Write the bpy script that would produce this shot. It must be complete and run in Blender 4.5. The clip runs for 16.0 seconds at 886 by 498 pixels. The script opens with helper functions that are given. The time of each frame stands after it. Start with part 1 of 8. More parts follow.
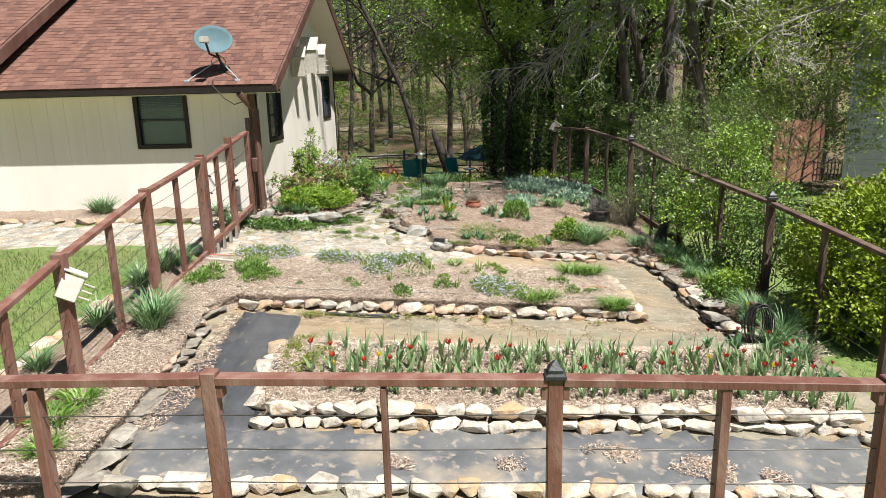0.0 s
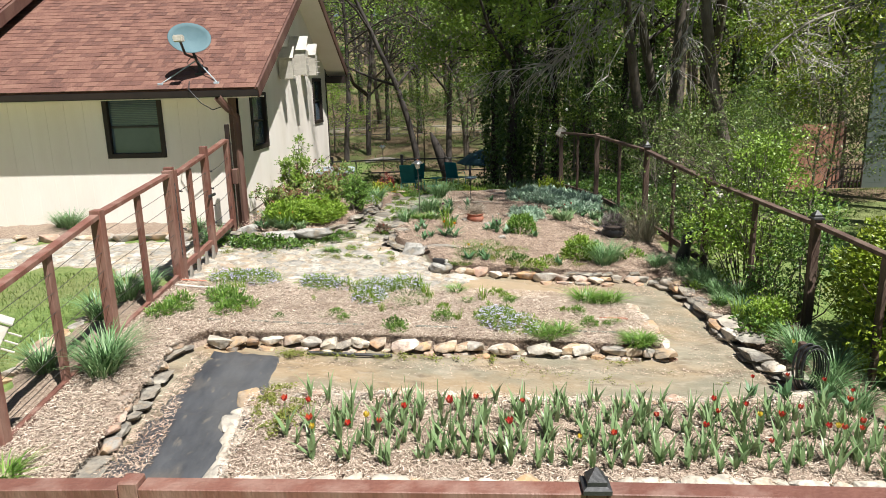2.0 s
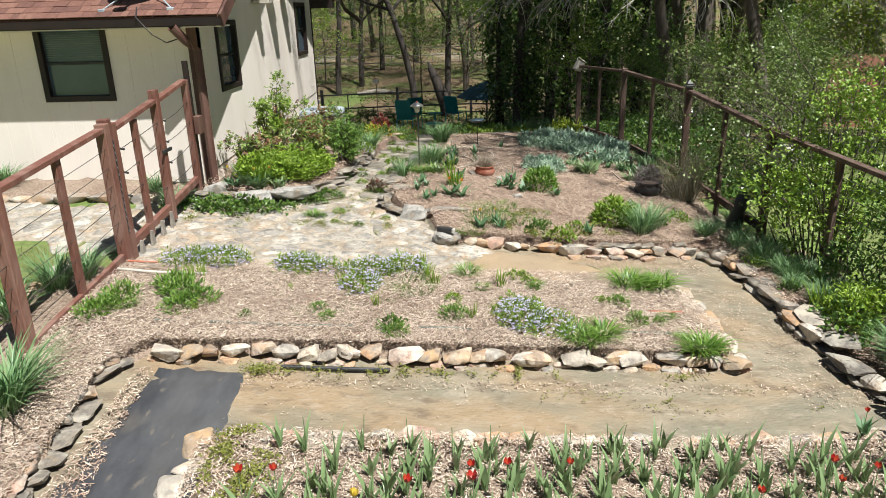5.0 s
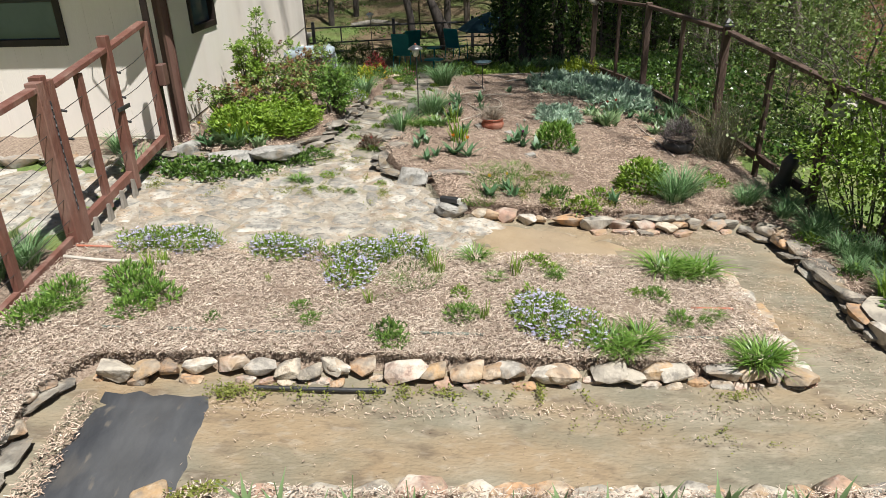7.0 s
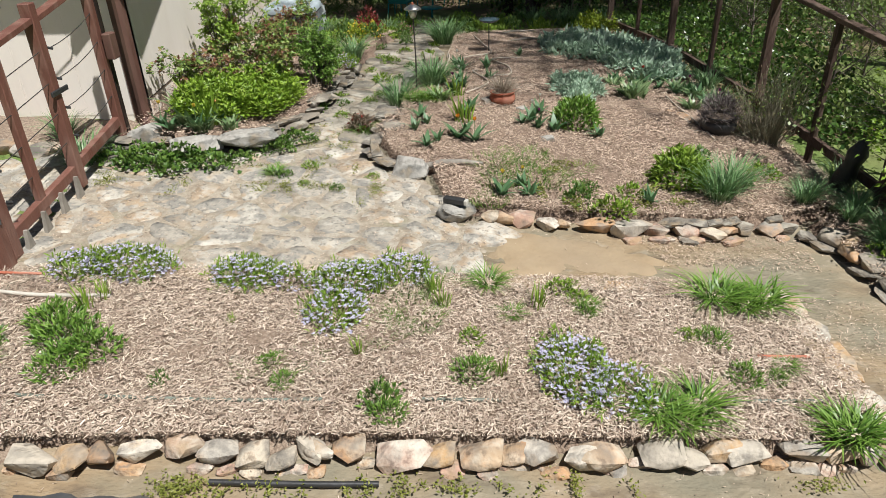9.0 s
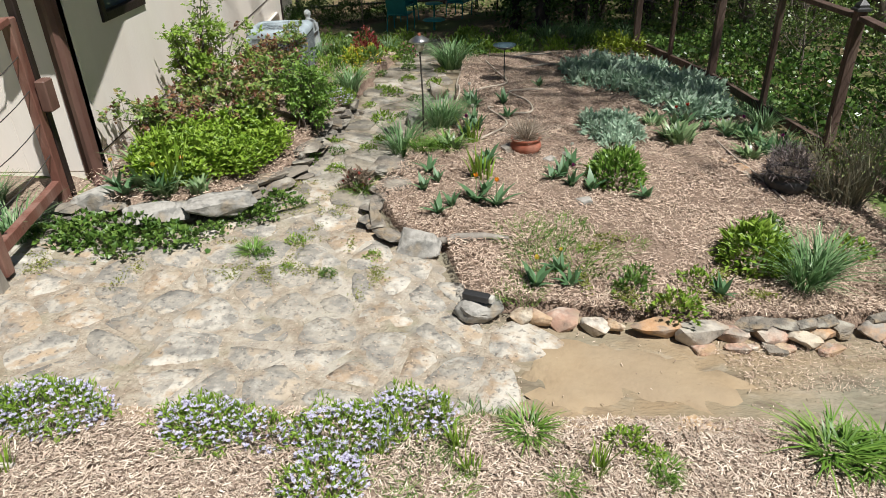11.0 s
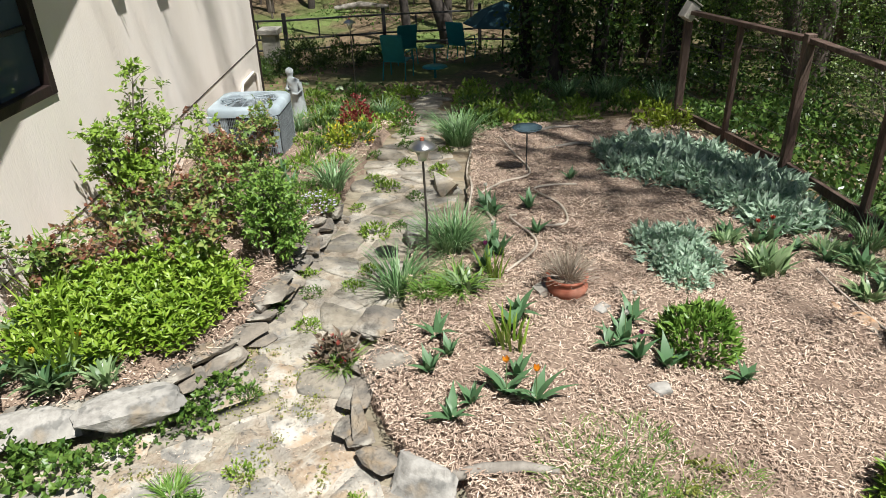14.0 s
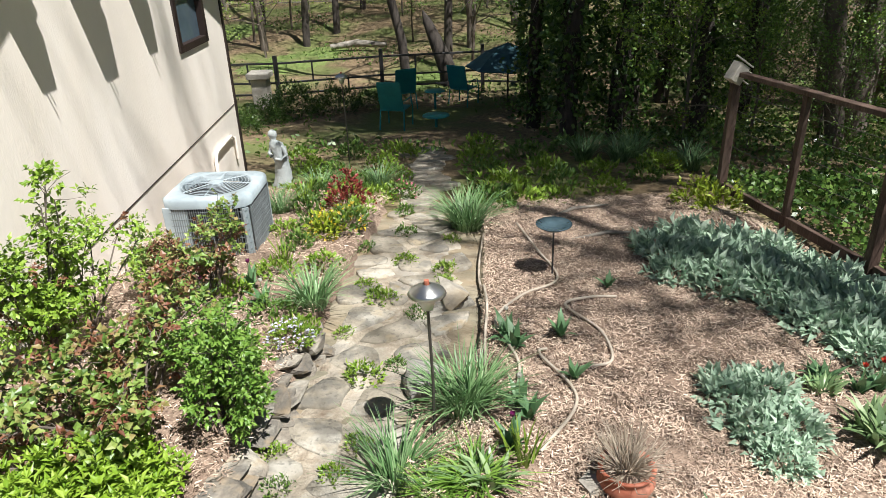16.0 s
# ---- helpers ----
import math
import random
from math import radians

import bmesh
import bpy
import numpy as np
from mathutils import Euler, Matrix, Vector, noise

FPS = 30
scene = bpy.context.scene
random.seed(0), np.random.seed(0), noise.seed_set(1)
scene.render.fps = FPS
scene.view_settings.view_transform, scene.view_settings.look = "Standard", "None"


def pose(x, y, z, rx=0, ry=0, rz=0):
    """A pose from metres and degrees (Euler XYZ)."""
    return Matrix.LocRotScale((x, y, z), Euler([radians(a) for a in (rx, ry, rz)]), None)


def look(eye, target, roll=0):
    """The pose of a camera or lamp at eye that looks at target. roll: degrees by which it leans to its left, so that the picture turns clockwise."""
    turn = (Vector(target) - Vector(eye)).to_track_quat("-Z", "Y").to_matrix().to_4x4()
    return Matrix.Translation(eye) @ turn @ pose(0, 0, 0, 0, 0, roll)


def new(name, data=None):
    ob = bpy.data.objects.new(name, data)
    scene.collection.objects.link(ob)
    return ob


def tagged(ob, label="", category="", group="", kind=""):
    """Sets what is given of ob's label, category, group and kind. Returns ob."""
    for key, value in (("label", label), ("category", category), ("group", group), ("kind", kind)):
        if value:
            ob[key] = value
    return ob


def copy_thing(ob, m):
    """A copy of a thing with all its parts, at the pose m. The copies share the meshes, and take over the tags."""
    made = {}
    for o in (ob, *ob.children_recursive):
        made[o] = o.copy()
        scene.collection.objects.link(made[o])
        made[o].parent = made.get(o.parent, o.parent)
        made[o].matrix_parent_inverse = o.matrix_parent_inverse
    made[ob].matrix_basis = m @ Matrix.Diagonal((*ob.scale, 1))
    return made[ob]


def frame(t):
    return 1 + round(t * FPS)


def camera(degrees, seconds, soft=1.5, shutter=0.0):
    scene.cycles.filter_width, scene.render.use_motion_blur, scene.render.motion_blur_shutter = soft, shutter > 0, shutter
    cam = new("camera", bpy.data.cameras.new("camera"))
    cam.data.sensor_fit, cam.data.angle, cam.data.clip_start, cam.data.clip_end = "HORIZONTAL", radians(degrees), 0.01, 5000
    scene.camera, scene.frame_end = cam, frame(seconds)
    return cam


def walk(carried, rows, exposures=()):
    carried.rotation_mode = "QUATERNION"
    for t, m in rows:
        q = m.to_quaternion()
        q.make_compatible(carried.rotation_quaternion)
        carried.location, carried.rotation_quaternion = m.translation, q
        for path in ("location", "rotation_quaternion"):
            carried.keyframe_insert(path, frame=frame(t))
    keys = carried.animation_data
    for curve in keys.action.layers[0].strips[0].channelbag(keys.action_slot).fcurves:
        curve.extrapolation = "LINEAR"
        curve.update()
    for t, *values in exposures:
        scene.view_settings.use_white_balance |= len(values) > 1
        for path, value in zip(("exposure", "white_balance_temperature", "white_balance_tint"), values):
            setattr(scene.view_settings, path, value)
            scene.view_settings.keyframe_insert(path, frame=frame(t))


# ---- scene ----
cam = camera(65.0, 16.0, soft=0.35)
METRES, EYE, TILT, LEAN, TURN = 10.108, 2.8, 0.0, 0.0, 2.8
ROWS = [
    (0.0, 0.0, 0.0, 0.0, -0.34, -13.35, 1.42),
    (0.5, 0.0004, 0.0262, 0.0017, -0.36, -13.33, 1.41),
    (1.0, 0.0004, 0.0538, 0.0029, -0.38, -13.32, 1.38),
    (1.5, -0.0005, 0.0805, 0.0036, -0.45, -13.34, 1.37),
    (2.0, -0.0005, 0.1074, 0.0039, -0.46, -13.3, 1.41),
    (2.5, -0.002, 0.135, 0.0042, -0.51, -13.27, 1.39),
    (3.0, -0.0037, 0.163, 0.0047, -0.56, -13.26, 1.41),
    (3.5, -0.0054, 0.1912, 0.0037, -0.59, -14.19, 1.44),
    (4.0, -0.0075, 0.2203, 0.0044, -0.68, -15.86, 1.45),
    (6.5, -0.0138, 0.3602, 0.0101, -0.93, -23.35, 1.55),
    (7.0, -0.0143, 0.3878, 0.0112, -0.98, -24.69, 1.58),
    (7.5, -0.0145, 0.4159, 0.0118, -1.04, -26.01, 1.59),
    (8.0, -0.0149, 0.4448, 0.0129, -1.1, -27.32, 1.63),
    (8.5, -0.0156, 0.4752, 0.0137, -1.14, -28.59, 1.65),
    (9.0, -0.0173, 0.5096, 0.0155, -1.22, -29.29, 1.64),
    (11.5, -0.0302, 0.6815, 0.0196, -1.47, -29.25, 1.67),
    (12.0, -0.0316, 0.712, 0.0216, -1.5, -29.18, 1.69),
    (12.5, -0.0321, 0.7439, 0.0228, -1.54, -29.1, 1.68),
    (13.0, -0.0317, 0.779, 0.0246, -1.57, -28.52, 1.71),
    (13.5, -0.0318, 0.8148, 0.0265, -1.61, -28.0, 1.75),
    (14.0, -0.0319, 0.8504, 0.0282, -1.65, -27.43, 1.72),
    (14.5, -0.0321, 0.8855, 0.0309, -1.7, -26.91, 1.76),
    (15.0, -0.0334, 0.9226, 0.0338, -1.75, -26.37, 1.74),
    (15.5, -0.0335, 0.9606, 0.0363, -1.8, -25.77, 1.84),
    (16.0, -0.0338, 0.998, 0.0383, -1.81, -25.27, 1.88),
]
walk(cam, [(t, pose(0, 0, EYE, TILT, LEAN, TURN) @ pose(METRES * x, METRES * y, METRES * z, 90 + pitch, roll, yaw)) for t, x, y, z, yaw, pitch, roll in ROWS],
     exposures=((0.0, 0.86), (2.0, 0.84), (4.0, 0.76), (7.0, 0.48), (9.0, 0.35), (11.5, 0.40), (12.5, 0.44), (14.0, 0.64), (15.0, 0.76), (16.0, 0.94)))

# ---- light ----
SUN_TO = Vector((0.35, -0.38, 1.0)).normalized()
world = bpy.data.worlds.new("sky")
scene.world = world
world.use_nodes = True
_n = world.node_tree.nodes
sky = _n.new("ShaderNodeTexSky")
sky.sky_type, sky.sun_disc = "NISHITA", False
sky.sun_elevation = math.asin(SUN_TO.z)
sky.sun_rotation = math.atan2(SUN_TO.x, SUN_TO.y)
_n["Background"].inputs["Strength"].default_value = 0.028
world.node_tree.links.new(sky.outputs[0], _n["Background"].inputs["Color"])
sun = new("sun", bpy.data.lights.new("sun", "SUN"))
sun.data.energy, sun.data.angle, sun.data.color = 5.0, radians(0.55), (1.0, 0.985, 0.955)
sun.matrix_world = look(tuple(SUN_TO * 60), (0, 0, 0))

rng = np.random.default_rng(7)


# ---- materials ----
def material(name, colors, scale=8.0, rough=0.8, bump=0.3, bump_scale=None, vary=None, spread=0.5, metal=0.0,
             stain=None, stain_scale=1.2, stain_amount=0.5, through_light=0.0, stretch=(1, 1, 1), spec=0.5, detail=8.0, stain_cut=(0.45, 0.62), more=()):
    """colors: a ramp of base colours along fine noise; vary: 'island' or 'object' shifts along the ramp piece by piece."""
    m = bpy.data.materials.new(name)
    m.use_nodes = True
    nt = m.node_tree
    N, L = nt.nodes, nt.links
    bsdf = N["Principled BSDF"]
    bsdf.inputs["Roughness"].default_value = rough
    bsdf.inputs["Metallic"].default_value = metal
    bsdf.inputs["Specular IOR Level"].default_value = spec
    co = N.new("ShaderNodeTexCoord")
    mp = N.new("ShaderNodeMapping")
    mp.inputs["Scale"].default_value = stretch
    L.new(co.outputs["Object"], mp.inputs["Vector"])
    vec = mp.outputs[0]
    if vary == "object":
        info = N.new("ShaderNodeObjectInfo")
        add = N.new("ShaderNodeVectorMath")
        add.operation = "MULTIPLY_ADD"
        add.inputs[1].default_value = (37.0, 17.0, 29.0)
        L.new(info.outputs["Random"], add.inputs[0])
        L.new(mp.outputs[0], add.inputs[2])
        vec = add.outputs[0]
        rnd = info.outputs["Random"]
    elif vary == "island":
        geo = N.new("ShaderNodeNewGeometry")
        rnd = geo.outputs["Random Per Island"]
    noi = N.new("ShaderNodeTexNoise")
    noi.inputs["Scale"].default_value, noi.inputs["Detail"].default_value, noi.inputs["Roughness"].default_value = scale, detail, 0.65
    L.new(vec, noi.inputs["Vector"])
    fac = noi.outputs["Fac"]
    stretchf = N.new("ShaderNodeMapRange")
    stretchf.inputs["From Min"].default_value, stretchf.inputs["From Max"].default_value = 0.3, 0.7
    L.new(fac, stretchf.inputs["Value"])
    fac = stretchf.outputs[0]
    if vary:
        mix = N.new("ShaderNodeMix")
        mix.inputs[0].default_value = spread
        L.new(fac, mix.inputs[2])
        L.new(rnd, mix.inputs[3])
        fac = mix.outputs[0]
    ramp = N.new("ShaderNodeValToRGB")
    els = ramp.color_ramp.elements
    for i, c in enumerate(colors):
        p = 0.05 + 0.9 * i / max(1, len(colors) - 1)
        e = els[i] if i < 2 else els.new(p)
        e.position = p
    for e, c in zip(sorted(els, key=lambda e: e.position), colors):
        e.color = (*c, 1)
    L.new(fac, ramp.inputs[0])
    col = ramp.outputs[0]
    for tone, size, amount, (lo, hi) in (*([(stain, stain_scale, stain_amount, stain_cut)] if stain else []), *more):
        sn = N.new("ShaderNodeTexNoise")
        sn.inputs["Scale"].default_value, sn.inputs["Detail"].default_value = size, 6
        L.new(vec, sn.inputs["Vector"])
        sr = N.new("ShaderNodeMapRange")
        sr.inputs["From Min"].default_value, sr.inputs["From Max"].default_value = lo, hi
        sr.inputs["To Max"].default_value = amount
        L.new(sn.outputs["Fac"], sr.inputs["Value"])
        sm = N.new("ShaderNodeMix")
        sm.data_type = "RGBA"
        L.new(sr.outputs[0], sm.inputs[0])
        L.new(col, sm.inputs[6])
        sm.inputs[7].default_value = (*tone, 1)
        col = sm.outputs[2]
    L.new(col, bsdf.inputs["Base Color"])
    if bump:
        bn = N.new("ShaderNodeTexNoise")
        bn.inputs["Scale"].default_value, bn.inputs["Detail"].default_value = bump_scale or scale * 3, 6
        L.new(vec, bn.inputs["Vector"])
        bu = N.new("ShaderNodeBump")
        bu.inputs["Strength"].default_value, bu.inputs["Distance"].default_value = bump, 0.02
        L.new(bn.outputs["Fac"], bu.inputs["Height"])
        L.new(bu.outputs[0], bsdf.inputs["Normal"])
    if through_light:
        tr = N.new("ShaderNodeBsdfTranslucent")
        L.new(col, tr.inputs["Color"])
        ms = N.new("ShaderNodeMixShader")
        ms.inputs[0].default_value = through_light
        L.new(bsdf.outputs[0], ms.inputs[1])
        L.new(tr.outputs[0], ms.inputs[2])
        L.new(ms.outputs[0], N["Material Output"].inputs["Surface"])
    return m


def leaf_mat(name, colors, rough=0.5, light=0.2, spread=0.85):
    return material(name, [tuple(0.88 * v for v in c) for c in colors], scale=9, rough=rough * 0.85, bump=0, vary="island", spread=spread, through_light=light, spec=0.5, detail=2)


M = {}
M["siding"] = material("siding", [(0.79, 0.725, 0.65), (0.85, 0.79, 0.72)], 3, 0.75, 0.12, 60, stain=(0.72, 0.64, 0.54), stain_scale=0.8, stain_amount=0.35, stretch=(1, 1, 0.25))
M["brown_paint"] = material("brown_paint", [(0.075, 0.034, 0.026), (0.12, 0.055, 0.042)], 6, 0.6, 0.25, 40, stain=(0.17, 0.10, 0.075), stain_scale=5, stain_amount=0.5, stretch=(1, 1, 0.3))
M["dark_trim"] = material("dark_trim", [(0.012, 0.007, 0.006), (0.024, 0.013, 0.010)], 6, 0.55, 0.15, 40)
M["fence_wood"] = material("fence_wood", [(0.125, 0.050, 0.036), (0.20, 0.085, 0.06)], 7, 0.6, 0.4, 50, vary="object", spread=0.4, stain=(0.30, 0.19, 0.15), stain_scale=6, stain_amount=0.55, stretch=(1, 1, 0.3))
M["old_wood"] = material("old_wood", [(0.045, 0.026, 0.019), (0.10, 0.058, 0.042)], 7, 0.75, 0.5, 50, vary="object", spread=0.4, stain=(0.17, 0.12, 0.09), stain_scale=6, stain_amount=0.5, stretch=(1, 1, 0.3))
M["shingle"] = material("shingle", [(0.078, 0.038, 0.031), (0.144, 0.066, 0.049), (0.197, 0.094, 0.068), (0.255, 0.139, 0.100)], 30, 0.9, 0.5, 300, vary="island", spread=0.55)
# the sky's blue-grey reflection is put into the pane's base colour
M["glass"] = material("glass", [(0.055, 0.085, 0.11), (0.085, 0.12, 0.15)], 2, 0.05, 0, spec=0.9)
M["blind"] = material("blind", [(0.091, 0.130, 0.137), (0.156, 0.208, 0.215)], 3, 0.6, 0)
M["mulch"] = material("mulch", [(0.13, 0.092, 0.066), (0.28, 0.21, 0.155), (0.42, 0.335, 0.26)], 42, 0.9, 1.0, 60, stain=(0.17, 0.115, 0.08), stain_scale=1.5, stain_amount=0.4)
M["chip"] = material("chip", [(0.17, 0.117, 0.085), (0.39, 0.298, 0.228), (0.50, 0.395, 0.31), (0.58, 0.475, 0.378), (0.76, 0.66, 0.54)], 20, 0.85, 0.2, 90, vary="island", spread=0.9, more=(((0.24, 0.165, 0.118), 2.2, 0.4, (0.54, 0.68)),))
M["chip_brown"] = material("chip_brown", [(0.13, 0.083, 0.06), (0.36, 0.257, 0.19), (0.49, 0.367, 0.277), (0.57, 0.443, 0.342), (0.74, 0.60, 0.475)], 20, 0.85, 0.2, 90, vary="island", spread=0.9, more=(((0.19, 0.125, 0.09), 2.2, 0.45, (0.55, 0.69)),))
M["mulch_brown"] = material("mulch_brown", [(0.10, 0.067, 0.048), (0.25, 0.178, 0.13), (0.39, 0.297, 0.22)], 42, 0.9, 1.0, 60, stain=(0.15, 0.097, 0.07), stain_scale=1.2, stain_amount=0.45)
M["dirt"] = material("dirt", [(0.172, 0.148, 0.102), (0.238, 0.205, 0.143), (0.295, 0.258, 0.189)], 3.5, 0.92, 0.8, 40, stain=(0.33, 0.215, 0.11), stain_scale=1.1, stain_amount=0.5, stretch=(0.6, 1.2, 1), more=(((0.17, 0.165, 0.12), 2.3, 0.5, (0.5, 0.62)), ((0.11, 0.08, 0.055), 6.0, 0.6, (0.55, 0.68)), ((0.34, 0.29, 0.22), 14.0, 0.4, (0.56, 0.68))))
M["tarp"] = material("tarp", [(0.04, 0.042, 0.046), (0.08, 0.082, 0.086)], 3.0, 0.45, 1.0, 3, stain=(0.20, 0.165, 0.12), stain_scale=2.4, stain_amount=0.3, stain_cut=(0.60, 0.74), more=(((0.11, 0.108, 0.104), 1.6, 0.4, (0.48, 0.66)), ((0.20, 0.17, 0.13), 9.0, 0.4, (0.62, 0.70))), stretch=(1.6, 0.6, 1))
M["tarp_dusty"] = material("tarp_dusty", [(0.075, 0.078, 0.082), (0.15, 0.152, 0.155)], 2.0, 0.5, 0.8, 4, stain=(0.32, 0.26, 0.19), stain_scale=2.0, stain_amount=0.75, stain_cut=(0.50, 0.66), more=(((0.20, 0.195, 0.18), 0.9, 0.55, (0.45, 0.65)), ((0.40, 0.33, 0.25), 9.0, 0.6, (0.58, 0.68))))
M["stone"] = material("stone", [(0.17, 0.15, 0.13), (0.52, 0.45, 0.35), (0.46, 0.27, 0.14), (0.30, 0.275, 0.24), (0.60, 0.54, 0.45), (0.42, 0.26, 0.19), (0.48, 0.38, 0.26)], 4, 0.92, 0.9, 18, vary="object", spread=0.72, stain=(0.13, 0.12, 0.105), stain_scale=7, stain_amount=0.65, more=(((0.48, 0.31, 0.16), 3.5, 0.55, (0.52, 0.66)), ((0.09, 0.085, 0.075), 16.0, 0.45, (0.58, 0.68))))
M["ledge"] = material("ledge", [(0.136, 0.119, 0.098), (0.255, 0.221, 0.176), (0.196, 0.172, 0.140), (0.340, 0.295, 0.234)], 5, 0.95, 1.0, 24, vary="object", spread=0.5, stain=(0.10, 0.095, 0.085), stain_scale=7, stain_amount=0.7, stretch=(1, 1, 2.5), more=(((0.46, 0.43, 0.36), 4.0, 0.6, (0.52, 0.64)), ((0.36, 0.25, 0.13), 5.0, 0.4, (0.56, 0.68))))
M["stone_pale"] = material("stone_pale", [(0.310, 0.277, 0.230), (0.533, 0.470, 0.377), (0.430, 0.378, 0.303), (0.602, 0.546, 0.459), (0.430, 0.277, 0.139), (0.499, 0.428, 0.336)], 4, 0.92, 0.9, 18, vary="object", spread=0.7, stain=(0.22, 0.20, 0.17), stain_scale=7, stain_amount=0.55, more=(((0.12, 0.11, 0.10), 14.0, 0.4, (0.58, 0.68)),))
M["flag"] = material("flag", [(0.17, 0.162, 0.142), (0.38, 0.345, 0.285), (0.25, 0.235, 0.205), (0.46, 0.425, 0.36), (0.34, 0.25, 0.165), (0.40, 0.365, 0.30)], 6, 0.95, 0.7, 26, vary="object", spread=0.5, stain=(0.17, 0.165, 0.15), stain_scale=6.5, stain_amount=0.6, stain_cut=(0.51, 0.61), more=(((0.58, 0.55, 0.48), 4.2, 0.6, (0.56, 0.64)), ((0.40, 0.31, 0.21), 6, 0.55, (0.54, 0.64)), ((0.08, 0.076, 0.07), 28, 0.6, (0.58, 0.66))))
M["lawn"] = material("lawn", [(0.076, 0.123, 0.025), (0.128, 0.190, 0.043), (0.187, 0.237, 0.068)], 14, 0.9, 0.8, 70, stain=(0.20, 0.17, 0.08), stain_scale=0.9, stain_amount=0.4)
M["litter"] = material("litter", [(0.075, 0.05, 0.028), (0.17, 0.12, 0.066), (0.27, 0.195, 0.115)], 9, 0.95, 0.8, 40, stain=(0.095, 0.135, 0.03), stain_scale=0.5, stain_amount=0.75, stain_cut=(0.46, 0.62))
M["bark"] = material("bark", [(0.05, 0.04, 0.032), (0.13, 0.105, 0.085), (0.2, 0.17, 0.14)], 8, 0.95, 1.0, 20, stretch=(1, 1, 0.3), vary="object", spread=0.3)
M["bark_pale"] = material("bark_pale", [(0.17, 0.15, 0.125), (0.34, 0.31, 0.265)], 8, 0.95, 0.8, 20, stretch=(1, 1, 0.3))
M["metal_grey"] = material("metal_grey", [(0.30, 0.36, 0.39), (0.45, 0.52, 0.555)], 4, 0.55, 0.1, 40, stain=(0.20, 0.24, 0.26), stain_scale=3, stain_amount=0.6)
M["metal_dark"] = material("metal_dark", [(0.02, 0.02, 0.02), (0.04, 0.04, 0.042)], 5, 0.5, 0.2, 40)
M["guard_wire"] = material("guard_wire", [(0.119, 0.138, 0.143), (0.202, 0.226, 0.238)], 5, 0.5, 0)
M["wire"] = material("wire", [(0.06, 0.055, 0.05), (0.12, 0.11, 0.10)], 5, 0.45, 0, metal=0.6)
M["terracotta"] = material("terracotta", [(0.36, 0.10, 0.055), (0.46, 0.15, 0.085)], 6, 0.7, 0.2, 40, stain=(0.5, 0.3, 0.22), stain_scale=5, stain_amount=0.4)
M["statue"] = material("statue", [(0.289, 0.323, 0.332), (0.527, 0.561, 0.552)], 5, 0.85, 0.5, 25, stain=(0.16, 0.19, 0.2), stain_scale=5, stain_amount=0.6)
M["hose"] = material("hose", [(0.368, 0.310, 0.241), (0.529, 0.460, 0.380)], 8, 0.6, 0.1, 40)
M["teal"] = material("teal", [(0.01, 0.20, 0.22), (0.02, 0.28, 0.30)], 4, 0.5, 0)
M["l_bright"] = leaf_mat("l_bright", [(0.12, 0.22, 0.02), (0.21, 0.34, 0.035), (0.32, 0.45, 0.07)])
M["l_mid"] = leaf_mat("l_mid", [(0.05, 0.12, 0.02), (0.11, 0.21, 0.034), (0.19, 0.30, 0.06)])
M["l_shaded"] = leaf_mat("l_shaded", [(0.016, 0.045, 0.010), (0.035, 0.085, 0.018), (0.10, 0.17, 0.04)])
M["l_ivy"] = leaf_mat("l_ivy", [(0.03, 0.075, 0.015), (0.07, 0.145, 0.026), (0.17, 0.27, 0.06)], 0.35)
M["l_young"] = leaf_mat("l_young", [(0.09, 0.15, 0.028), (0.17, 0.245, 0.06), (0.27, 0.34, 0.115)])
M["bark_dark"] = material("bark_dark", [(0.028, 0.023, 0.02), (0.075, 0.062, 0.052)], 8, 0.95, 1.0, 20, stretch=(1, 1, 0.3))
M["l_carpet"] = leaf_mat("l_carpet", [(0.136, 0.255, 0.017), (0.230, 0.365, 0.030), (0.340, 0.468, 0.068)])
M["l_bronze"] = leaf_mat("l_bronze", [(0.10, 0.055, 0.03), (0.21, 0.075, 0.045), (0.29, 0.15, 0.08), (0.20, 0.19, 0.06)])
M["l_rosette"] = leaf_mat("l_rosette", [(0.055, 0.14, 0.06), (0.10, 0.21, 0.09), (0.19, 0.31, 0.15)], 0.55, 0.2)
M["l_straw"] = leaf_mat("l_straw", [(0.30, 0.24, 0.18), (0.46, 0.38, 0.29), (0.58, 0.50, 0.40)])
M["l_green"] = leaf_mat("l_green", [(0.08, 0.18, 0.025), (0.15, 0.28, 0.04), (0.26, 0.41, 0.08)])
M["branch_pale"] = material("branch_pale", [(0.30, 0.28, 0.25), (0.50, 0.47, 0.42)], 8, 0.9, 0.3, 20)
M["l_blue"] = leaf_mat("l_blue", [(0.08, 0.18, 0.06), (0.17, 0.31, 0.12), (0.30, 0.43, 0.21)])
M["l_silver"] = leaf_mat("l_silver", [(0.29, 0.43, 0.30), (0.46, 0.61, 0.45), (0.62, 0.75, 0.59)], 0.9, 0.3)
M["l_yellow"] = leaf_mat("l_yellow", [(0.157, 0.239, 0.015), (0.257, 0.348, 0.023), (0.357, 0.425, 0.045)])
M["l_rose"] = leaf_mat("l_rose", [(0.07, 0.14, 0.025), (0.15, 0.25, 0.045), (0.27, 0.37, 0.09), (0.30, 0.20, 0.09)])
M["l_red"] = leaf_mat("l_red", [(0.12, 0.015, 0.015), (0.25, 0.035, 0.03), (0.32, 0.09, 0.06)])
M["l_dry"] = leaf_mat("l_dry", [(0.16, 0.12, 0.085), (0.26, 0.20, 0.14), (0.34, 0.27, 0.19)])
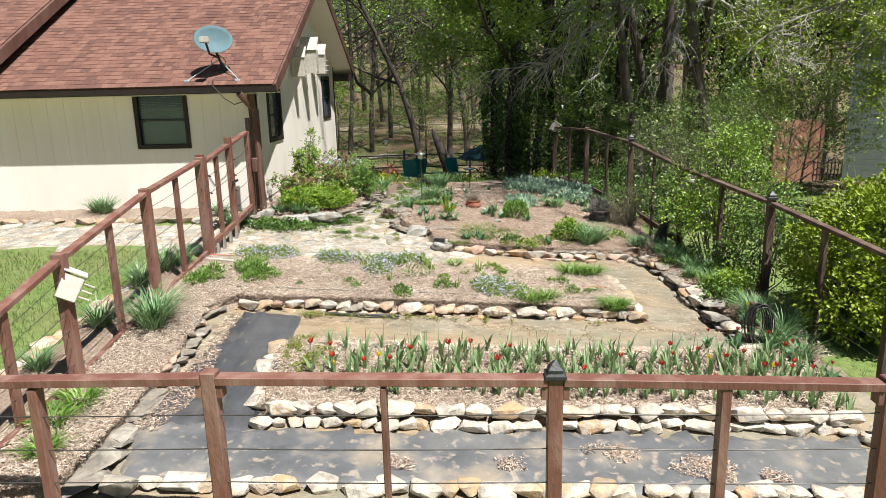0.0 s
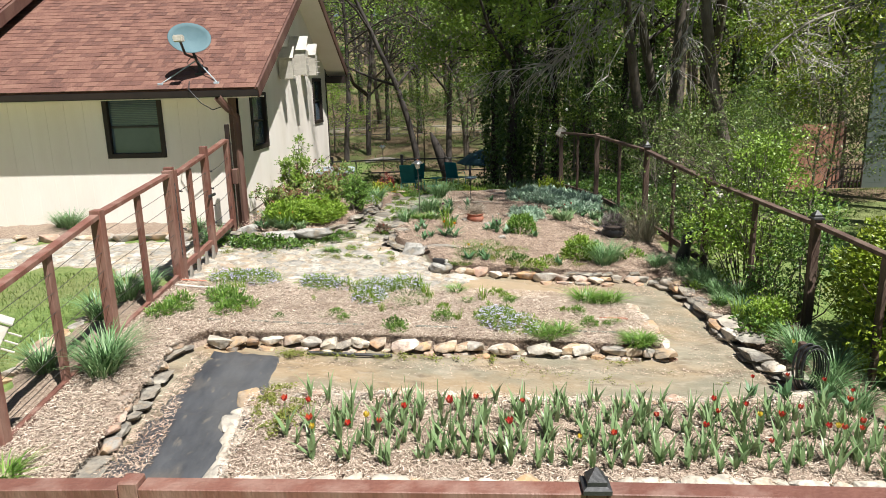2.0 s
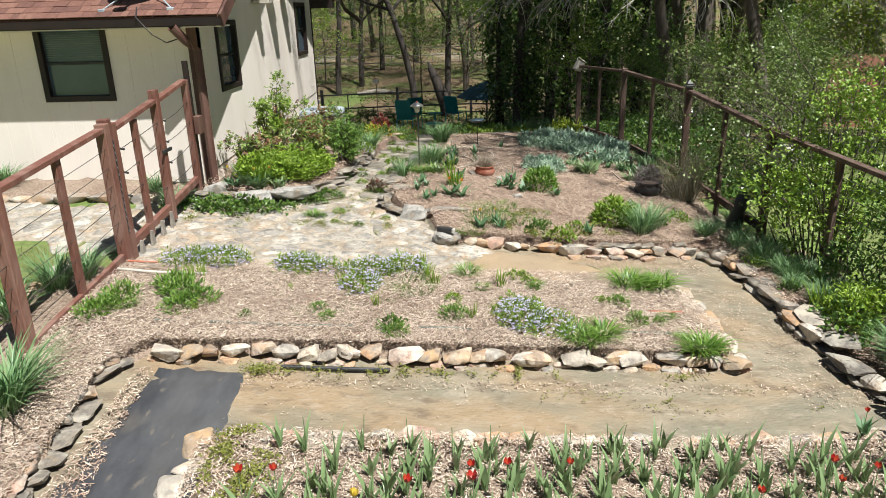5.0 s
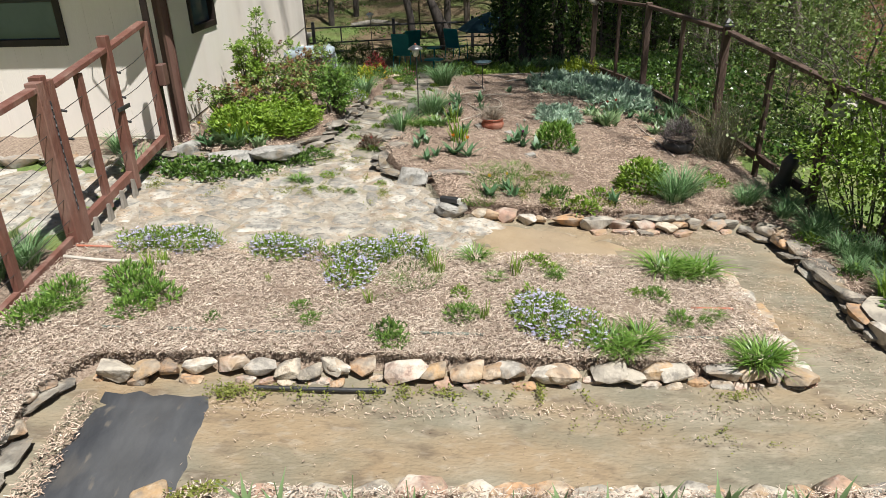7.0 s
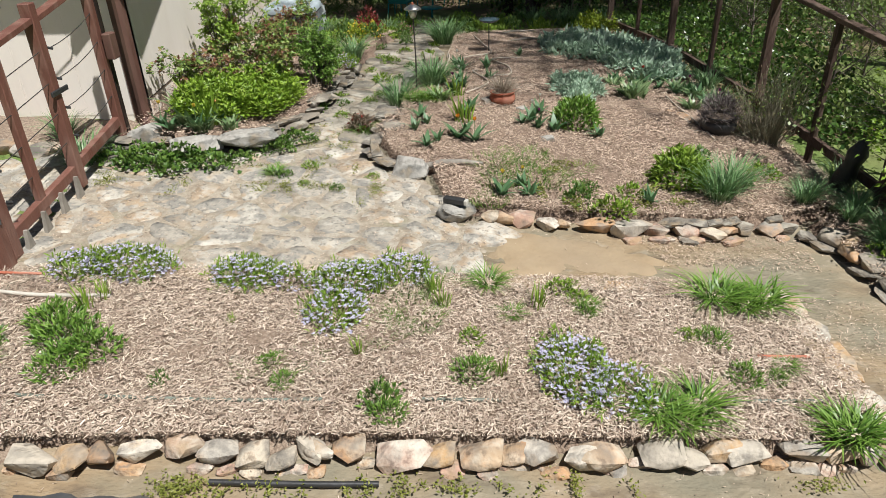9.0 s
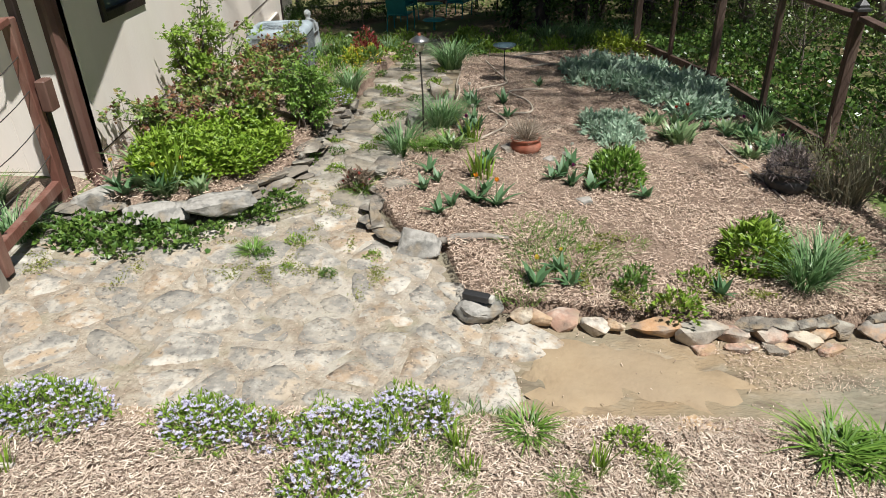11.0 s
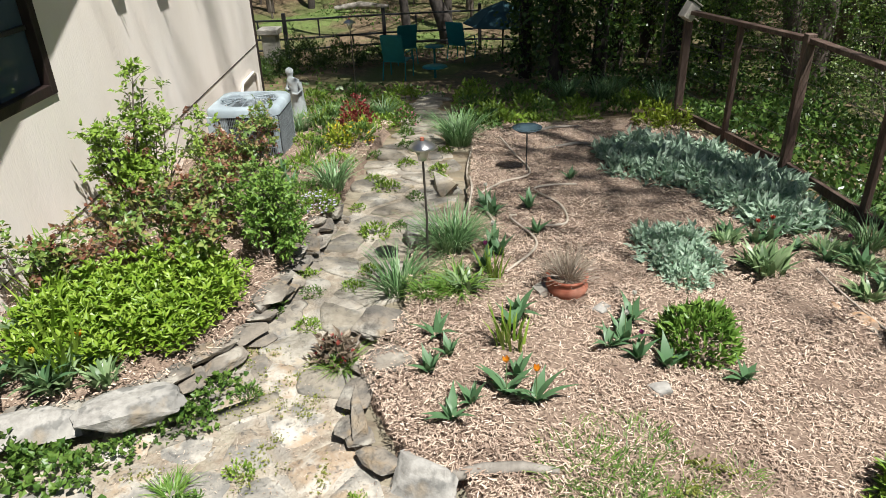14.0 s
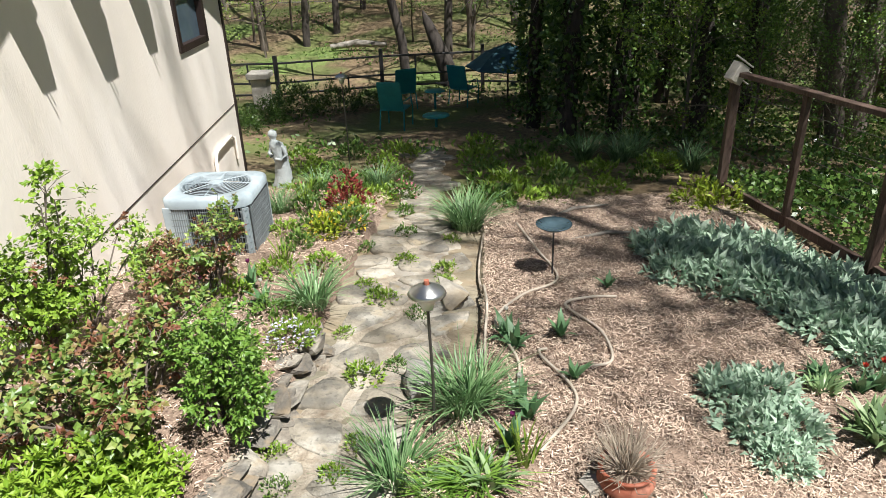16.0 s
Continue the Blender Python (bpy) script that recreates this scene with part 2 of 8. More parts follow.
M["l_tulip"] = leaf_mat("l_tulip", [(0.12, 0.205, 0.085), (0.21, 0.315, 0.135), (0.34, 0.45, 0.225)], 0.42)
M["p_red"] = leaf_mat("p_red", [(0.24, 0.008, 0.010), (0.36, 0.014, 0.012), (0.46, 0.035, 0.018), (0.55, 0.16, 0.06)], 0.4, 0.2, 0.7)
M["p_orange"] = leaf_mat("p_orange", [(0.6, 0.18, 0.01), (0.75, 0.30, 0.02)], 0.4, 0.3)
M["p_yellow"] = leaf_mat("p_yellow", [(0.75, 0.5, 0.03), (0.8, 0.62, 0.1)], 0.4, 0.3)
M["p_white"] = leaf_mat("p_white", [(0.7, 0.68, 0.6), (0.8, 0.78, 0.72)], 0.4, 0.3)
M["p_purple"] = leaf_mat("p_purple", [(0.16, 0.015, 0.09), (0.3, 0.04, 0.2)], 0.4, 0.3)
M["p_pink"] = leaf_mat("p_pink", [(0.6, 0.12, 0.22), (0.7, 0.3, 0.35)], 0.4, 0.3)
M["p_phlox"] = leaf_mat("p_phlox", [(0.50, 0.46, 0.70), (0.66, 0.63, 0.80), (0.78, 0.76, 0.85)], 0.5, 0.3)

M["l_moss"] = leaf_mat("l_moss", [(0.14, 0.17, 0.025), (0.24, 0.27, 0.045), (0.33, 0.34, 0.09)], 0.6, 0.25)
M["twig_olive"] = material("twig_olive", [(0.13, 0.12, 0.075), (0.26, 0.24, 0.16), (0.36, 0.33, 0.24)], 9, 0.9, 0.2, 40, vary="island", spread=0.6)
M["twig_grey"] = material("twig_grey", [(0.07, 0.055, 0.055), (0.17, 0.14, 0.135), (0.27, 0.23, 0.22)], 9, 0.9, 0.2, 40, vary="island", spread=0.7)
M["l_lawn"] = leaf_mat("l_lawn", [(0.085, 0.142, 0.024), (0.145, 0.218, 0.040), (0.212, 0.266, 0.072)], 0.6, 0.3)
M["green_siding"] = material("green_siding", [(0.125, 0.17, 0.15), (0.16, 0.205, 0.185)], 3, 0.7, 0.1, 30)
M["terra_board"] = material("terra_board", [(0.26, 0.12, 0.075), (0.36, 0.18, 0.12)], 5, 0.75, 0.3, 40, vary="object", spread=0.4)
M["umbrella"] = material("umbrella", [(0.02, 0.07, 0.09), (0.035, 0.10, 0.125)], 4, 0.8, 0.1, 40)
M["shingle_piece"] = material("shingle_piece", [(0.078, 0.038, 0.031), (0.144, 0.066, 0.049), (0.197, 0.094, 0.068), (0.255, 0.139, 0.100)], 30, 0.9, 0.5, 300, vary="object", spread=0.55)
M["pale_board"] = material("pale_board", [(0.42, 0.38, 0.32), (0.6, 0.56, 0.49)], 6, 0.8, 0.3, 40, stain=(0.3, 0.27, 0.23), stain_scale=4, stain_amount=0.5)
M["white_board"] = material("white_board", [(0.46, 0.44, 0.39), (0.58, 0.55, 0.50)], 6, 0.7, 0.2, 40, stain=(0.36, 0.33, 0.28), stain_scale=5, stain_amount=0.4)
M["dish_paint"] = material("dish_paint", [(0.075, 0.135, 0.155), (0.11, 0.175, 0.195)], 3, 0.75, 0.05, 40, spec=0.25)
M["chrome"] = material("chrome", [(0.55, 0.54, 0.52), (0.68, 0.67, 0.65)], 6, 0.3, 0.05, 30, metal=0.9)
M["white_stone"] = material("white_stone", [(0.20, 0.187, 0.165), (0.38, 0.362, 0.325), (0.52, 0.50, 0.455)], 5, 0.92, 0.9, 14, stain=(0.15, 0.145, 0.13), stain_scale=5, stain_amount=0.75, stain_cut=(0.5, 0.6), more=(((0.10, 0.10, 0.09), 13, 0.6, (0.55, 0.64)), ((0.36, 0.26, 0.14), 4, 0.4, (0.58, 0.68))))
M["grey_stone"] = material("grey_stone", [(0.20, 0.18, 0.15), (0.36, 0.33, 0.28), (0.50, 0.47, 0.40)], 5, 0.9, 0.8, 14, stain=(0.30, 0.20, 0.08), stain_scale=3, stain_amount=0.45)
M["path_flag"] = material("path_flag", [(0.17, 0.15, 0.12), (0.31, 0.275, 0.218), (0.24, 0.21, 0.16), (0.40, 0.367, 0.304), (0.33, 0.255, 0.165)], 5, 0.95, 0.8, 26, vary="object", spread=0.55, stain=(0.15, 0.145, 0.128), stain_scale=6, stain_amount=0.65, stain_cut=(0.5, 0.62), more=(((0.34, 0.255, 0.13), 5, 0.45, (0.58, 0.7)), ((0.48, 0.455, 0.395), 4, 0.45, (0.57, 0.65)), ((0.09, 0.085, 0.075), 26, 0.5, (0.58, 0.66))))
M["sand"] = material("sand", [(0.289, 0.212, 0.128), (0.365, 0.281, 0.178)], 3, 0.9, 0.4, 30, stain=(0.28, 0.22, 0.15), stain_scale=1.4, stain_amount=0.5)
M["joint"] = material("joint", [(0.25, 0.203, 0.15), (0.35, 0.30, 0.23), (0.44, 0.39, 0.31)], 20, 0.95, 0.9, 60, stain=(0.14, 0.15, 0.06), stain_scale=2.2, stain_amount=0.4, stain_cut=(0.57, 0.69), more=(((0.19, 0.135, 0.088), 9, 0.5, (0.52, 0.66)), ((0.50, 0.465, 0.40), 3.0, 0.6, (0.5, 0.64)), ((0.2, 0.19, 0.17), 5.0, 0.55, (0.53, 0.64))))
M["drip"] = material("drip", [(0.13, 0.16, 0.13), (0.2, 0.23, 0.19)], 8, 0.6, 0.1, 40)
M["glass_blue"] = material("glass_blue", [(0.035, 0.06, 0.075), (0.07, 0.11, 0.13)], 8, 0.25, 0.1, 40)

# ---- mesh helpers ----
def np_mesh(name, V, F, smooth=False):
    V, F = np.asarray(V, float), np.asarray(F, int)
    me = bpy.data.meshes.new(name)
    k = F.shape[1]
    me.vertices.add(len(V))
    me.vertices.foreach_set("co", V.ravel())
    me.loops.add(F.size)
    me.loops.foreach_set("vertex_index", F.ravel())
    me.polygons.add(len(F))
    me.polygons.foreach_set("loop_start", np.arange(0, F.size, k))
    me.polygons.foreach_set("loop_total", np.full(len(F), k))
    me.polygons.foreach_set("use_smooth", np.full(len(F), smooth))
    me.update(calc_edges=True)
    me.validate()
    return me


def from_bm(name, bm):
    me = bpy.data.meshes.new(name)
    bm.to_mesh(me)
    bm.free()
    return me


def part(name, me, mat, parent=None, label="", at=None):
    if isinstance(me, bmesh.types.BMesh):
        me = from_bm(name, me)
    if not me.materials:
        me.materials.append(M[mat])
    ob = new(name, me)
    if parent is not None:
        ob.parent = parent
    if at is not None:
        ob.matrix_basis = at
    if label:
        ob["label"] = label
    return ob


def thing(name, at, label, category, group="", kind=""):
    ob = new(name)
    ob.empty_display_size = 0.1
    ob.matrix_basis = at if isinstance(at, Matrix) else Matrix.Translation(at)
    return tagged(ob, label, category, group, kind)


def join(parts):
    """Join (V, F) pairs of equal face size."""
    Vs, Fs, o = [], [], 0
    for V, F in parts:
        Vs.append(V), Fs.append(np.asarray(F) + o)
        o += len(V)
    return np.concatenate(Vs), np.concatenate(Fs)


def box_vf(x0, x1, y0, y1, z0, z1):
    V = np.array([(x, y, z) for z in (z0, z1) for y in (y0, y1) for x in (x0, x1)], float)
    F = np.array([(0, 2, 3, 1), (4, 5, 7, 6), (0, 1, 5, 4), (2, 6, 7, 3), (0, 4, 6, 2), (1, 3, 7, 5)])
    return V, F


def box_bm(x0, x1, y0, y1, z0, z1, bevel=0.004, segs=1):
    bm = bmesh.new()
    V, F = box_vf(x0, x1, y0, y1, z0, z1)
    vs = [bm.verts.new(v) for v in V]
    for f in F:
        bm.faces.new([vs[i] for i in f])
    if bevel:
        bmesh.ops.bevel(bm, geom=list(bm.edges), offset=bevel, segments=segs, affect="EDGES")
    bmesh.ops.recalc_face_normals(bm, faces=list(bm.faces))
    return bm


def beam_bm(a, b, w, h, bevel=0.004, up=(0, 0, 1)):
    """A board from a to b, w across and h along up."""
    a, b = Vector(a), Vector(b)
    d = (b - a)
    n = d.length
    d.normalize()
    side = d.cross(Vector(up)).normalized()
    u = side.cross(d)
    bm = box_bm(-w / 2, w / 2, 0, n, -h / 2, h / 2, bevel)
    m = Matrix((side, d, u)).transposed().to_4x4()
    m.translation = a
    bm.transform(m)
    return bm


def tube(points, radii, sides=6):
    P = np.asarray(points, float)
    R = np.broadcast_to(np.asarray(radii, float), (len(P),))
    T = np.gradient(P, axis=0)
    T /= np.linalg.norm(T, axis=1)[:, None] + 1e-9
    ref = np.where(np.abs(T[:, 2:3]) > 0.9, np.array([[1.0, 0, 0]]), np.array([[0, 0, 1.0]]))
    A = np.cross(T, ref)
    A /= np.linalg.norm(A, axis=1)[:, None] + 1e-9
    B = np.cross(T, A)
    th = np.linspace(0, 2 * np.pi, sides, endpoint=False)
    V = P[:, None] + R[:, None, None] * (np.cos(th)[None, :, None] * A[:, None] + np.sin(th)[None, :, None] * B[:, None])
    n = len(P)
    i, j = np.meshgrid(np.arange(n - 1), np.arange(sides), indexing="ij")
    k = (j + 1) % sides
    F = np.stack([i * sides + j, i * sides + k, (i + 1) * sides + k, (i + 1) * sides + j], -1).reshape(-1, 4)
    return V.reshape(-1, 3), F


def lathe(profile, sides=20):
    """Quads of a turned shape; profile rows of (radius, z)."""
    P = np.asarray(profile, float)
    th = np.linspace(0, 2 * np.pi, sides, endpoint=False)
    V = np.stack([P[:, :1] * np.cos(th), P[:, :1] * np.sin(th), np.repeat(P[:, 1:2], sides, 1)], -1).reshape(-1, 3)
    n = len(P)
    i, j = np.meshgrid(np.arange(n - 1), np.arange(sides), indexing="ij")
    k = (j + 1) % sides
    return V, np.stack([i * sides + j, i * sides + k, (i + 1) * sides + k, (i + 1) * sides + j], -1).reshape(-1, 4)


def unit(v):
    return v / (np.linalg.norm(v, axis=-1, keepdims=True) + 1e-9)


def leaves(C, D, length, width, r, fold=0.25, droop=0.2):
    """Folded leaves: base points C, axes D; two quads each."""
    n = len(C)
    D = unit(D)
    rnd = r.normal(size=(n, 3))
    S = unit(np.cross(D, rnd * 0.6 + np.array([0, 0, 1.0])))
    U = unit(np.cross(S, D))
    l = (length * r.uniform(0.65, 1.3, n))[:, None]
    w = (width * r.uniform(0.7, 1.25, n))[:, None] / 2
    mid = C + D * l * 0.5
    tip = C + D * l - U * l * droop
    L1 = C + D * l * 0.45 + S * w + U * w * fold * 2
    R1 = C + D * l * 0.45 - S * w + U * w * fold * 2
    V = np.stack([C, R1, tip, L1, mid], 1).reshape(-1, 3)
    b = np.arange(n)[:, None] * 5
    F = np.concatenate([b + np.array([0, 1, 2, 4]), b + np.array([0, 4, 2, 3])], 0)
    return V, F


def blades(C, az, height, width, lean, r, curl=0.9, segs=3):
    """Strap leaves rising from C, leaning out along az and curling over."""
    n = len(C)
    h = height * r.uniform(0.6, 1.15, n)
    le = lean * r.uniform(0.3, 1.3, n)
    out = np.stack([np.cos(az), np.sin(az), np.zeros(n)], 1)
    side = np.stack([-np.sin(az), np.cos(az), np.zeros(n)], 1)
    tw = r.uniform(-0.6, 0.6, n)[:, None]
    side = unit(side + out * tw)
    rows = []
    for i in range(segs + 1):
        s = i / segs
        x = le * h * (s ** 1.0 * 0.45 + curl * s ** 2.4)
        z = h * (s - curl * 0.35 * le * s ** 2.6)
        w = width * r.uniform(0.9, 1.1, n) * (1 - s ** 2.2) * (0.7 + 0.6 * s) / 2 + 0.0006
        p = C + out * x[:, None] + np.array([0, 0, 1.0]) * z[:, None]
        rows += [p - side * w[:, None], p + side * w[:, None]]
    V = np.stack(rows, 1).reshape(-1, 3)
    m = 2 * (segs + 1)
    b = np.arange(n)[:, None] * m
    F = np.concatenate([b + np.array([2 * i, 2 * i + 1, 2 * i + 3, 2 * i + 2]) for i in range(segs)], 0)
    return V, F


# ---- terrain ----
KNOTS = [(-20, -0.5), (0, -0.25), (4.0, -0.12), (5.5, -0.02), (6.5, 0.05), (7.6, 0.14), (8.6, 0.22), (9.8, 0.27), (11.2, 0.36),
         (12.5, 0.46), (14.2, 0.46), (16.3, 0.40), (18.5, 0.10), (22, -0.42), (26, -0.95), (30, -1.15), (37, -1.0), (45, -0.4),
         (60, 1.4), (80, 5), (120, 14), (400, 40)]
_KY, _KZ = np.array(KNOTS).T


def height_np(x, y):
    z = np.interp(y, _KY, _KZ)
    s = np.clip((17 - y) / 4, 0, 1)
    return z - 0.07 * s * np.clip(x + 0.3, -4.5, 5)


def g(x, y):
    return float(height_np(np.array(float(x)), np.array(float(y))))


def inside(P, poly):
    x, y = P[:, 0], P[:, 1]
    c = np.zeros(len(P), bool)
    Q = np.asarray(poly, float)
    for (x0, y0), (x1, y1) in zip(Q, np.roll(Q, -1, 0)):
        hit = (y0 > y) != (y1 > y)
        c ^= hit & (x < (x1 - x0) * (y - y0) / (y1 - y0 + 1e-12) + x0)
    return c


def scatter(poly, n, r):
    Q = np.asarray(poly, float)
    out = np.zeros((0, 2))
    while len(out) < n:
        P = r.uniform(Q.min(0), Q.max(0), (n * 2, 2))
        out = np.concatenate([out, P[inside(P, Q)]])
    return out[:n]


def outline(poly, step=0.12, wob=0.0, r=None):
    pts = []
    Q = [Vector(p) for p in poly]
    for a, b in zip(Q, Q[1:] + Q[:1]):
        k = max(1, int((b - a).length / step))
        pts += [a + (b - a) * (i / k) for i in range(k)]
    if wob:
        pts = [p + Vector((r.normal() * wob, r.normal() * wob)) for p in pts]
    return pts


def sheet(name, poly, lift, mat, r, step=0.14, rough=0.012, wob=0.02, dome=0.0, parent=None):
    """A laid surface within a plan outline, with an edge turned down into the ground."""
    from mathutils.geometry import delaunay_2d_cdt
    edge = outline(poly, step, wob, r)
    E = np.array([(p.x, p.y) for p in edge])
    lo, hi = E.min(0), E.max(0)
    gx, gy = np.meshgrid(np.arange(lo[0], hi[0], step), np.arange(lo[1], hi[1], step))
    P = np.stack([gx.ravel(), gy.ravel()], 1) + r.uniform(-0.3, 0.3, (gx.size, 2)) * step
    P = P[inside(P, E)]
    d = np.min(np.linalg.norm(P[:, None] - E[None], axis=2), axis=1)
    P = P[d > step * 0.4]
    d = d[d > step * 0.4]
    pts = [Vector(p) for p in edge] + [Vector(p) for p in P]
    n = len(edge)
    vs, _, fs, *_ = delaunay_2d_cdt(pts, [(i, (i + 1) % n) for i in range(n)], [list(range(n))], 1, 1e-5)
    V = np.array([(v.x, v.y) for v in vs])
    dist = np.min(np.linalg.norm(V[:, None] - E[None], axis=2), axis=1)
    z = height_np(V[:, 0], V[:, 1]) + lift + dome * np.clip(dist / 0.5, 0, 1) + r.normal(size=len(V)) * rough
    z[dist < 1e-4] -= lift + 0.03
    F = [f for f in fs if len(f) == 3]
    me = np_mesh(name, np.column_stack([V, z]), F, True)
    return part(name, me, mat, parent)


# ---- stones ----
def rock_mesh(seed, dims, cuts=12, sub=3, rough=0.02, flat=0.8):
    """A broken, angular stone: the hull of points on a rounded block, its edges dulled and chipped."""
    r = np.random.default_rng(seed)
    n = 13 + cuts // 2
    P = r.uniform(-1, 1, (n, 3))
    P /= np.max(np.abs(P), axis=1)[:, None]
    P *= (0.62 + 0.38 / np.linalg.norm(P, axis=1)[:, None]) * r.uniform(0.84, 1.04, (n, 1))
    P[:, 2] = np.clip(P[:, 2], -flat, flat) + r.normal(size=n) * 0.05
    bm = bmesh.new()
    for p in P:
        bm.verts.new(p)
    hull = bmesh.ops.convex_hull(bm, input=list(bm.verts))
    loose = [v for v in {*hull["geom_interior"], *hull["geom_unused"]} if isinstance(v, bmesh.types.BMVert) and v.is_valid and not v.link_faces]
    bmesh.ops.delete(bm, geom=loose, context="VERTS")
    bmesh.ops.dissolve_limit(bm, angle_limit=math.radians(14), verts=list(bm.verts), edges=list(bm.edges))
    bmesh.ops.bevel(bm, geom=list(bm.edges), offset=0.10, segments=1, affect="EDGES", clamp_overlap=True)
    bmesh.ops.triangulate(bm, faces=list(bm.faces))
    if sub > 3:
        bmesh.ops.subdivide_edges(bm, edges=list(bm.edges), cuts=2, use_grid_fill=True)
    bmesh.ops.remove_doubles(bm, verts=list(bm.verts), dist=0.004)
    for v in bm.verts:
        q = v.co.copy()
        k = 1 + noise.noise(q * 2.1 + Vector((seed * 3.1, 0, 0))) * 0.10 + noise.noise(q * 6 + Vector((0, seed * 1.7, 0))) * rough * 2.2
        v.co = Vector((q.x * k * dims[0], q.y * k * dims[1], q.z * k * dims[2])) * 1.04
    for f in bm.faces:
        f.smooth = True
    bmesh.ops.recalc_face_normals(bm, faces=list(bm.faces))
    me = from_bm("stone", bm)
    me.set_sharp_from_angle(angle=math.radians(38))
    me.materials.append(M["stone"])
    return me


ROCKS = [rock_mesh(i, (0.135 * (0.75 + 0.05 * i), 0.10, 0.060 + 0.004 * (i % 4)), 9) for i in range(14)]


SLABS = [rock_mesh(220 + i, (0.19 * (0.7 + 0.08 * i), 0.13, 0.036 + 0.005 * (i % 3)), 10, 3, 0.06) for i in range(8)]
for _m in SLABS:
    _m.materials[0] = M["ledge"]


PALE = [m.copy() for m in ROCKS]
for _m in PALE:
    _m.materials[0] = M["stone_pale"]


DARK = [m.copy() for m in ROCKS[::2]]
for _m in DARK:
    _m.materials[0] = M["ledge"]
PALE_SLABS = [m.copy() for m in SLABS]
for _m in PALE_SLABS:
    _m.materials[0] = M["stone_pale"]


def stone_row(parent, line, r, size=1.0, courses=1, z=0.03, jitter=0.02, rise=0.10, skip=0.0, name="stone", meshes=None):
    """Stones laid along a plan line, one course on another."""
    P = [Vector(p) for p in line]
    for c in range(courses):
        along = r.uniform(0, 0.1)
        for a, b in zip(P, P[1:]):
            d = b - a
            n = d.length
            ang = math.degrees(math.atan2(d.y, d.x))
            while along < n:
                s = size * r.uniform(0.72, 1.16)
                me = (meshes or ROCKS)[int(r.integers(len(meshes or ROCKS)))]
                half = me.vertices[0].co.length and max(abs(v.co.x) for v in me.vertices) * s
                p = a + d * (min(along + half, n) / n)
                x, y = p.x + r.normal() * jitter, p.y + r.normal() * jitter
                if r.uniform() > skip:
                    m = pose(x, y, g(x, y) + z + c * rise * size, r.uniform(-6, 6), r.uniform(-6, 6), ang + r.uniform(-8, 8) + 180 * int(r.integers(2)))
                    part(name, me, "stone", parent, at=m @ Matrix.Diagonal((s, s * r.uniform(0.85, 1.15), s * r.uniform(0.85, 1.15), 1)))
                along += 2 * half * 0.82
            along -= n


def clip_poly(poly, p, n):
    out = []
    for a, b in zip(poly, poly[1:] + poly[:1]):
        da, db = (a - p).dot(n), (b - p).dot(n)
        if da <= 0:
            out.append(a)
        if (da < 0 < db) or (db < 0 < da):
            out.append(a + (b - a) * (da / (da - db)))
    return out


def flags(parent, poly, spacing, r, gap=0.02, lift=0.02, thick=0.05, name="flagstone", mat="flag", drop=0.0, limit=400):
    """Irregular slabs that fill a plan outline, each a bevelled piece of its own."""
    Q = np.asarray(poly, float)
    lo, hi = Q.min(0), Q.max(0)
    seeds = []
    y = lo[1]
    row = 0
    while y < hi[1]:
        x = lo[0] + (row % 2) * spacing / 2
        while x < hi[0] + spacing:
            seeds.append(Vector((x + r.uniform(-0.42, 0.42) * spacing, y + r.uniform(-0.42, 0.42) * spacing)))
            x += spacing * r.uniform(0.75, 1.35)
        y += spacing * 0.85
        row += 1
    S = np.array([(s.x, s.y) for s in seeds])
    keep = inside(S, Q)
    made = 0
    for i, s in enumerate(seeds):
        if not keep[i] or r.uniform() < drop or made >= limit:
            continue
        cell = [s + Vector(v) * spacing * 0.95 for v in ((-1, -1), (1, -1), (1, 1), (-1, 1))]
        for j in np.argsort(np.linalg.norm(S - S[i], axis=1))[1:14]:
            o = seeds[int(j)]
            n = (o - s)
            cell = clip_poly(cell, s + n * 0.5 - n.normalized() * gap * r.uniform(0.4, 1.5), n.normalized())
            if len(cell) < 3:
                break
        if len(cell) < 3:
            continue
        soft = []
        for a, b in zip(cell, cell[1:] + cell[:1]):
            n = (b - a).length
            side = Vector((b.y - a.y, a.x - b.x)).normalized() if n > 1e-5 else Vector((0, 0))
            soft += [a + (b - a) * t - side * abs(r.normal()) * min(0.010, n * 0.06) for t in ((0.2, 0.5, 0.8) if n > 0.07 else (0.5,))]
        if len(soft) < 5:
            continue
        bm = bmesh.new()
        tilt = Vector((r.normal() * 0.004, r.normal() * 0.004))
        top = []
        for p in soft:
            top.append(bm.verts.new((p.x - s.x, p.y - s.y, g(p.x, p.y) - g(s.x, s.y) + (p - s).dot(tilt))))
        cen = bm.verts.new((0, 0, r.uniform(0, 0.004)))
        k = len(top)
        low = [bm.verts.new((v.co.x * 1.02, v.co.y * 1.02, v.co.z - 0.012)) for v in top]
        bot = [bm.verts.new((v.co.x * 1.02, v.co.y * 1.02, v.co.z - thick)) for v in top]
        for v in top:
            v.co.x *= 0.965
            v.co.y *= 0.965
        for a in range(k):
            b = (a + 1) % k
            bm.faces.new((cen, top[a], top[b]))
            bm.faces.new((top[a], low[a], low[b], top[b]))
            bm.faces.new((low[a], bot[a], bot[b], low[b]))
        for f in bm.faces:
            f.smooth = True
        bmesh.ops.recalc_face_normals(bm, faces=list(bm.faces))
        part(name, bm, mat, parent, at=Matrix.Translation((s.x, s.y, g(s.x, s.y) + lift + r.normal() * 0.002)))
        made += 1


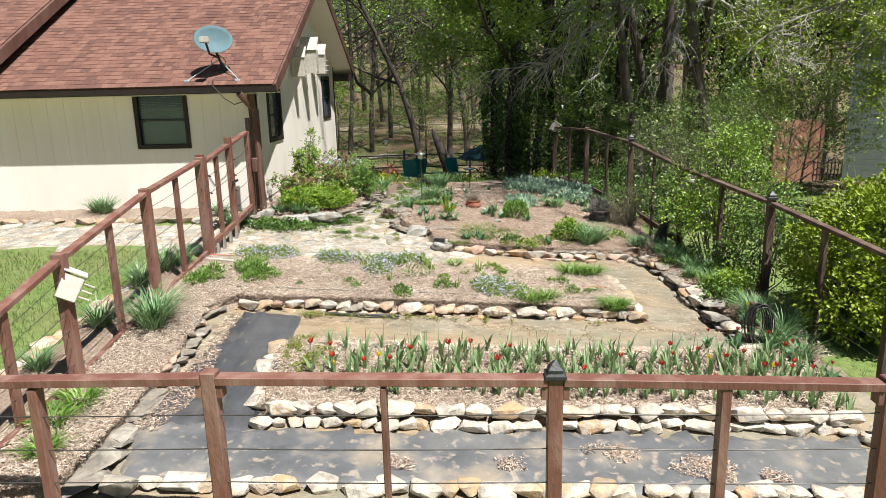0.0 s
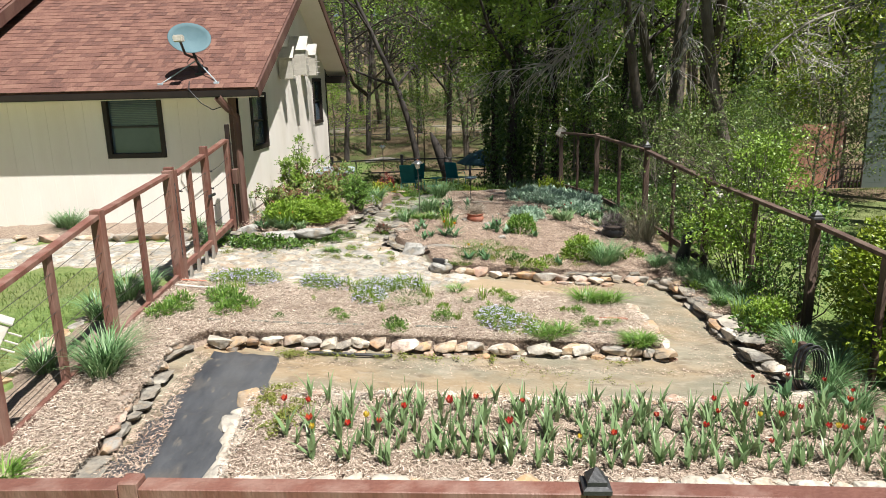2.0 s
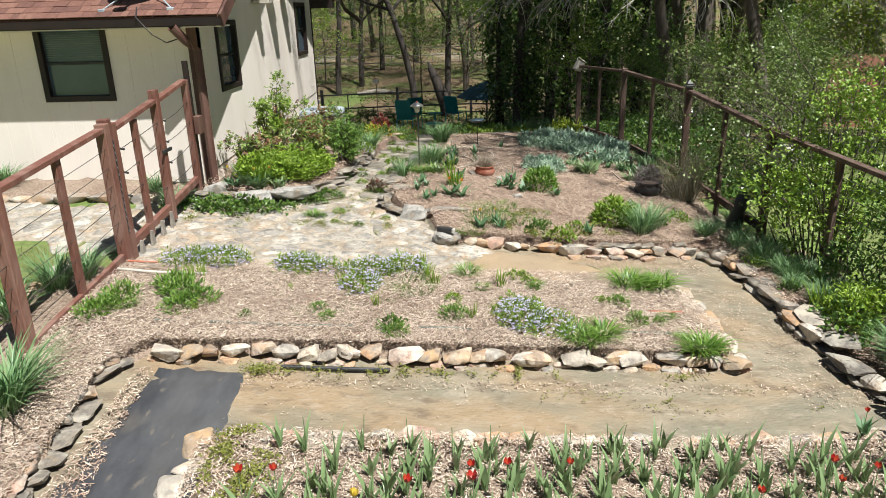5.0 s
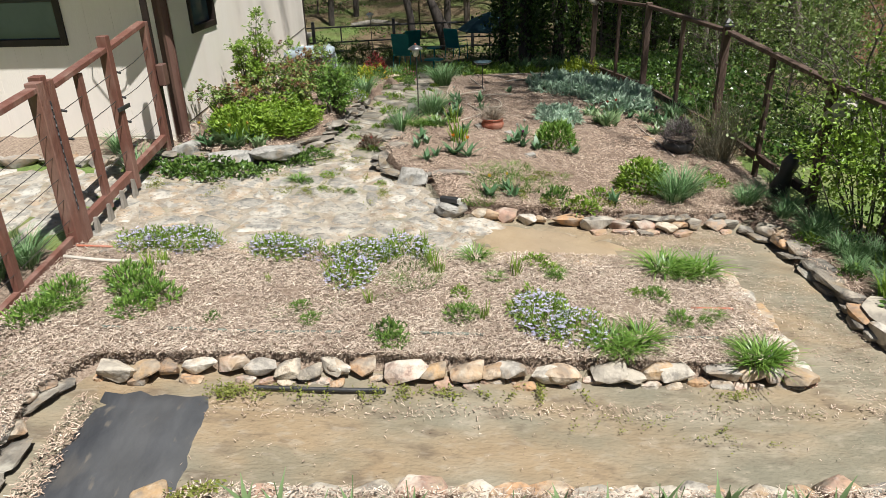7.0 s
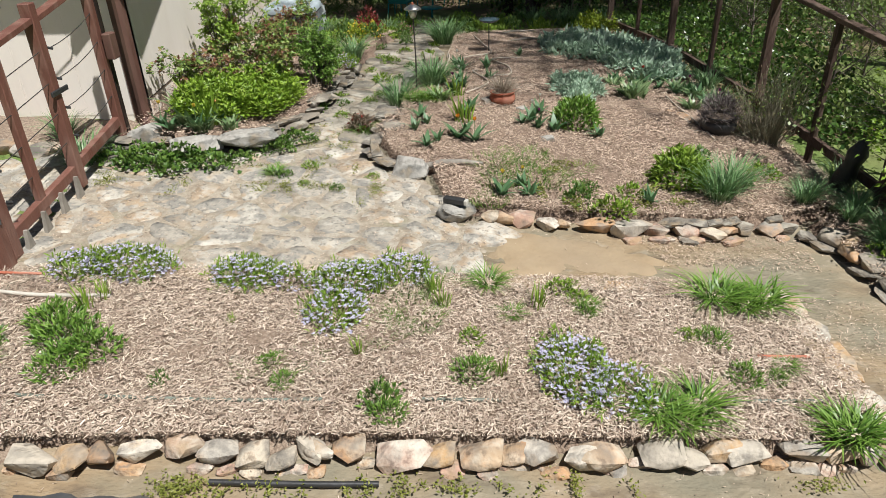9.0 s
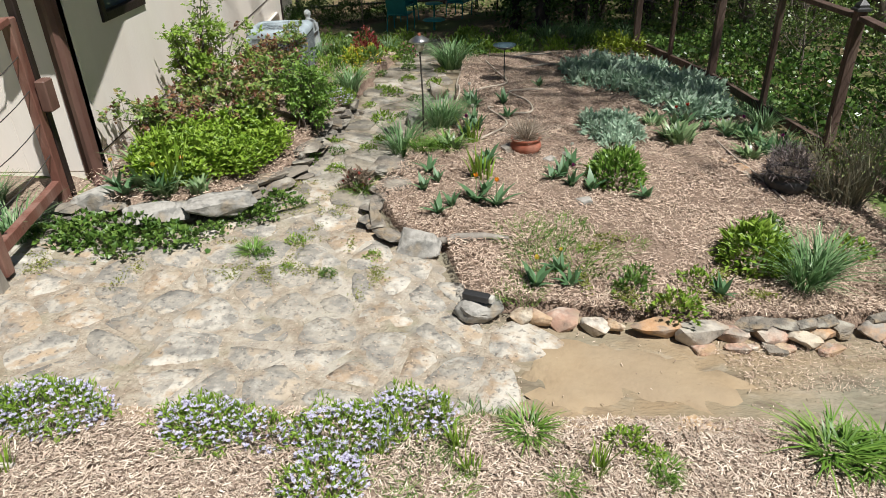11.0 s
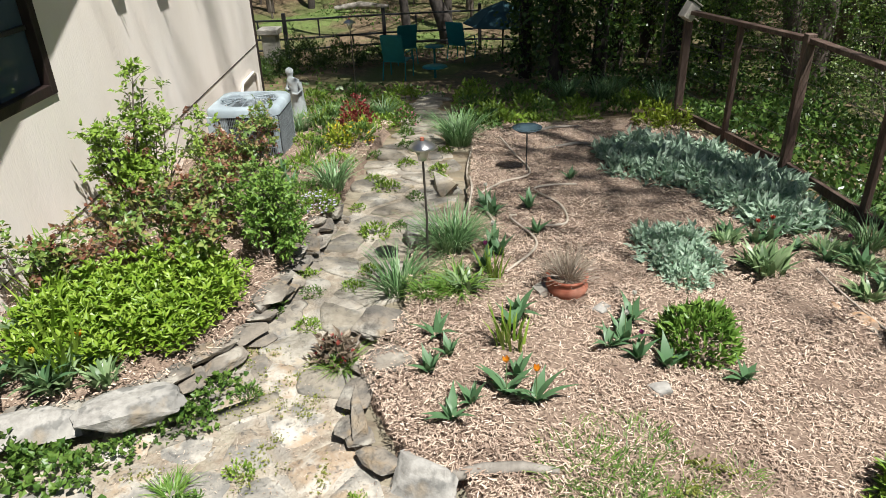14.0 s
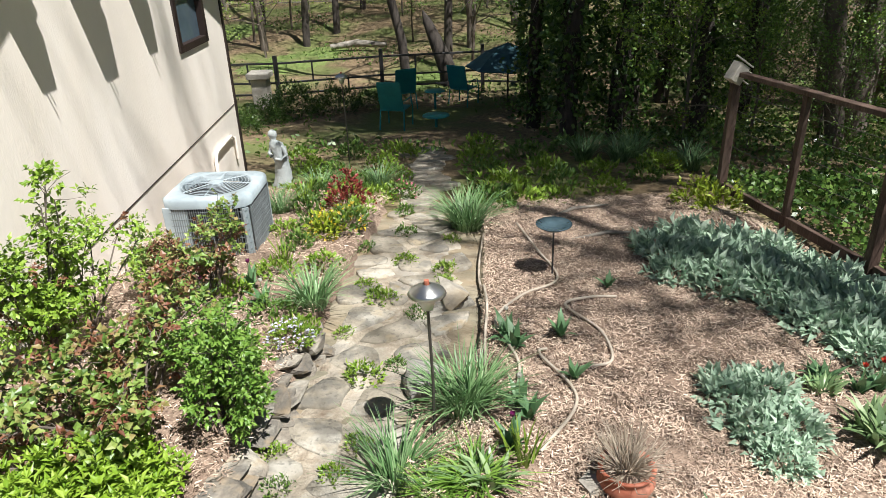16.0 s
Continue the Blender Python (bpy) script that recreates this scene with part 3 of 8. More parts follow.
# ---- ground ----
def build_ground():
    def axis(parts):
        out = []
        for a, b, n in parts:
            out += list(np.linspace(a, b, n, endpoint=False))
        return np.array(out + [parts[-1][1]])
    xs = axis([(-300, -60, 12), (-60, -14, 23), (-14, -5, 36), (-5, 5, 84), (5, 14, 36), (14, 60, 23), (60, 300, 12)])
    ys = axis([(-120, -6, 14), (-6, 3, 18), (3, 20, 140), (20, 48, 70), (48, 130, 40), (130, 380, 12)])
    X, Y = np.meshgrid(xs, ys)
    fine = np.clip(1 - (np.abs(X) - 8) / 20, 0.2, 1)
    Z = height_np(X, Y) + rng.normal(size=X.shape) * 0.007 * fine - 0.01
    Z += np.where(Y > 24, 0.10 * np.sin(X * 0.5 + Y * 0.21) + 0.05 * np.sin(X * 1.7 - Y * 0.9), 0)
    V = np.stack([X, Y, Z], -1).reshape(-1, 3)
    ny, nx = X.shape
    j, i = np.meshgrid(np.arange(ny - 1), np.arange(nx - 1), indexing="ij")
    F = np.stack([j * nx + i, j * nx + i + 1, (j + 1) * nx + i + 1, (j + 1) * nx + i], -1).reshape(-1, 4)
    me = np_mesh("ground", V, F, True)
    C = V[F].mean(1)
    wob = 0.12 * np.sin(C[:, 1] * 2.1) + 0.1 * np.sin(C[:, 1] * 5.3 + C[:, 0] * 3)
    idx = np.zeros(len(F), int)
    idx[(C[:, 1] > 17.5 + wob * 3) | ((C[:, 0] > 3.4) & (C[:, 1] > 15.5))] = 1
    idx[(C[:, 1] > 30) & (np.sin(C[:, 0] * 0.4 + C[:, 1] * 0.3) + np.sin(C[:, 0] * 0.9 - C[:, 1] * 0.5) > 1.25) & (C[:, 1] < 42)] = 0
    edge = np.minimum(3.75 + wob * 0.4, 3.17 - 0.19 * (C[:, 1] - 10.75) + np.where(C[:, 1] < 10.75, 9, 0.1))
    idx[(C[:, 0] > -3.75 - wob * 0.4) & (C[:, 0] < edge) & (C[:, 1] > 3.6) & (C[:, 1] < 17.5 + wob * 3)] = 2
    idx[(C[:, 0] >= edge) & (C[:, 0] < 4.4) & (C[:, 1] > 12.5) & (C[:, 1] < 17.5)] = 1
    for m in ("lawn", "litter", "dirt"):
        me.materials.append(M[m])
    me.polygons.foreach_set("material_index", idx)
    return tagged(part("ground", me, "lawn"), "sloping ground of lawn, bare earth and leaf litter", "ground", kind="structure")


build_ground()

TULIP_BED = [(-1.87, 5.3), (0.4, 5.5), (1.73, 5.66), (3.2, 5.75), (3.45, 6.5), (3.1, 7.05), (2.0, 6.9), (0.95, 6.79), (-0.87, 6.69), (-1.8, 6.66), (-2.0, 6.5)]
MID_BED = [(-2.8, 7.7), (-1.2, 7.82), (1.05, 7.93), (1.85, 7.97), (1.95, 8.1), (1.86, 8.55), (1.82, 9.05), (1.6, 9.33), (0.9, 9.4), (-0.31, 9.34),
           (-1.7, 9.32), (-3.3, 9.2), (-3.62, 9.1), (-3.62, 4.0), (-2.9, 4.1), (-2.86, 5.2), (-2.95, 6.9), (-3.02, 7.3)]
UPPER_BED = [(-0.62, 10.44), (0.4, 10.36), (1.6, 10.38), (2.3, 10.5), (2.75, 10.7), (2.88, 12), (2.52, 14), (2.0, 16.5), (1.4, 17.3), (-0.6, 17.0),
             (-0.72, 14), (-1.15, 13.2), (-1.15, 12.4), (-1.38, 11.9), (-1.12, 11.3), (-0.97, 11.14), (-0.76, 11.12)]
RIGHT_BED = [(2.47, 10.5), (2.62, 9.7), (2.77, 8.9), (2.83, 8.4), (3.05, 7.9), (3.1, 7.1), (3.75, 7.0), (3.62, 8.6), (3.16, 10.6), (2.98, 11.6), (2.85, 11.2), (2.7, 10.6)]
HOUSE_BED = [(-3.74, 11.35), (-2.9, 11.42), (-2.42, 11.66), (-2.14, 12.05), (-2.0, 12.8), (-1.92, 14.2), (-1.78, 15.5), (-1.65, 17.4), (-3.74, 18.2)]
FRONT_BED = [(-12, 11.25), (-3.9, 11.2), (-3.8, 11.97), (-12, 11.97)]
EDGE_BED = [(-4.35, 4.0), (-3.66, 4.0), (-3.66, 9.3), (-4.25, 9.3)]
PATIO = [(-3.85, 9.3), (-2.56, 9.38), (-1, 9.46), (-0.28, 9.5), (-0.3, 10.3), (-0.65, 10.38), (-0.8, 11.0), (-1.2, 11.2), (-1.45, 11.8), (-1.45, 12.2),
         (-2.05, 12.1), (-2.36, 11.5), (-3.1, 11.22), (-3.9, 11.2)]
TARP = [(-2.68, 7.48), (-1.98, 7.53), (-1.93, 6.4), (-1.84, 5.2), (0.5, 5.42), (3.3, 5.62), (3.2, 4.75), (0, 4.55), (-2.65, 4.38), (-2.8, 5.6), (-2.75, 6.7)]
beds = []
for nm, poly, lift, dome, lab in (("tulip_bed", TULIP_BED, 0.10, 0.05, "raised bed of pale shredded bark mulch behind stones"),
                                  ("middle_bed", MID_BED, 0.08, 0.05, "raised bed of pale shredded bark mulch within stones"),
                                  ("upper_bed", UPPER_BED, 0.08, 0.04, "wide bed of brown shredded bark mulch"),
                                  ("fence_bed", RIGHT_BED, 0.09, 0.03, "narrow mulched bed along the fence"),
                                  ("house_bed", HOUSE_BED, 0.10, 0.05, "mulched bed along the house wall"),
                                  ("front_bed", FRONT_BED, 0.06, 0.03, "narrow mulched bed under the house window"),
                                  ("edge_bed", EDGE_BED, 0.02, 0.01, "narrow mulched strip outside the fence")):
    beds.append(tagged(sheet(nm, poly, lift, "mulch_brown" if nm in ("upper_bed", "fence_bed", "house_bed") else "mulch", rng, dome=dome), lab, "flower bed", kind="structure"))


def chips(name, poly, n, lift, seed, size=1.0, dark=False):
    r = np.random.default_rng(seed)
    P = scatter(poly, n, r)
    z = height_np(P[:, 0], P[:, 1]) + lift + r.uniform(-0.016, 0.016, n)
    C = np.column_stack([P, z])
    az = r.uniform(0, 2 * np.pi, n)
    D = np.column_stack([np.cos(az), np.sin(az), r.normal(size=n) * 0.2])
    S = np.column_stack([-np.sin(az), np.cos(az), r.normal(size=n) * 0.36])
    D, S = unit(D), unit(S)
    l = (size * (0.007 + 0.024 * r.uniform(0, 1, n) ** 1.6))[:, None]
    w = (size * r.uniform(0.0018, 0.0055, n))[:, None]
    V = np.stack([C - D * l - S * w * 0.3, C + D * l * 0.7 - S * w, C + D * l + S * w * 0.2, C - D * l * 0.5 + S * w], 1).reshape(-1, 3)
    F = np.arange(4 * n).reshape(n, 4)
    return part(name, np_mesh(name, V, F), "chip_brown" if dark else "chip")


tagged(chips("bark_chips", TULIP_BED, 40000, 0.156, 1), "loose shredded bark on the tulip bed", "mulch", kind="stuff")
tagged(chips("bark_chips", MID_BED, 125000, 0.139, 2), "loose shredded bark on the middle bed", "mulch", kind="stuff")
tagged(chips("bark_chips", UPPER_BED, 160000, 0.129, 3, 1.0, True), "loose shredded bark on the upper bed", "mulch", kind="stuff")
tagged(chips("bark_chips", HOUSE_BED, 24000, 0.156, 4, 1.0, True), "loose shredded bark on the bed by the house", "mulch", kind="stuff")
tagged(chips("bark_chips", RIGHT_BED, 9000, 0.115, 5, 1.0, True), "loose shredded bark on the bed by the fence", "mulch", kind="stuff")
tagged(chips("bark_chips", [(-2.9, 4.3), (3.3, 4.3), (2.9, 10.3), (-0.5, 10.4), (-2.8, 9.3)], 3800, 0.006, 6, 0.6, True), "scattered bark bits on the earth path", "mulch", kind="stuff")

tagged(chips("path_debris", [(1.0, 9.55), (2.5, 9.4), (2.75, 8.6), (2.9, 7.6), (2.3, 7.4), (2.1, 8.6), (1.7, 9.45)], 1700, 0.008, 7, 0.65, True), "dark bark debris drifted along the earth path", "mulch", kind="stuff")
tagged(chips("path_debris", [(-2.0, 7.45), (2.6, 7.75), (2.6, 7.62), (-2.0, 7.3)], 800, 0.008, 9, 0.8, True), "bark debris along the foot of the stones", "mulch", kind="stuff")
tagged(chips("path_debris", [(0.9, 10.2), (2.3, 10.3), (2.3, 9.8), (1.1, 9.8)], 2200, 0.008, 10, 0.65, True), "bark debris below the upper bed", "mulch", kind="stuff")

tarp = thing("weed_barrier", (0, 0, 0), "dark grey woven weed barrier laid on the path", "weed barrier")
sheet("panel", [(-2.68, 7.48), (-1.98, 7.53), (-1.93, 6.4), (-1.84, 5.1), (-2.85, 5.05), (-2.8, 5.6), (-2.75, 6.7)], 0.032, "tarp", rng, step=0.10, rough=0.009, wob=0.005, parent=tarp)
sheet("panel", [(-2.85, 5.25), (-1.84, 5.2), (0.5, 5.42), (3.3, 5.62), (3.2, 4.75), (0, 4.55), (-2.65, 4.38)], 0.024, "tarp_dusty", rng, step=0.10, rough=0.012, wob=0.008, parent=tarp)
# debris on the barrier
tagged(chips("path_debris", [(-2.8, 7.4), (-2.66, 7.4), (-2.6, 6.6), (-2.45, 5.6), (-2.6, 5.0), (-2.8, 5.0), (-2.78, 6.2)], 2600, 0.045, 11, 1.0, True), "brown bark drifted over the edge of the weed barrier", "mulch", kind="stuff")
_r = np.random.default_rng(77)
for _k in range(9):
    _x, _y = _r.uniform(-2.3, 2.9), _r.uniform(4.75, 5.2)
    _q = [(_x + 0.16 * math.cos(a) * _r.uniform(0.6, 1.3), _y + 0.06 * _x * 0.6 + 0.10 * math.sin(a) * _r.uniform(0.6, 1.3)) for a in np.linspace(0, 6.28, 9)[:-1]]
    tagged(chips("path_debris", _q, 240, 0.04, 80 + _k, 1.0, True), "patch of straw and bark on the weed barrier", "mulch", kind="stuff")

# ---- house ----
WX, WY0, WY1 = -3.75, 12.0, 18.95
EAVE_Y, EAVE_Z, RIDGE_Y, RIDGE_Z, BACK_Y, BACK_Z = 11.58, 2.86, 15.74, 5.12, 19.31, 3.22
RX, LX = -3.27, -13.0


def roof_z(y):
    return EAVE_Z + (RIDGE_Z - EAVE_Z) * (y - EAVE_Y) / (RIDGE_Y - EAVE_Y) if y < RIDGE_Y else BACK_Z + (RIDGE_Z - BACK_Z) * (BACK_Y - y) / (BACK_Y - RIDGE_Y)


def wall_with_holes(u0, u1, z0, z1, holes):
    """Rectangles (u, z) of a wall round its openings."""
    cuts = sorted({u0, u1, *[h[0] for h in holes], *[h[1] for h in holes]})
    out = []
    for a, b in zip(cuts, cuts[1:]):
        zs = [z0]
        for h in sorted(holes, key=lambda q: q[2]):
            if h[0] < b - 1e-6 and h[1] > a + 1e-6:
                zs += [h[2], h[3]]
        zs.append(z1)
        out += [(a, b, zs[i], zs[i + 1]) for i in range(0, len(zs), 2)]
    return out


def build_house():
    house = thing("house", (0, 0, 0), "cream-sided single-storey house with a brown shingle roof", "house")
    fwin = (-5.84, -4.95, 1.85, 2.77)
    for a, b, c, d in wall_with_holes(-13, WX, 0.4, 3.0, [fwin]):
        part("wall_section", np_mesh("wall_section", *box_vf(a, b, WY0 + 0.006, WY0 + 0.15, c, d)), "siding", house)
    w = 0.305
    x = WX
    me_b = {}
    while x > -9.5:
        for a, b, c, d in wall_with_holes(x - w + 0.004, x, 0.74, 2.90, [(max(fwin[0], x - w + 0.004), min(fwin[1], x), fwin[2], fwin[3])] if fwin[0] < x and fwin[1] > x - w else []):
            part("siding_board", box_bm(a, b, WY0 + 0.002, WY0 + 0.006, c, d, 0.001), "siding", house)
        x -= w
    sw = [(12.74, 13.58, 1.86, 2.76), (17.47, 18.3, 2.05, 3.03)]
    for a, b, c, d in wall_with_holes(WY0 + 0.01, WY1, 0.0, 3.05, sw):
        part("wall_section", np_mesh("wall_section", *box_vf(WX - 0.15, WX, a, b, c, d)), "siding", house)
    # gable above the side wall
    bm = bmesh.new()
    prof = [(WY0 + 0.01, 3.05), (WY1, 3.05), (WY1, roof_z(WY1) - 0.1), (RIDGE_Y, RIDGE_Z - 0.1), (WY0 + 0.2, 3.05)]
    for xx in (WX - 0.15, WX):
        bm.faces.new([bm.verts.new((xx, y, z)) for y, z in prof])
    bm.verts.ensure_lookup_table()
    n = len(prof)
    for i in range(n):
        j = (i + 1) % n
        bm.faces.new([bm.verts[k] for k in (i, j, n + j, n + i)])
    bmesh.ops.recalc_face_normals(bm, faces=list(bm.faces))
    part("gable", bm, "siding", house)
    part("belt_seam", beam_bm((WX + 0.004, WY0 + 0.05, 0.86), (WX + 0.004, WY1 - 0.02, 1.14), 0.008, 0.009, 0.002), "dark_trim", house, "dark joint along the siding")
    part("conduit", np_mesh("conduit", *tube([(WX + 0.03, 17.82, 0.45), (WX + 0.03, 17.85, 0.74), (WX + 0.03, 17.95, 0.80), (WX + 0.03, 18.5, 0.83), (WX + 0.03, 18.62, 0.78), (WX + 0.03, 18.65, 0.5)], 0.022, 8), True), "siding", house)
    part("wall", np_mesh("wall", *box_vf(-13, WX - 0.15, WY1 - 0.15, WY1, -0.3, 3.3)), "siding", house)
    part("wall", np_mesh("wall", *box_vf(-13, -12.85, WY0 + 0.15, WY1 - 0.15, -0.3, 3.3)), "siding", house)
    part("corner_board", box_bm(WX - 0.11, WX + 0.018, WY0 - 0.024, WY0 - 0.003, 0.62, 2.72, 0.004), "brown_paint", house, "brown corner board")
    part("corner_board", box_bm(WX - 0.06, WX + 0.02, WY1 - 0.02, WY1 + 0.03, 0.0, 3.3, 0.004), "dark_trim", house)
    # roof slabs
    for y0, z0, y1, z1, nm in ((EAVE_Y, EAVE_Z, RIDGE_Y, RIDGE_Z, "roof"), (BACK_Y, BACK_Z, RIDGE_Y, RIDGE_Z, "roof")):
        bm = bmesh.new()
        for xx in (LX, RX):
            bm.faces.new([bm.verts.new(p) for p in ((xx, y0, z0), (xx, y1, z1), (xx, y1, z1 - 0.10), (xx, y0, z0 - 0.10))])
        bm.verts.ensure_lookup_table()
        for i in range(4):
            j = (i + 1) % 4
            bm.faces.new([bm.verts[k] for k in (i, j, 4 + j, 4 + i)])
        bmesh.ops.recalc_face_normals(bm, faces=list(bm.faces))
        roof = part(nm, bm, "dark_trim" if y0 > 15 else "shingle", house)
        ang = math.atan2(z1 - z0, y1 - y0)
        part("rake_board", beam_bm((RX + 0.02, y0, z0 - 0.06), (RX + 0.02, y1, z1 - 0.06), 0.035, 0.17), "brown_paint", house)
        part("soffit", beam_bm(((RX + WX) / 2, y0, z0 - 0.118), ((RX + WX) / 2, y1, z1 - 0.118), RX - WX, 0.012, 0), "siding", house)
        if y0 < 15:
            front_roof = roof
    part("eave_box", box_bm(RX - 0.50, RX, BACK_Y - 0.36, BACK_Y, BACK_Z - 0.28, BACK_Z - 0.10, 0.004), "dark_trim", house)
    part("soffit", box_bm(LX, RX - 0.02, EAVE_Y + 0.02, WY0, EAVE_Z - 0.135, EAVE_Z - 0.115, 0), "siding", house)
    gut = part("gutter", box_bm(LX, RX + 0.03, EAVE_Y - 0.03, EAVE_Y + 0.09, EAVE_Z - 0.12, EAVE_Z - 0.02, 0.012, 2), "dark_trim", house, "dark brown gutter")
    # downspout
    V, F = join([tube([(WX + 0.02 - 0.12, EAVE_Y - 0.05, EAVE_Z - 0.12), (WX + 0.0, EAVE_Y + 0.10, EAVE_Z - 0.30), (WX + 0.03, WY0 - 0.08, EAVE_Z - 0.42), (WX + 0.03, WY0 - 0.08, 0.75), (WX + 0.08, WY0 - 0.16, 0.66)], 0.058, 8)])
    part("downspout", np_mesh("downspout", V, F), "brown_paint", house, "brown downspout")
    # windows
    def window(axis, u0, u1, z0, z1, face, blinds):
        wn = part("window", box_bm(u0, u1, 0, 0.02, z0, z1, 0.0) if axis == "y" else box_bm(0, 0.02, u0, u1, z0, z1, 0.0), "glass", house, "dark brown framed window")
        wn.matrix_basis = Matrix.Translation((0, face + 0.05, 0) if axis == "y" else (face - 0.07, 0, 0))
        def bar(a, b, c, d, mat="dark_trim", nm="window_frame", o0=-0.075, o1=0.0):
            if axis == "y":
                bm = box_bm(a, b, o0, o1, c, d, 0.004)
            else:
                bm = box_bm(0.02 - o1 * 1, 0.02 - o0, a, b, c, d, 0.004)
            part(nm, bm, mat, wn)
        t = 0.065
        bar(u0 - 0.03, u0 + t - 0.02, z0 - 0.03, z1 + 0.03)
        bar(u1 - t + 0.02, u1 + 0.03, z0 - 0.03, z1 + 0.03)
        bar(u0 + t - 0.02, u1 - t + 0.02, z1 - t + 0.02, z1 + 0.03)
        bar(u0 + t - 0.02, u1 - t + 0.02, z0 - 0.03, z0 + t - 0.02)
        bar(u0 + t - 0.02, u1 - t + 0.02, (z0 + z1) / 2 - 0.018, (z0 + z1) / 2 + 0.018, "metal_dark", "meeting_rail", -0.02, 0.0)
        if blinds:
            k = 14
            for i in range(k):
                z = z1 - 0.08 - (z1 - z0) * 0.42 * i / k
                bar(u0 + 0.07, u1 - 0.07, z, z + 0.010, "blind", "blind_slat", -0.006, 0.0)
    window("y", *fwin, WY0, True)
    window("x", *sw[0], WX, False)
    window("x", *sw[1], WX, False)
    # higher main roof beyond
    bm = bmesh.new()
    x1 = -8.15
    up = 0.42
    for xx in (LX - 2, x1):
        bm.faces.new([bm.verts.new(p) for p in ((xx, EAVE_Y - 0.2, EAVE_Z + up - 0.1), (xx, RIDGE_Y + 1, RIDGE_Z + up + 0.54), (xx, RIDGE_Y + 1, RIDGE_Z + up + 0.40), (xx, EAVE_Y - 0.2, EAVE_Z + up - 0.24))])
    bm.verts.ensure_lookup_table()
    for i in range(4):
        j = (i + 1) % 4
        bm.faces.new([bm.verts[k] for k in (i, j, 4 + j, 4 + i)])
    bmesh.ops.recalc_face_normals(bm, faces=list(bm.faces))
    part("upper_roof", bm, "shingle", house, "higher part of the shingle roof")
    part("rake_board", beam_bm((x1 + 0.02, EAVE_Y - 0.2, EAVE_Z + up - 0.2), (x1 + 0.02, RIDGE_Y + 1, RIDGE_Z + up + 0.44), 0.035, 0.2), "brown_paint", house)
    return house, front_roof



HOUSE, FRONT_ROOF = build_house()


# ---- fences ----
def post(parent, x, y, z0, z1, w=0.09, d=0.09, lean=0.0, mat="fence_wood", name="post"):
    return part(name, box_bm(-w / 2, w / 2, -d / 2, d / 2, 0, z1 - z0, 0.005), mat, parent, at=pose(x, y, z0, 0, lean, 0))


def wire(parent, a, b, r=0.004, sag=0.01, name="wire"):
    a, b = np.array(a), np.array(b)
    P = [a + (b - a) * t - np.array([0, 0, sag * 4 * t * (1 - t)]) for t in np.linspace(0, 1, 5)]
    return part(name, np_mesh(name, *tube(P, r, 5), True), "wire", parent)


def cap(parent, x, y, z, w=0.12):
    V, F = lathe([(w * 0.72, 0), (w * 0.72, 0.02), (w * 0.5, 0.03), (w * 0.5, 0.05), (0.005, 0.10)], 4)
    return part("post_cap", np_mesh("post_cap", V, F), "metal_dark", parent, "black pyramid post cap", at=pose(x, y, z, 0, 0, 45))


def front_fence():
    f = thing("fence", (0, 3.8, g(0, 3.8)), "brown-painted wooden rail fence with taut wires", "fence")
    oz = -g(0, 3.8)
    posts = [(-3.75, 1.12), (-1.6, 1.14), (0.45, 1.12), (2.36, 1.08), (4.3, 1.0)]
    mids = [-2.69, -0.56, 1.43, 3.3]
    for x, z in posts:
        post(f, x, 0, g(x, 3.8) + oz - 0.1, z + oz + (0.03 if x != 0.45 else 0.0), 0.09, 0.09)
        for s in (-1, 1):
            part("bracket", box_bm(x - 0.018 + s * 0.063, x + 0.018 + s * 0.063, -0.04, 0.04, z + oz - 0.13, z + oz - 0.047, 0.003), "fence_wood", f)
    for x in mids:
        post(f, x, 0, g(x, 3.8) + oz - 0.1, 1.07 + oz, 0.035 if x == -0.56 else 0.06, 0.085, name="picket")
    for (x0, z0), (x1, z1) in zip(posts, posts[1:]):
        part("top_rail", beam_bm((x0 + 0.047, 0, z0 + oz - 0.02), (x1 - 0.047, 0, z1 + oz - 0.02), 0.10, 0.05), "fence_wood", f)
        for k in (0.89, 0.665, 0.44, 0.22):
            wire(f, (x0 + 0.04, -0.01, k + oz), (x1 - 0.04, -0.01, k + oz))
    cap(f, 0.45, 0, 1.125 + oz)
    return f


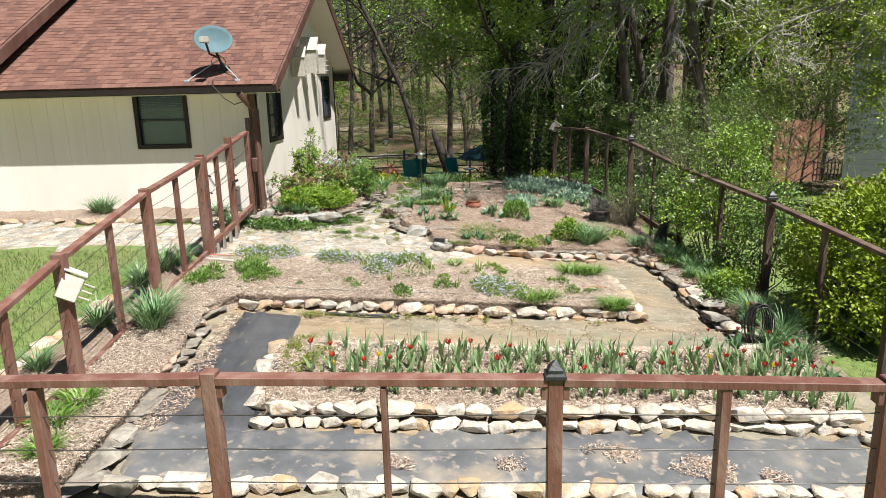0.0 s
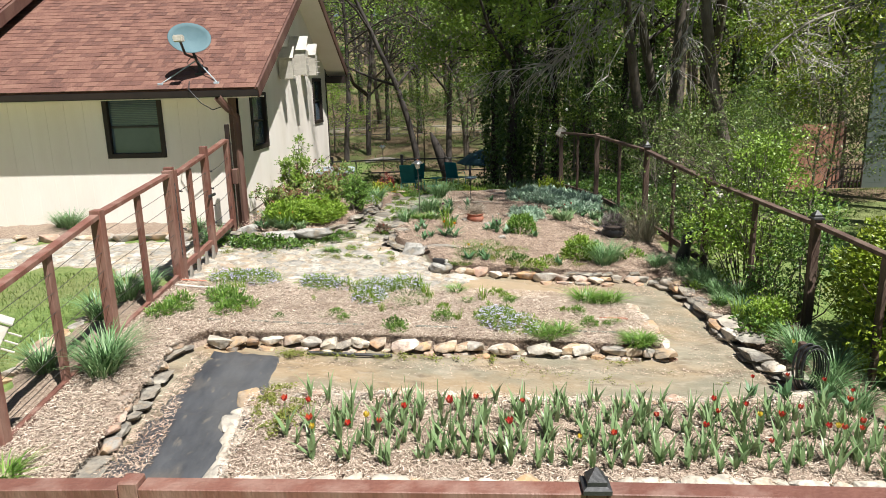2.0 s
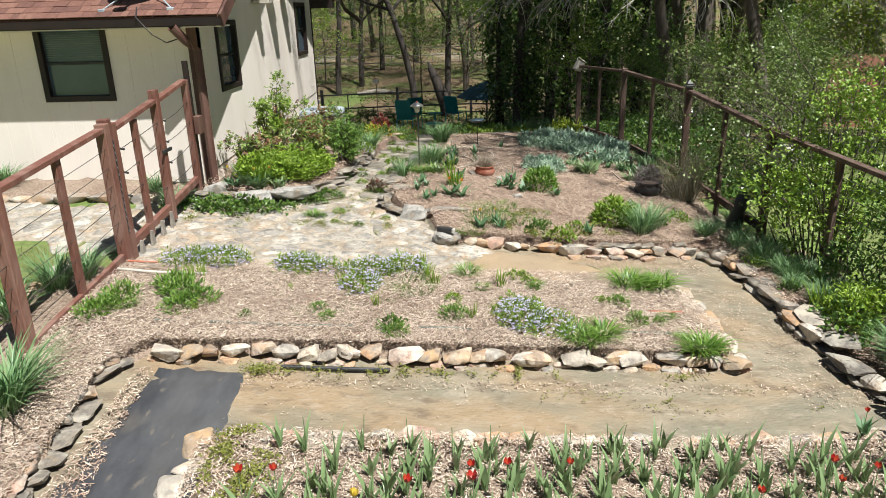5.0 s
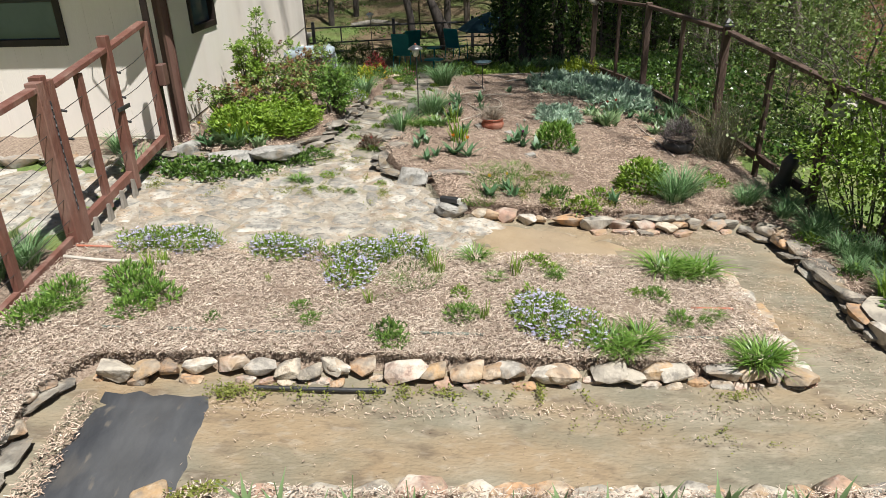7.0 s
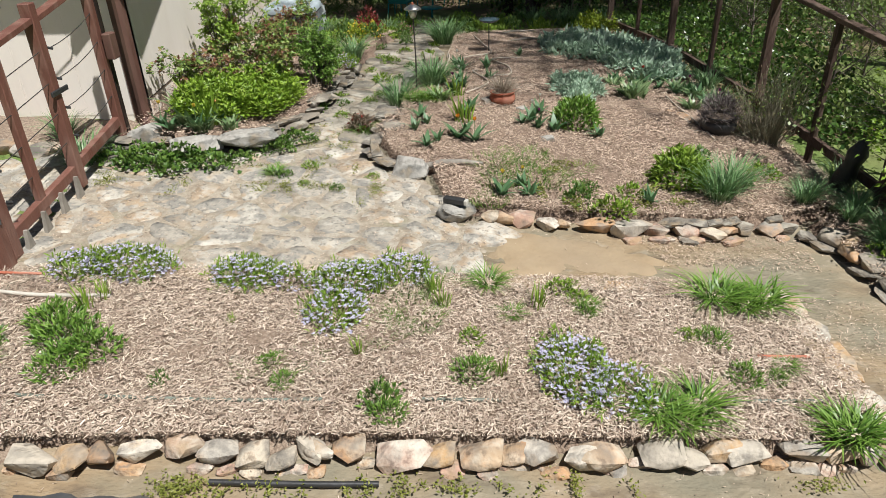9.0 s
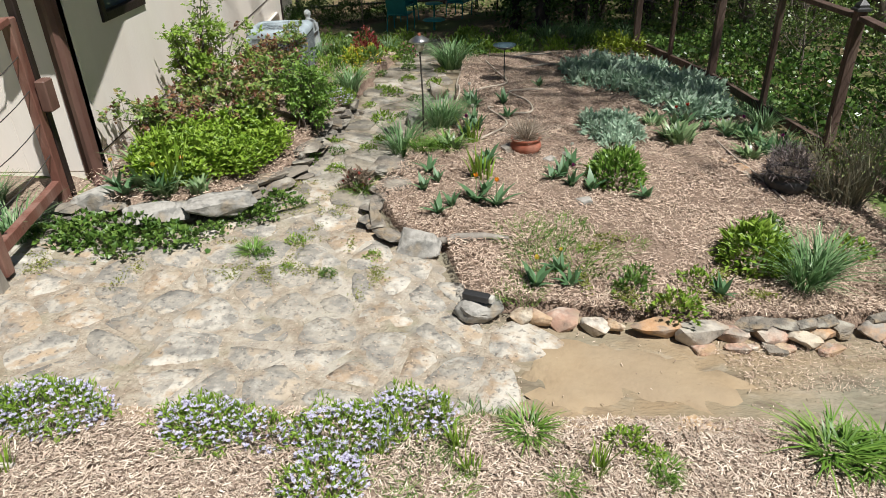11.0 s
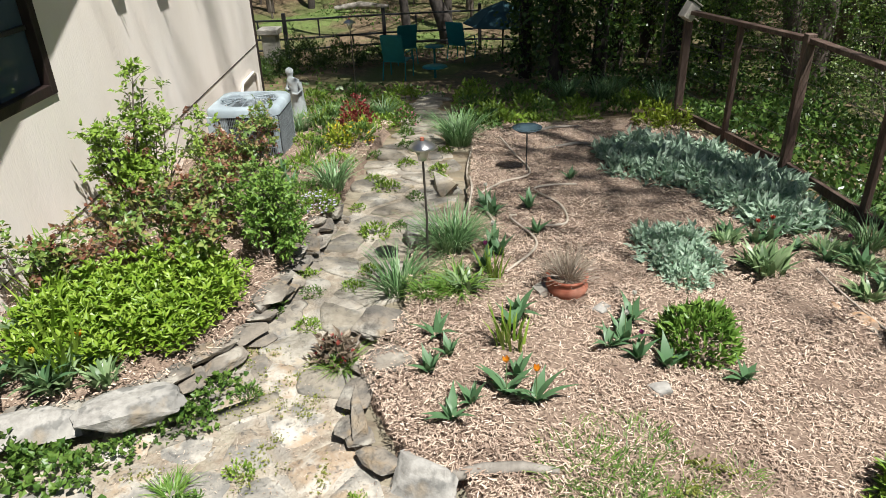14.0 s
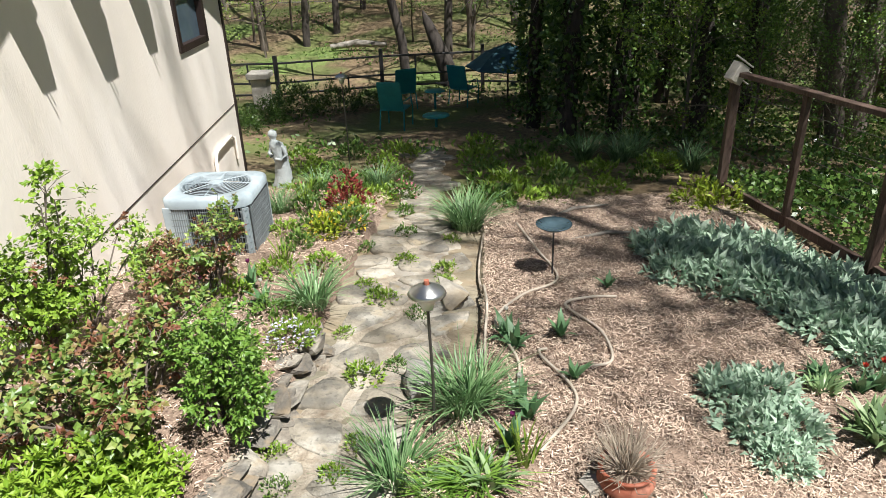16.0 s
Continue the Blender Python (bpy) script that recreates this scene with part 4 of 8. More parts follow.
def rail_fence(label, pts, capped=(), mids=1, mat="fence_wood", wires=6, bottom=True, group="", low=0.11, first=0, thick=0.10):
    """A fence along pts of (x, y, top height), with rails, wires and thinner mid posts."""
    x0, y0, _ = pts[0]
    base = Vector((x0, y0, g(x0, y0)))
    f = thing("fence", base, label, "fence", group)
    for i, (x, y, z) in enumerate(pts):
        zb = g(x, y) - 0.15
        post(f, x - base.x, y - base.y, zb - base.z, z - base.z + 0.02, thick, thick, mat=mat)
        if i in capped:
            cap(f, x - base.x, y - base.y, z - base.z + 0.022)
    for i, ((xa, ya, za), (xb, yb, zb)) in enumerate(zip(pts, pts[1:])):
        A, B = Vector((xa, ya, za)) - base, Vector((xb, yb, zb)) - base
        d = (B - A).normalized() * 0.05
        part("top_rail", beam_bm(A + d - Vector((0, 0, 0.03)), B - d - Vector((0, 0, 0.03)), 0.085, 0.045), mat, f)
        ga, gb = g(xa, ya) - base.z, g(xb, yb) - base.z
        if bottom and i >= first:
            part("bottom_rail", beam_bm((A.x + d.x, A.y + d.y, ga + low), (B.x - d.x, B.y - d.y, gb + low), 0.05, 0.09), mat, f)
        for k in range(mids):
            t = (k + 1) / (mids + 1)
            x, y = A.x + (B.x - A.x) * t, A.y + (B.y - A.y) * t
            zt = A.z + (B.z - A.z) * t
            post(f, x, y, ga + (gb - ga) * t - 0.05, zt - 0.05, 0.045, 0.085, mat=mat, name="picket")
        for k in range(wires):
            t = (k + 1) / (wires + 1)
            wire(f, (A.x + 0.02, A.y, ga + 0.12 + (A.z - ga - 0.15) * t), (B.x + 0.02, B.y, gb + 0.12 + (B.z - gb - 0.15) * t), 0.003)
    return f


front_fence()
rail_fence("brown-painted rail fence with wires beside the lawn", [(-3.52, 3.95, 1.1), (-3.55, 5.6, 1.46), (-3.65, 7.47, 1.74), (-3.72, 9.25, 1.9)], mids=1)
rail_fence("weathered brown rail fence with wires along the yard", [(3.95, 6.5, 1.12), (3.65, 8.65, 1.30), (3.17, 10.75, 1.49), (2.85, 12.92, 1.71), (2.39, 15.05, 1.81), (1.95, 17.17, 1.74)], capped=(1, 3), mids=1, mat="old_wood", low=0.24, first=2, thick=0.085)


# ---- gate and yard fittings ----
def build_gate():
    x0, y0 = -3.75, 9.42
    zb = g(x0, y0)
    gate = thing("garden_gate", (x0, y0, zb), "closed brown-painted wooden gate with chain and wires", "gate")
    def P(y, z0, z1, w, d=0.09, nm="post", mat="fence_wood", dx=0.0):
        part(nm, box_bm(-w / 2 + dx, w / 2 + dx, y - y0 - d / 2, y - y0 + d / 2, z0 - zb, z1 - zb, 0.005), mat, gate)
    P(9.36, 0.35, 1.95, 0.10)
    P(9.47, 0.50, 1.90, 0.07, 0.10, "gate_stile")
    P(9.95, 0.60, 1.86, 0.05, 0.085, "picket")
    P(10.52, 0.60, 2.10, 0.09, 0.09)
    P(11.42, 0.70, 2.12, 0.07, 0.09)
    P(11.52, 0.70, 2.34, 0.06, 0.06, mat="dark_trim")
    for ya, za, yb, zb2 in ((9.52, 1.86, 10.47, 2.0), (10.57, 2.0, 11.38, 2.13)):
        part("top_rail", beam_bm((0, ya - y0, za - zb - 0.02), (0, yb - y0, zb2 - zb - 0.02), 0.085, 0.045), "fence_wood", gate)
    for ya, za, yb, zb2 in ((9.52, 0.66, 10.47, 0.76), (10.57, 0.78, 11.38, 0.88)):
        part("bottom_rail", beam_bm((0, ya - y0, za - zb), (0, yb - y0, zb2 - zb), 0.06, 0.085), "fence_wood", gate)
        for k in range(4):
            t = (k + 1) / 5
            za2, zb3 = za + (1.86 - 0.66) * t, zb2 + 1.23 * t
            wire(gate, (0.02, ya - y0, za2 - zb), (0.02, yb - y0, zb3 - zb), 0.004, 0.03 if ya > 10 else 0.0)
            V, F = join([tube([(0.03, ya - y0 + 0.01, za2 - zb + 0.015), (0.055, ya - y0 + 0.04, za2 - zb)], 0.012, 6)])
            part("turnbuckle", np_mesh("turnbuckle", V, F), "metal_dark", gate)
    for y in (9.60, 9.86, 10.14, 10.40):
        bm = bmesh.new()
        t = (y - 9.5) * 0.105
        vs = [bm.verts.new(v) for v in ((0.03, y - y0 - 0.045, g(x0, y) - zb - 0.01), (0.03, y - y0 + 0.045, g(x0, y) - zb - 0.01), (0.03, y - y0 + 0.012, 0.64 + t - zb), (0.03, y - y0 - 0.012, 0.64 + t - zb))]
        f = bm.faces.new(vs)
        ex = bmesh.ops.extrude_face_region(bm, geom=[f])
        bmesh.ops.translate(bm, verts=[v for v in ex["geom"] if isinstance(v, bmesh.types.BMVert)], vec=(0.03, 0, 0))
        bmesh.ops.recalc_face_normals(bm, faces=list(bm.faces))
        part("wedge", bm, "bark_pale", gate, "bare wood wedge")
    part("latch", box_bm(0.04, 0.06, 10.42 - y0, 10.66 - y0, 1.40 - zb, 1.44 - zb, 0.004), "metal_dark", gate, "black gate latch")
    ch = []
    for i in range(26):
        z = 1.75 - i * 0.036
        ch.append(tube([(0.05, 9.37 - y0 + 0.008 * (i % 2), z - zb), (0.056, 9.37 - y0 - 0.008 * (i % 2), z - zb - 0.032)], 0.007, 5))
    part("chain", np_mesh("chain", *join(ch)), "metal_dark", gate, "hanging dark chain")
    part("junction_box", box_bm(0.05, 0.13, 11.40 - y0, 11.52 - y0, 1.45 - zb, 1.68 - zb, 0.01), "brown_paint", gate)
    return gate


build_gate()


def nest_box(at, label, w=0.30, d=0.26, h=0.42, mat="siding", lid="pale_board", slope=16):
    b = thing("nest_box", at, label, "birdhouse")
    part("body", box_bm(-w / 2, w / 2, 0, d, 0, h, 0.004), mat, b)
    bm = box_bm(-w * 0.58, w * 0.58, -d * 0.12, d * 0.95 / math.cos(math.radians(slope)), 0, 0.016, 0.003)
    bm.transform(pose(0, 0, h + 0.012, slope, 0, 0))
    part("lid", bm, lid, b, "sloping pale lid")
    for k in range(3):
        part("perch", np_mesh("perch", *tube([(w / 2 - 0.002, 0.03, 0.06 + k * h * 0.27), (w / 2 + 0.10, 0.03, 0.06 + k * h * 0.27)], 0.008, 6)), "pale_board", b)
    return b


# boxes on a bracket off the gable wall, their sloping lids towards the yard
for x, y, z, s in ((0.17, 14.55, 3.02, 0.9), (0.20, 15.4, 3.10, 1.15), (0.20, 16.35, 3.10, 1.0)):
    tagged(nest_box(pose(WX + x, y, z) @ Matrix.Diagonal((s * 0.95, s * 0.8, s, 1)), "weathered pale wooden nest box fixed high on the gable", mat="pale_board", lid="white_board", slope=42), group="nest boxes on the gable")
fb = nest_box(pose(-3.50, 5.50, 1.10, -18, 30, 28), "small pale wooden birdhouse on a fence post", 0.17, 0.15, 0.22, "pale_board", "white_board")
hb = nest_box(pose(3.13, 10.66, 1.12, 8, 35, -30), "small bleached wooden nest box hung on a fence post", 0.15, 0.13, 0.2, "pale_board")
rb = nest_box(pose(1.90, 17.05, 1.64, 0, 32, 20), "small grey wooden birdhouse on the fence corner", 0.14, 0.12, 0.19, "pale_board")


def build_dish():
    x, y = -4.36, 11.98
    z = roof_z(y)
    d = thing("satellite_dish", (x, y, z), "grey-blue satellite dish on a tripod on the shingle roof", "satellite dish")
    V, F = lathe([(0.001, 0), (0.08, 0.005), (0.17, 0.022), (0.25, 0.05), (0.305, 0.078), (0.312, 0.075), (0.25, 0.04), (0.1, -0.004), (0.001, -0.012)], 28)
    V = V * np.array([1.0, 0.86, 1.0])
    part("reflector", np_mesh("reflector", V, F, True), "dish_paint", d, "blue-grey oval reflector", at=pose(0.05, -0.12, 0.50, 58, 0, 24))
    part("mast", np_mesh("mast", *tube([(0.12, 0.0, 0.0), (0.11, 0, 0.14), (0.05, 0, 0.30), (0.05, -0.08, 0.44)], 0.024, 8), True), "metal_dark", d)
    part("feed_arm", np_mesh("feed_arm", *tube([(0.05, -0.05, 0.26), (0.04, -0.32, 0.30), (0.06, -0.50, 0.47)], 0.02, 8), True), "metal_dark", d)
    part("feed_head", box_bm(-0.03, 0.12, -0.56, -0.47, 0.46, 0.56, 0.015, 2), "pale_board", d, "white receiver head")
    for sx, lx in ((-1, -0.40), (1, 0.46)):
        part("strut", np_mesh("strut", *tube([(0.08, 0, 0.22), (lx, -0.26, roof_z(y - 0.26) - z + 0.02)], 0.010, 6)), "metal_grey", d)
        part("foot", box_bm(lx - 0.04, lx + 0.04, -0.31, -0.21, roof_z(y - 0.26) - z - 0.02, roof_z(y - 0.26) - z + 0.03, 0.006), "metal_grey", d)
    part("foot", box_bm(0.05, 0.19, -0.06, 0.06, -0.06, 0.03, 0.006), "metal_dark", d)
    t = np.linspace(0, 1, 14)
    for k in (-1, 1):
        part("cable", np_mesh("cable", *tube(np.stack([0.08 + k * 0.12 * np.sin(t * 3.1), -0.06 + 0 * t, 0.30 - 0.24 * t], 1), 0.006, 5), True), "metal_dark", d)
    part("cable", np_mesh("cable", *tube([(0.05, -0.3, -0.1), (0.12, -0.52, -0.22), (0.30, -0.55, -0.42), (0.42, -0.45, -0.52), (0.50, -0.25, -0.48), (0.56, -0.06, -0.45)], 0.008, 5), True), "metal_dark", d)
    return d


build_dish()


def build_ac():
    a = thing("air_conditioner", (-3.0, 15.80, g(-3.0, 15.8) - 0.005), "grey outdoor air conditioner with a louvred guard by the wall", "air conditioner")
    w, h = 0.36, 0.69
    body = box_bm(-w + 0.03, w - 0.03, -w + 0.03, w - 0.03, 0.05, h - 0.08, 0.08, 3)
    part("coil", body, "metal_dark", a, "dark finned coil behind the guard")
    base = box_bm(-w, w, -w, w, 0, 0.05, 0.02, 2)
    part("base_pan", base, "metal_grey", a)
    def corner_post(x, y):
        part("corner_post", box_bm(x - 0.035, x + 0.035, y - 0.035, y + 0.035, 0.05, h - 0.07, 0.025, 3), "metal_grey", a)
    for sx in (-1, 1):
        for sy in (-1, 1):
            corner_post(sx * (w - 0.035), sy * (w - 0.035))
    part("side_panel", box_bm(-w - 0.002, -w + 0.20, -w - 0.004, -w + 0.02, 0.05, h - 0.075, 0.006), "metal_grey", a, "plain grey service panel")
    for k in range(9):
        z = 0.10 + k * (h - 0.22) / 8
        ring = []
        c = w - 0.07
        for cx, cy, a0 in ((c, c, 0), (-c, c, 90), (-c, -c, 180), (c, -c, 270)):
            for q in range(5):
                th = math.radians(a0 + q * 22.5)
                ring.append((cx + 0.075 * math.cos(th), cy + 0.075 * math.sin(th), z))
        ring.append(ring[0])
        part("guard_ring", np_mesh("guard_ring", *tube(ring, 0.0025, 4)), "guard_wire", a)
    bars = []
    for s in np.linspace(-0.28, 0.28, 31):
        for sgn in (-1, 1):
            bars.append(box_vf(s - 0.003, s + 0.003, sgn * (w + 0.004) - 0.003, sgn * (w + 0.004) + 0.003, 0.06, h - 0.08))
            bars.append(box_vf(sgn * (w + 0.004) - 0.003, sgn * (w + 0.004) + 0.003, s - 0.003, s + 0.003, 0.06, h - 0.08))
    tagged(part("guard_grille", np_mesh("guard_grille", *join(bars)), "guard_wire", a), kind="stuff")
    # top with a round fan opening
    rim = []
    n = 40
    bm = bmesh.new()
    th = np.linspace(0, 2 * np.pi, n, endpoint=False)
    def sq(t, s):
        c, q = math.cos(t), math.sin(t)
        k = s / max(abs(c), abs(q))
        k = min(k, s * 1.28)
        return c * k, q * k
    rings = []
    for f, z in (((lambda t: sq(t, w + 0.015)), h - 0.085), ((lambda t: sq(t, w + 0.015)), h - 0.02), ((lambda t: sq(t, w - 0.01)), h), ((lambda t: (0.31 * math.cos(t), 0.31 * math.sin(t))), h + 0.012), ((lambda t: (0.29 * math.cos(t), 0.29 * math.sin(t))), h - 0.02), ((lambda t: (0.29 * math.cos(t), 0.29 * math.sin(t))), h - 0.07)):
        rings.append([bm.verts.new((*f(t), z)) for t in th])
    for A, B in zip(rings, rings[1:]):
        for i in range(n):
            fc = bm.faces.new((A[i], A[(i + 1) % n], B[(i + 1) % n], B[i]))
            fc.smooth = True
    bmesh.ops.recalc_face_normals(bm, faces=list(bm.faces))
    part("top_cover", bm, "metal_grey", a, "weathered grey top cover")
    for k in range(9):
        rr = 0.06 + k * 0.028
        part("fan_guard", np_mesh("fan_guard", *tube([(rr * math.cos(t), rr * math.sin(t), h + 0.022 - 0.05 * (rr / 0.34) ** 3 * 0.4) for t in np.linspace(0, 2 * np.pi, 25)], 0.0028, 4)), "metal_grey", a)
    for k in range(8):
        t = k * math.pi / 4
        part("fan_guard_spoke", np_mesh("fan_guard_spoke", *tube([(0.03 * math.cos(t), 0.03 * math.sin(t), h + 0.02), (0.305 * math.cos(t), 0.305 * math.sin(t), h + 0.006)], 0.006, 4)), "metal_grey", a)
    part("fan_hub", np_mesh("fan_hub", *lathe([(0.001, h + 0.035), (0.06, h + 0.03), (0.065, h), (0.001, h)], 14), True), "metal_grey", a)
    for k in range(3):
        bl = box_bm(0.06, 0.26, -0.06, 0.06, -0.003, 0.003, 0.002)
        bl.transform(pose(0, 0, h - 0.06, 0, 0, 120 * k + 20) @ pose(0, 0, 0, 20, 0, 0))
        part("fan_blade", bl, "metal_dark", a)
    return a


build_ac()


def build_statue():
    prof = [(0.001, 0), (0.15, 0), (0.155, 0.05), (0.13, 0.10), (0.12, 0.25), (0.10, 0.38), (0.105, 0.45), (0.085, 0.52), (0.10, 0.60), (0.09, 0.66), (0.04, 0.70), (0.045, 0.735), (0.062, 0.775), (0.055, 0.82), (0.02, 0.85), (0.001, 0.852)]
    V, F = lathe(prof, 22)
    z = V[:, 2]
    th = np.arctan2(V[:, 1], V[:, 0])
    fold = 1 + 0.10 * np.sin(th * 7 + z * 9) * np.clip((0.6 - z) / 0.4, 0, 1)
    V[:, 0] *= fold * np.where(z > 0.4, 1.12, 1.0)
    V[:, 1] *= fold * 0.82
    V[:, 0] += 0.035 * np.sin(z * 6.0) - np.where(z > 0.68, 0.03, 0)
    arm = tube([(0.10, -0.02, 0.62), (0.14, -0.06, 0.52), (0.09, -0.10, 0.44), (0.0, -0.11, 0.46)], [0.035, 0.03, 0.026, 0.022], 8)
    arm2 = tube([(-0.09, -0.02, 0.62), (-0.12, -0.05, 0.52), (-0.05, -0.11, 0.50)], [0.034, 0.03, 0.024], 8)
    V, F = join([(V, F), arm, arm2])
    ob = part("garden_statue", np_mesh("garden_statue", V, F, True), "statue", at=pose(-3.22, 18.78, g(-3.22, 18.78) - 0.02, 0, 0, -15) @ Matrix.Diagonal((0.92, 0.92, 0.92, 1)))
    tagged(ob, "weathered grey stone draped standing figure on a plinth", "statue")


build_statue()


def torch(x, y, top, label):
    z = g(x, y)
    t = thing("garden_torch", (x, y, z), label, "garden torch", "garden torches")
    part("pole", np_mesh("pole", *tube([(0, 0, -0.1), (0.01, 0, 0.5), (0.0, 0, top - z - 0.13)], 0.009, 6), True), "wire", t)
    H = top - z
    part("bowl", np_mesh("bowl", *lathe([(0.008, H - 0.15), (0.03, H - 0.14), (0.05, H - 0.07), (0.046, H - 0.065), (0.002, H - 0.09)], 14), True), "chrome", t)
    part("shade", np_mesh("shade", *lathe([(0.02, H), (0.03, H - 0.004), (0.085, H - 0.035), (0.098, H - 0.055), (0.094, H - 0.056), (0.03, H - 0.012), (0.018, H - 0.01)], 20), True), "chrome", t, "conical metal shade")
    part("burner", np_mesh("burner", *lathe([(0.001, H + 0.02), (0.013, H + 0.02), (0.015, H - 0.01), (0.001, H - 0.01)], 10)), "terracotta", t)
    for k in range(3):
        a = k * 2.09
        part("stay", np_mesh("stay", *tube([(0.047 * math.cos(a), 0.047 * math.sin(a), H - 0.07), (0.085 * math.cos(a), 0.085 * math.sin(a), H - 0.04)], 0.004, 4)), "wire", t)
    return t


torch(-1.02, 13.07, 1.58, "slender metal garden torch with a conical shade beside the path")
torch(-2.50, 19.9, 1.30, "slender metal garden torch standing among the far plants")


# ---- stone work ----
def border(name, label):
    return thing(name, (0, 0, 0), label, "stone edging", kind="structure")


b = border("stone_edging_1", "two courses of pale fieldstones before the tulip bed")
stone_row(b, [(-1.9, 5.24), (0.4, 5.44), (1.73, 5.60), (3.2, 5.68), (3.45, 5.5)], rng, 0.8, 1, 0.03, meshes=PALE)
stone_row(b, [(-1.9, 5.29), (0.4, 5.49), (1.73, 5.65), (3.2, 5.73), (3.45, 5.55)], rng, 0.85, 1, 0.13, meshes=PALE)
b = border("stone_edging_2", "low row of pale fieldstones behind the tulips")
stone_row(b, [(-1.98, 6.62), (-0.87, 6.73), (0.95, 6.85), (2.0, 6.95), (2.9, 7.15)], rng, 0.8, 1, 0.055, meshes=PALE + ROCKS)
stone_row(b, [(-1.9, 5.3), (-2.0, 5.8), (-2.05, 6.7)], rng, 0.95, 1, 0.03, meshes=PALE)
b = border("stone_edging_3", "two courses of cream and tan stones round the middle bed")
stone_row(b, [(-2.82, 7.61), (-1.2, 7.72), (1.05, 7.86), (1.95, 7.92)], rng, 0.5, 1, -0.01, skip=0.3)
stone_row(b, [(-2.85, 7.66), (-1.2, 7.77), (1.05, 7.90), (1.9, 7.96)], rng, 0.84, 1, 0.055, meshes=ROCKS + PALE)
stone_row(b, [(-2.86, 7.62), (-3.02, 7.35), (-2.95, 6.9), (-2.9, 6.2), (-2.86, 5.3)], rng, 0.85, 1, 0.04, meshes=SLABS[3:] + ROCKS[:5])
stone_row(b, [(-2.95, 7.55), (-3.06, 7.2), (-2.98, 6.6), (-2.92, 5.9)], rng, 0.7, 1, 0.09, skip=0.4, meshes=ROCKS[:6])
stone_row(b, [(2.0, 7.98), (1.97, 8.5), (1.90, 9.05), (1.85, 9.35)], rng, 0.62, 1, 0.0, skip=0.3, meshes=PALE_SLABS)
stone_row(b, [(1.0, 9.44), (0.3, 9.46), (-0.3, 9.4)], rng, 0.8, 1, -0.01, skip=0.35, meshes=PALE_SLABS)
b = border("stone_edging_4", "long flat grey stones along the weed barrier")
stone_row(b, [(-2.88, 5.6), (-2.84, 4.9), (-2.82, 4.3)], rng, 1.2, 1, 0.03, meshes=SLABS[4:])
stone_row(b, [(-2.78, 5.5), (-2.74, 4.9), (-2.72, 4.3)], rng, 0.7, 1, 0.01, skip=0.3, meshes=SLABS[:4])
stone_row(b, [(-2.8, 4.33), (-1.42, 4.43), (1.05, 4.62), (3.2, 4.8)], rng, 0.9, 1, 0.03, meshes=PALE)
b = border("stone_edging_5", "tan and grey stones holding the upper bed")
stone_row(b, [(-0.36, 10.35), (0.01, 10.32), (0.4, 10.28), (1.0, 10.25), (1.6, 10.29), (2.2, 10.40)], rng, 0.92, 1, 0.035, meshes=ROCKS + DARK[:4])
stone_row(b, [(0.75, 10.16), (1.35, 10.19), (1.75, 10.21), (2.2, 10.30)], rng, 0.5, 1, -0.005, skip=0.3, meshes=ROCKS + DARK)
stone_row(b, [(1.0, 10.28), (1.6, 10.32), (2.2, 10.42)], rng, 0.6, 1, 0.09, skip=0.35, meshes=DARK + SLABS)
b = border("stone_edging_6", "rough grey stones along the bed by the fence")
FOOT = [(2.3, 10.36), (2.48, 10.15), (2.60, 9.8), (2.66, 9.46), (2.72, 9.1), (2.71, 8.7), (2.76, 8.3), (2.80, 8.0), (2.93, 7.65), (3.05, 7.25)]
stone_row(b, FOOT, rng, 0.8, 1, 0.02, meshes=SLABS[2:] + DARK)
stone_row(b, [(x + 0.05, y) for x, y in FOOT], rng, 0.95, 1, 0.085, 0.03, skip=0.05, meshes=SLABS[3:] + ROCKS[6:] + PALE[8:])
stone_row(b, [(x + 0.14, y) for x, y in FOOT[2:8]], rng, 0.95, 1, 0.14, 0.03, skip=0.4, meshes=PALE_SLABS[2:] + SLABS[4:])
b = border("stone_edging_7", "lichened grey ledge stones holding the house bed")
for dz, off, sk in ((0.0, 0.0, 0.0), (0.07, 0.06, 0.08), (0.13, 0.10, 0.25)):
    stone_row(b, [(-4.2, 11.22 + off), (-3.3, 11.22 + off), (-2.9 - off * 0.5, 11.34 + off), (-2.42 - off, 11.56 + off), (-2.10 - off, 11.95 + off * 0.5), (-1.95 - off, 12.7), (-1.88 - off, 13.5), (-1.84 - off, 14.2)], rng, 0.75, 1, dz * 0.8, 0.03, skip=sk, meshes=SLABS)
b = border("stone_edging_8", "rough stones below the house bed")
stone_row(b, [(-9.5, 11.25), (-6.5, 11.2), (-4.0, 11.18)], rng, 1.1, 1, 0.02, skip=0.15)
stone_row(b, [(-4.4, 4.2), (-4.35, 6.5), (-4.3, 9.3)], rng, 1.1, 1, -0.03)
b = border("stone_edging_9", "scattered stones edging the upper bed by the fence")
stone_row(b, [(1.78, 12.85), (1.92, 12.5), (2.0, 12.2)], rng, 0.75, 1, 0.1, skip=0.1)
stone_row(b, [(-1.0, 12.0), (-1.42, 11.9), (-1.36, 11.4), (-1.15, 11.2)], rng, 0.75, 1, 0.06, meshes=SLABS)


def boulder(seed, x, y, dims, rz, z, label, tint=None):
    me = rock_mesh(seed, dims, 14, 4, 0.03)
    if tint:
        me.materials[0] = M[tint]
    tagged(part("boulder", me, "stone", at=pose(x, y, g(x, y) + z, 0, 0, rz)), label, "boulder")


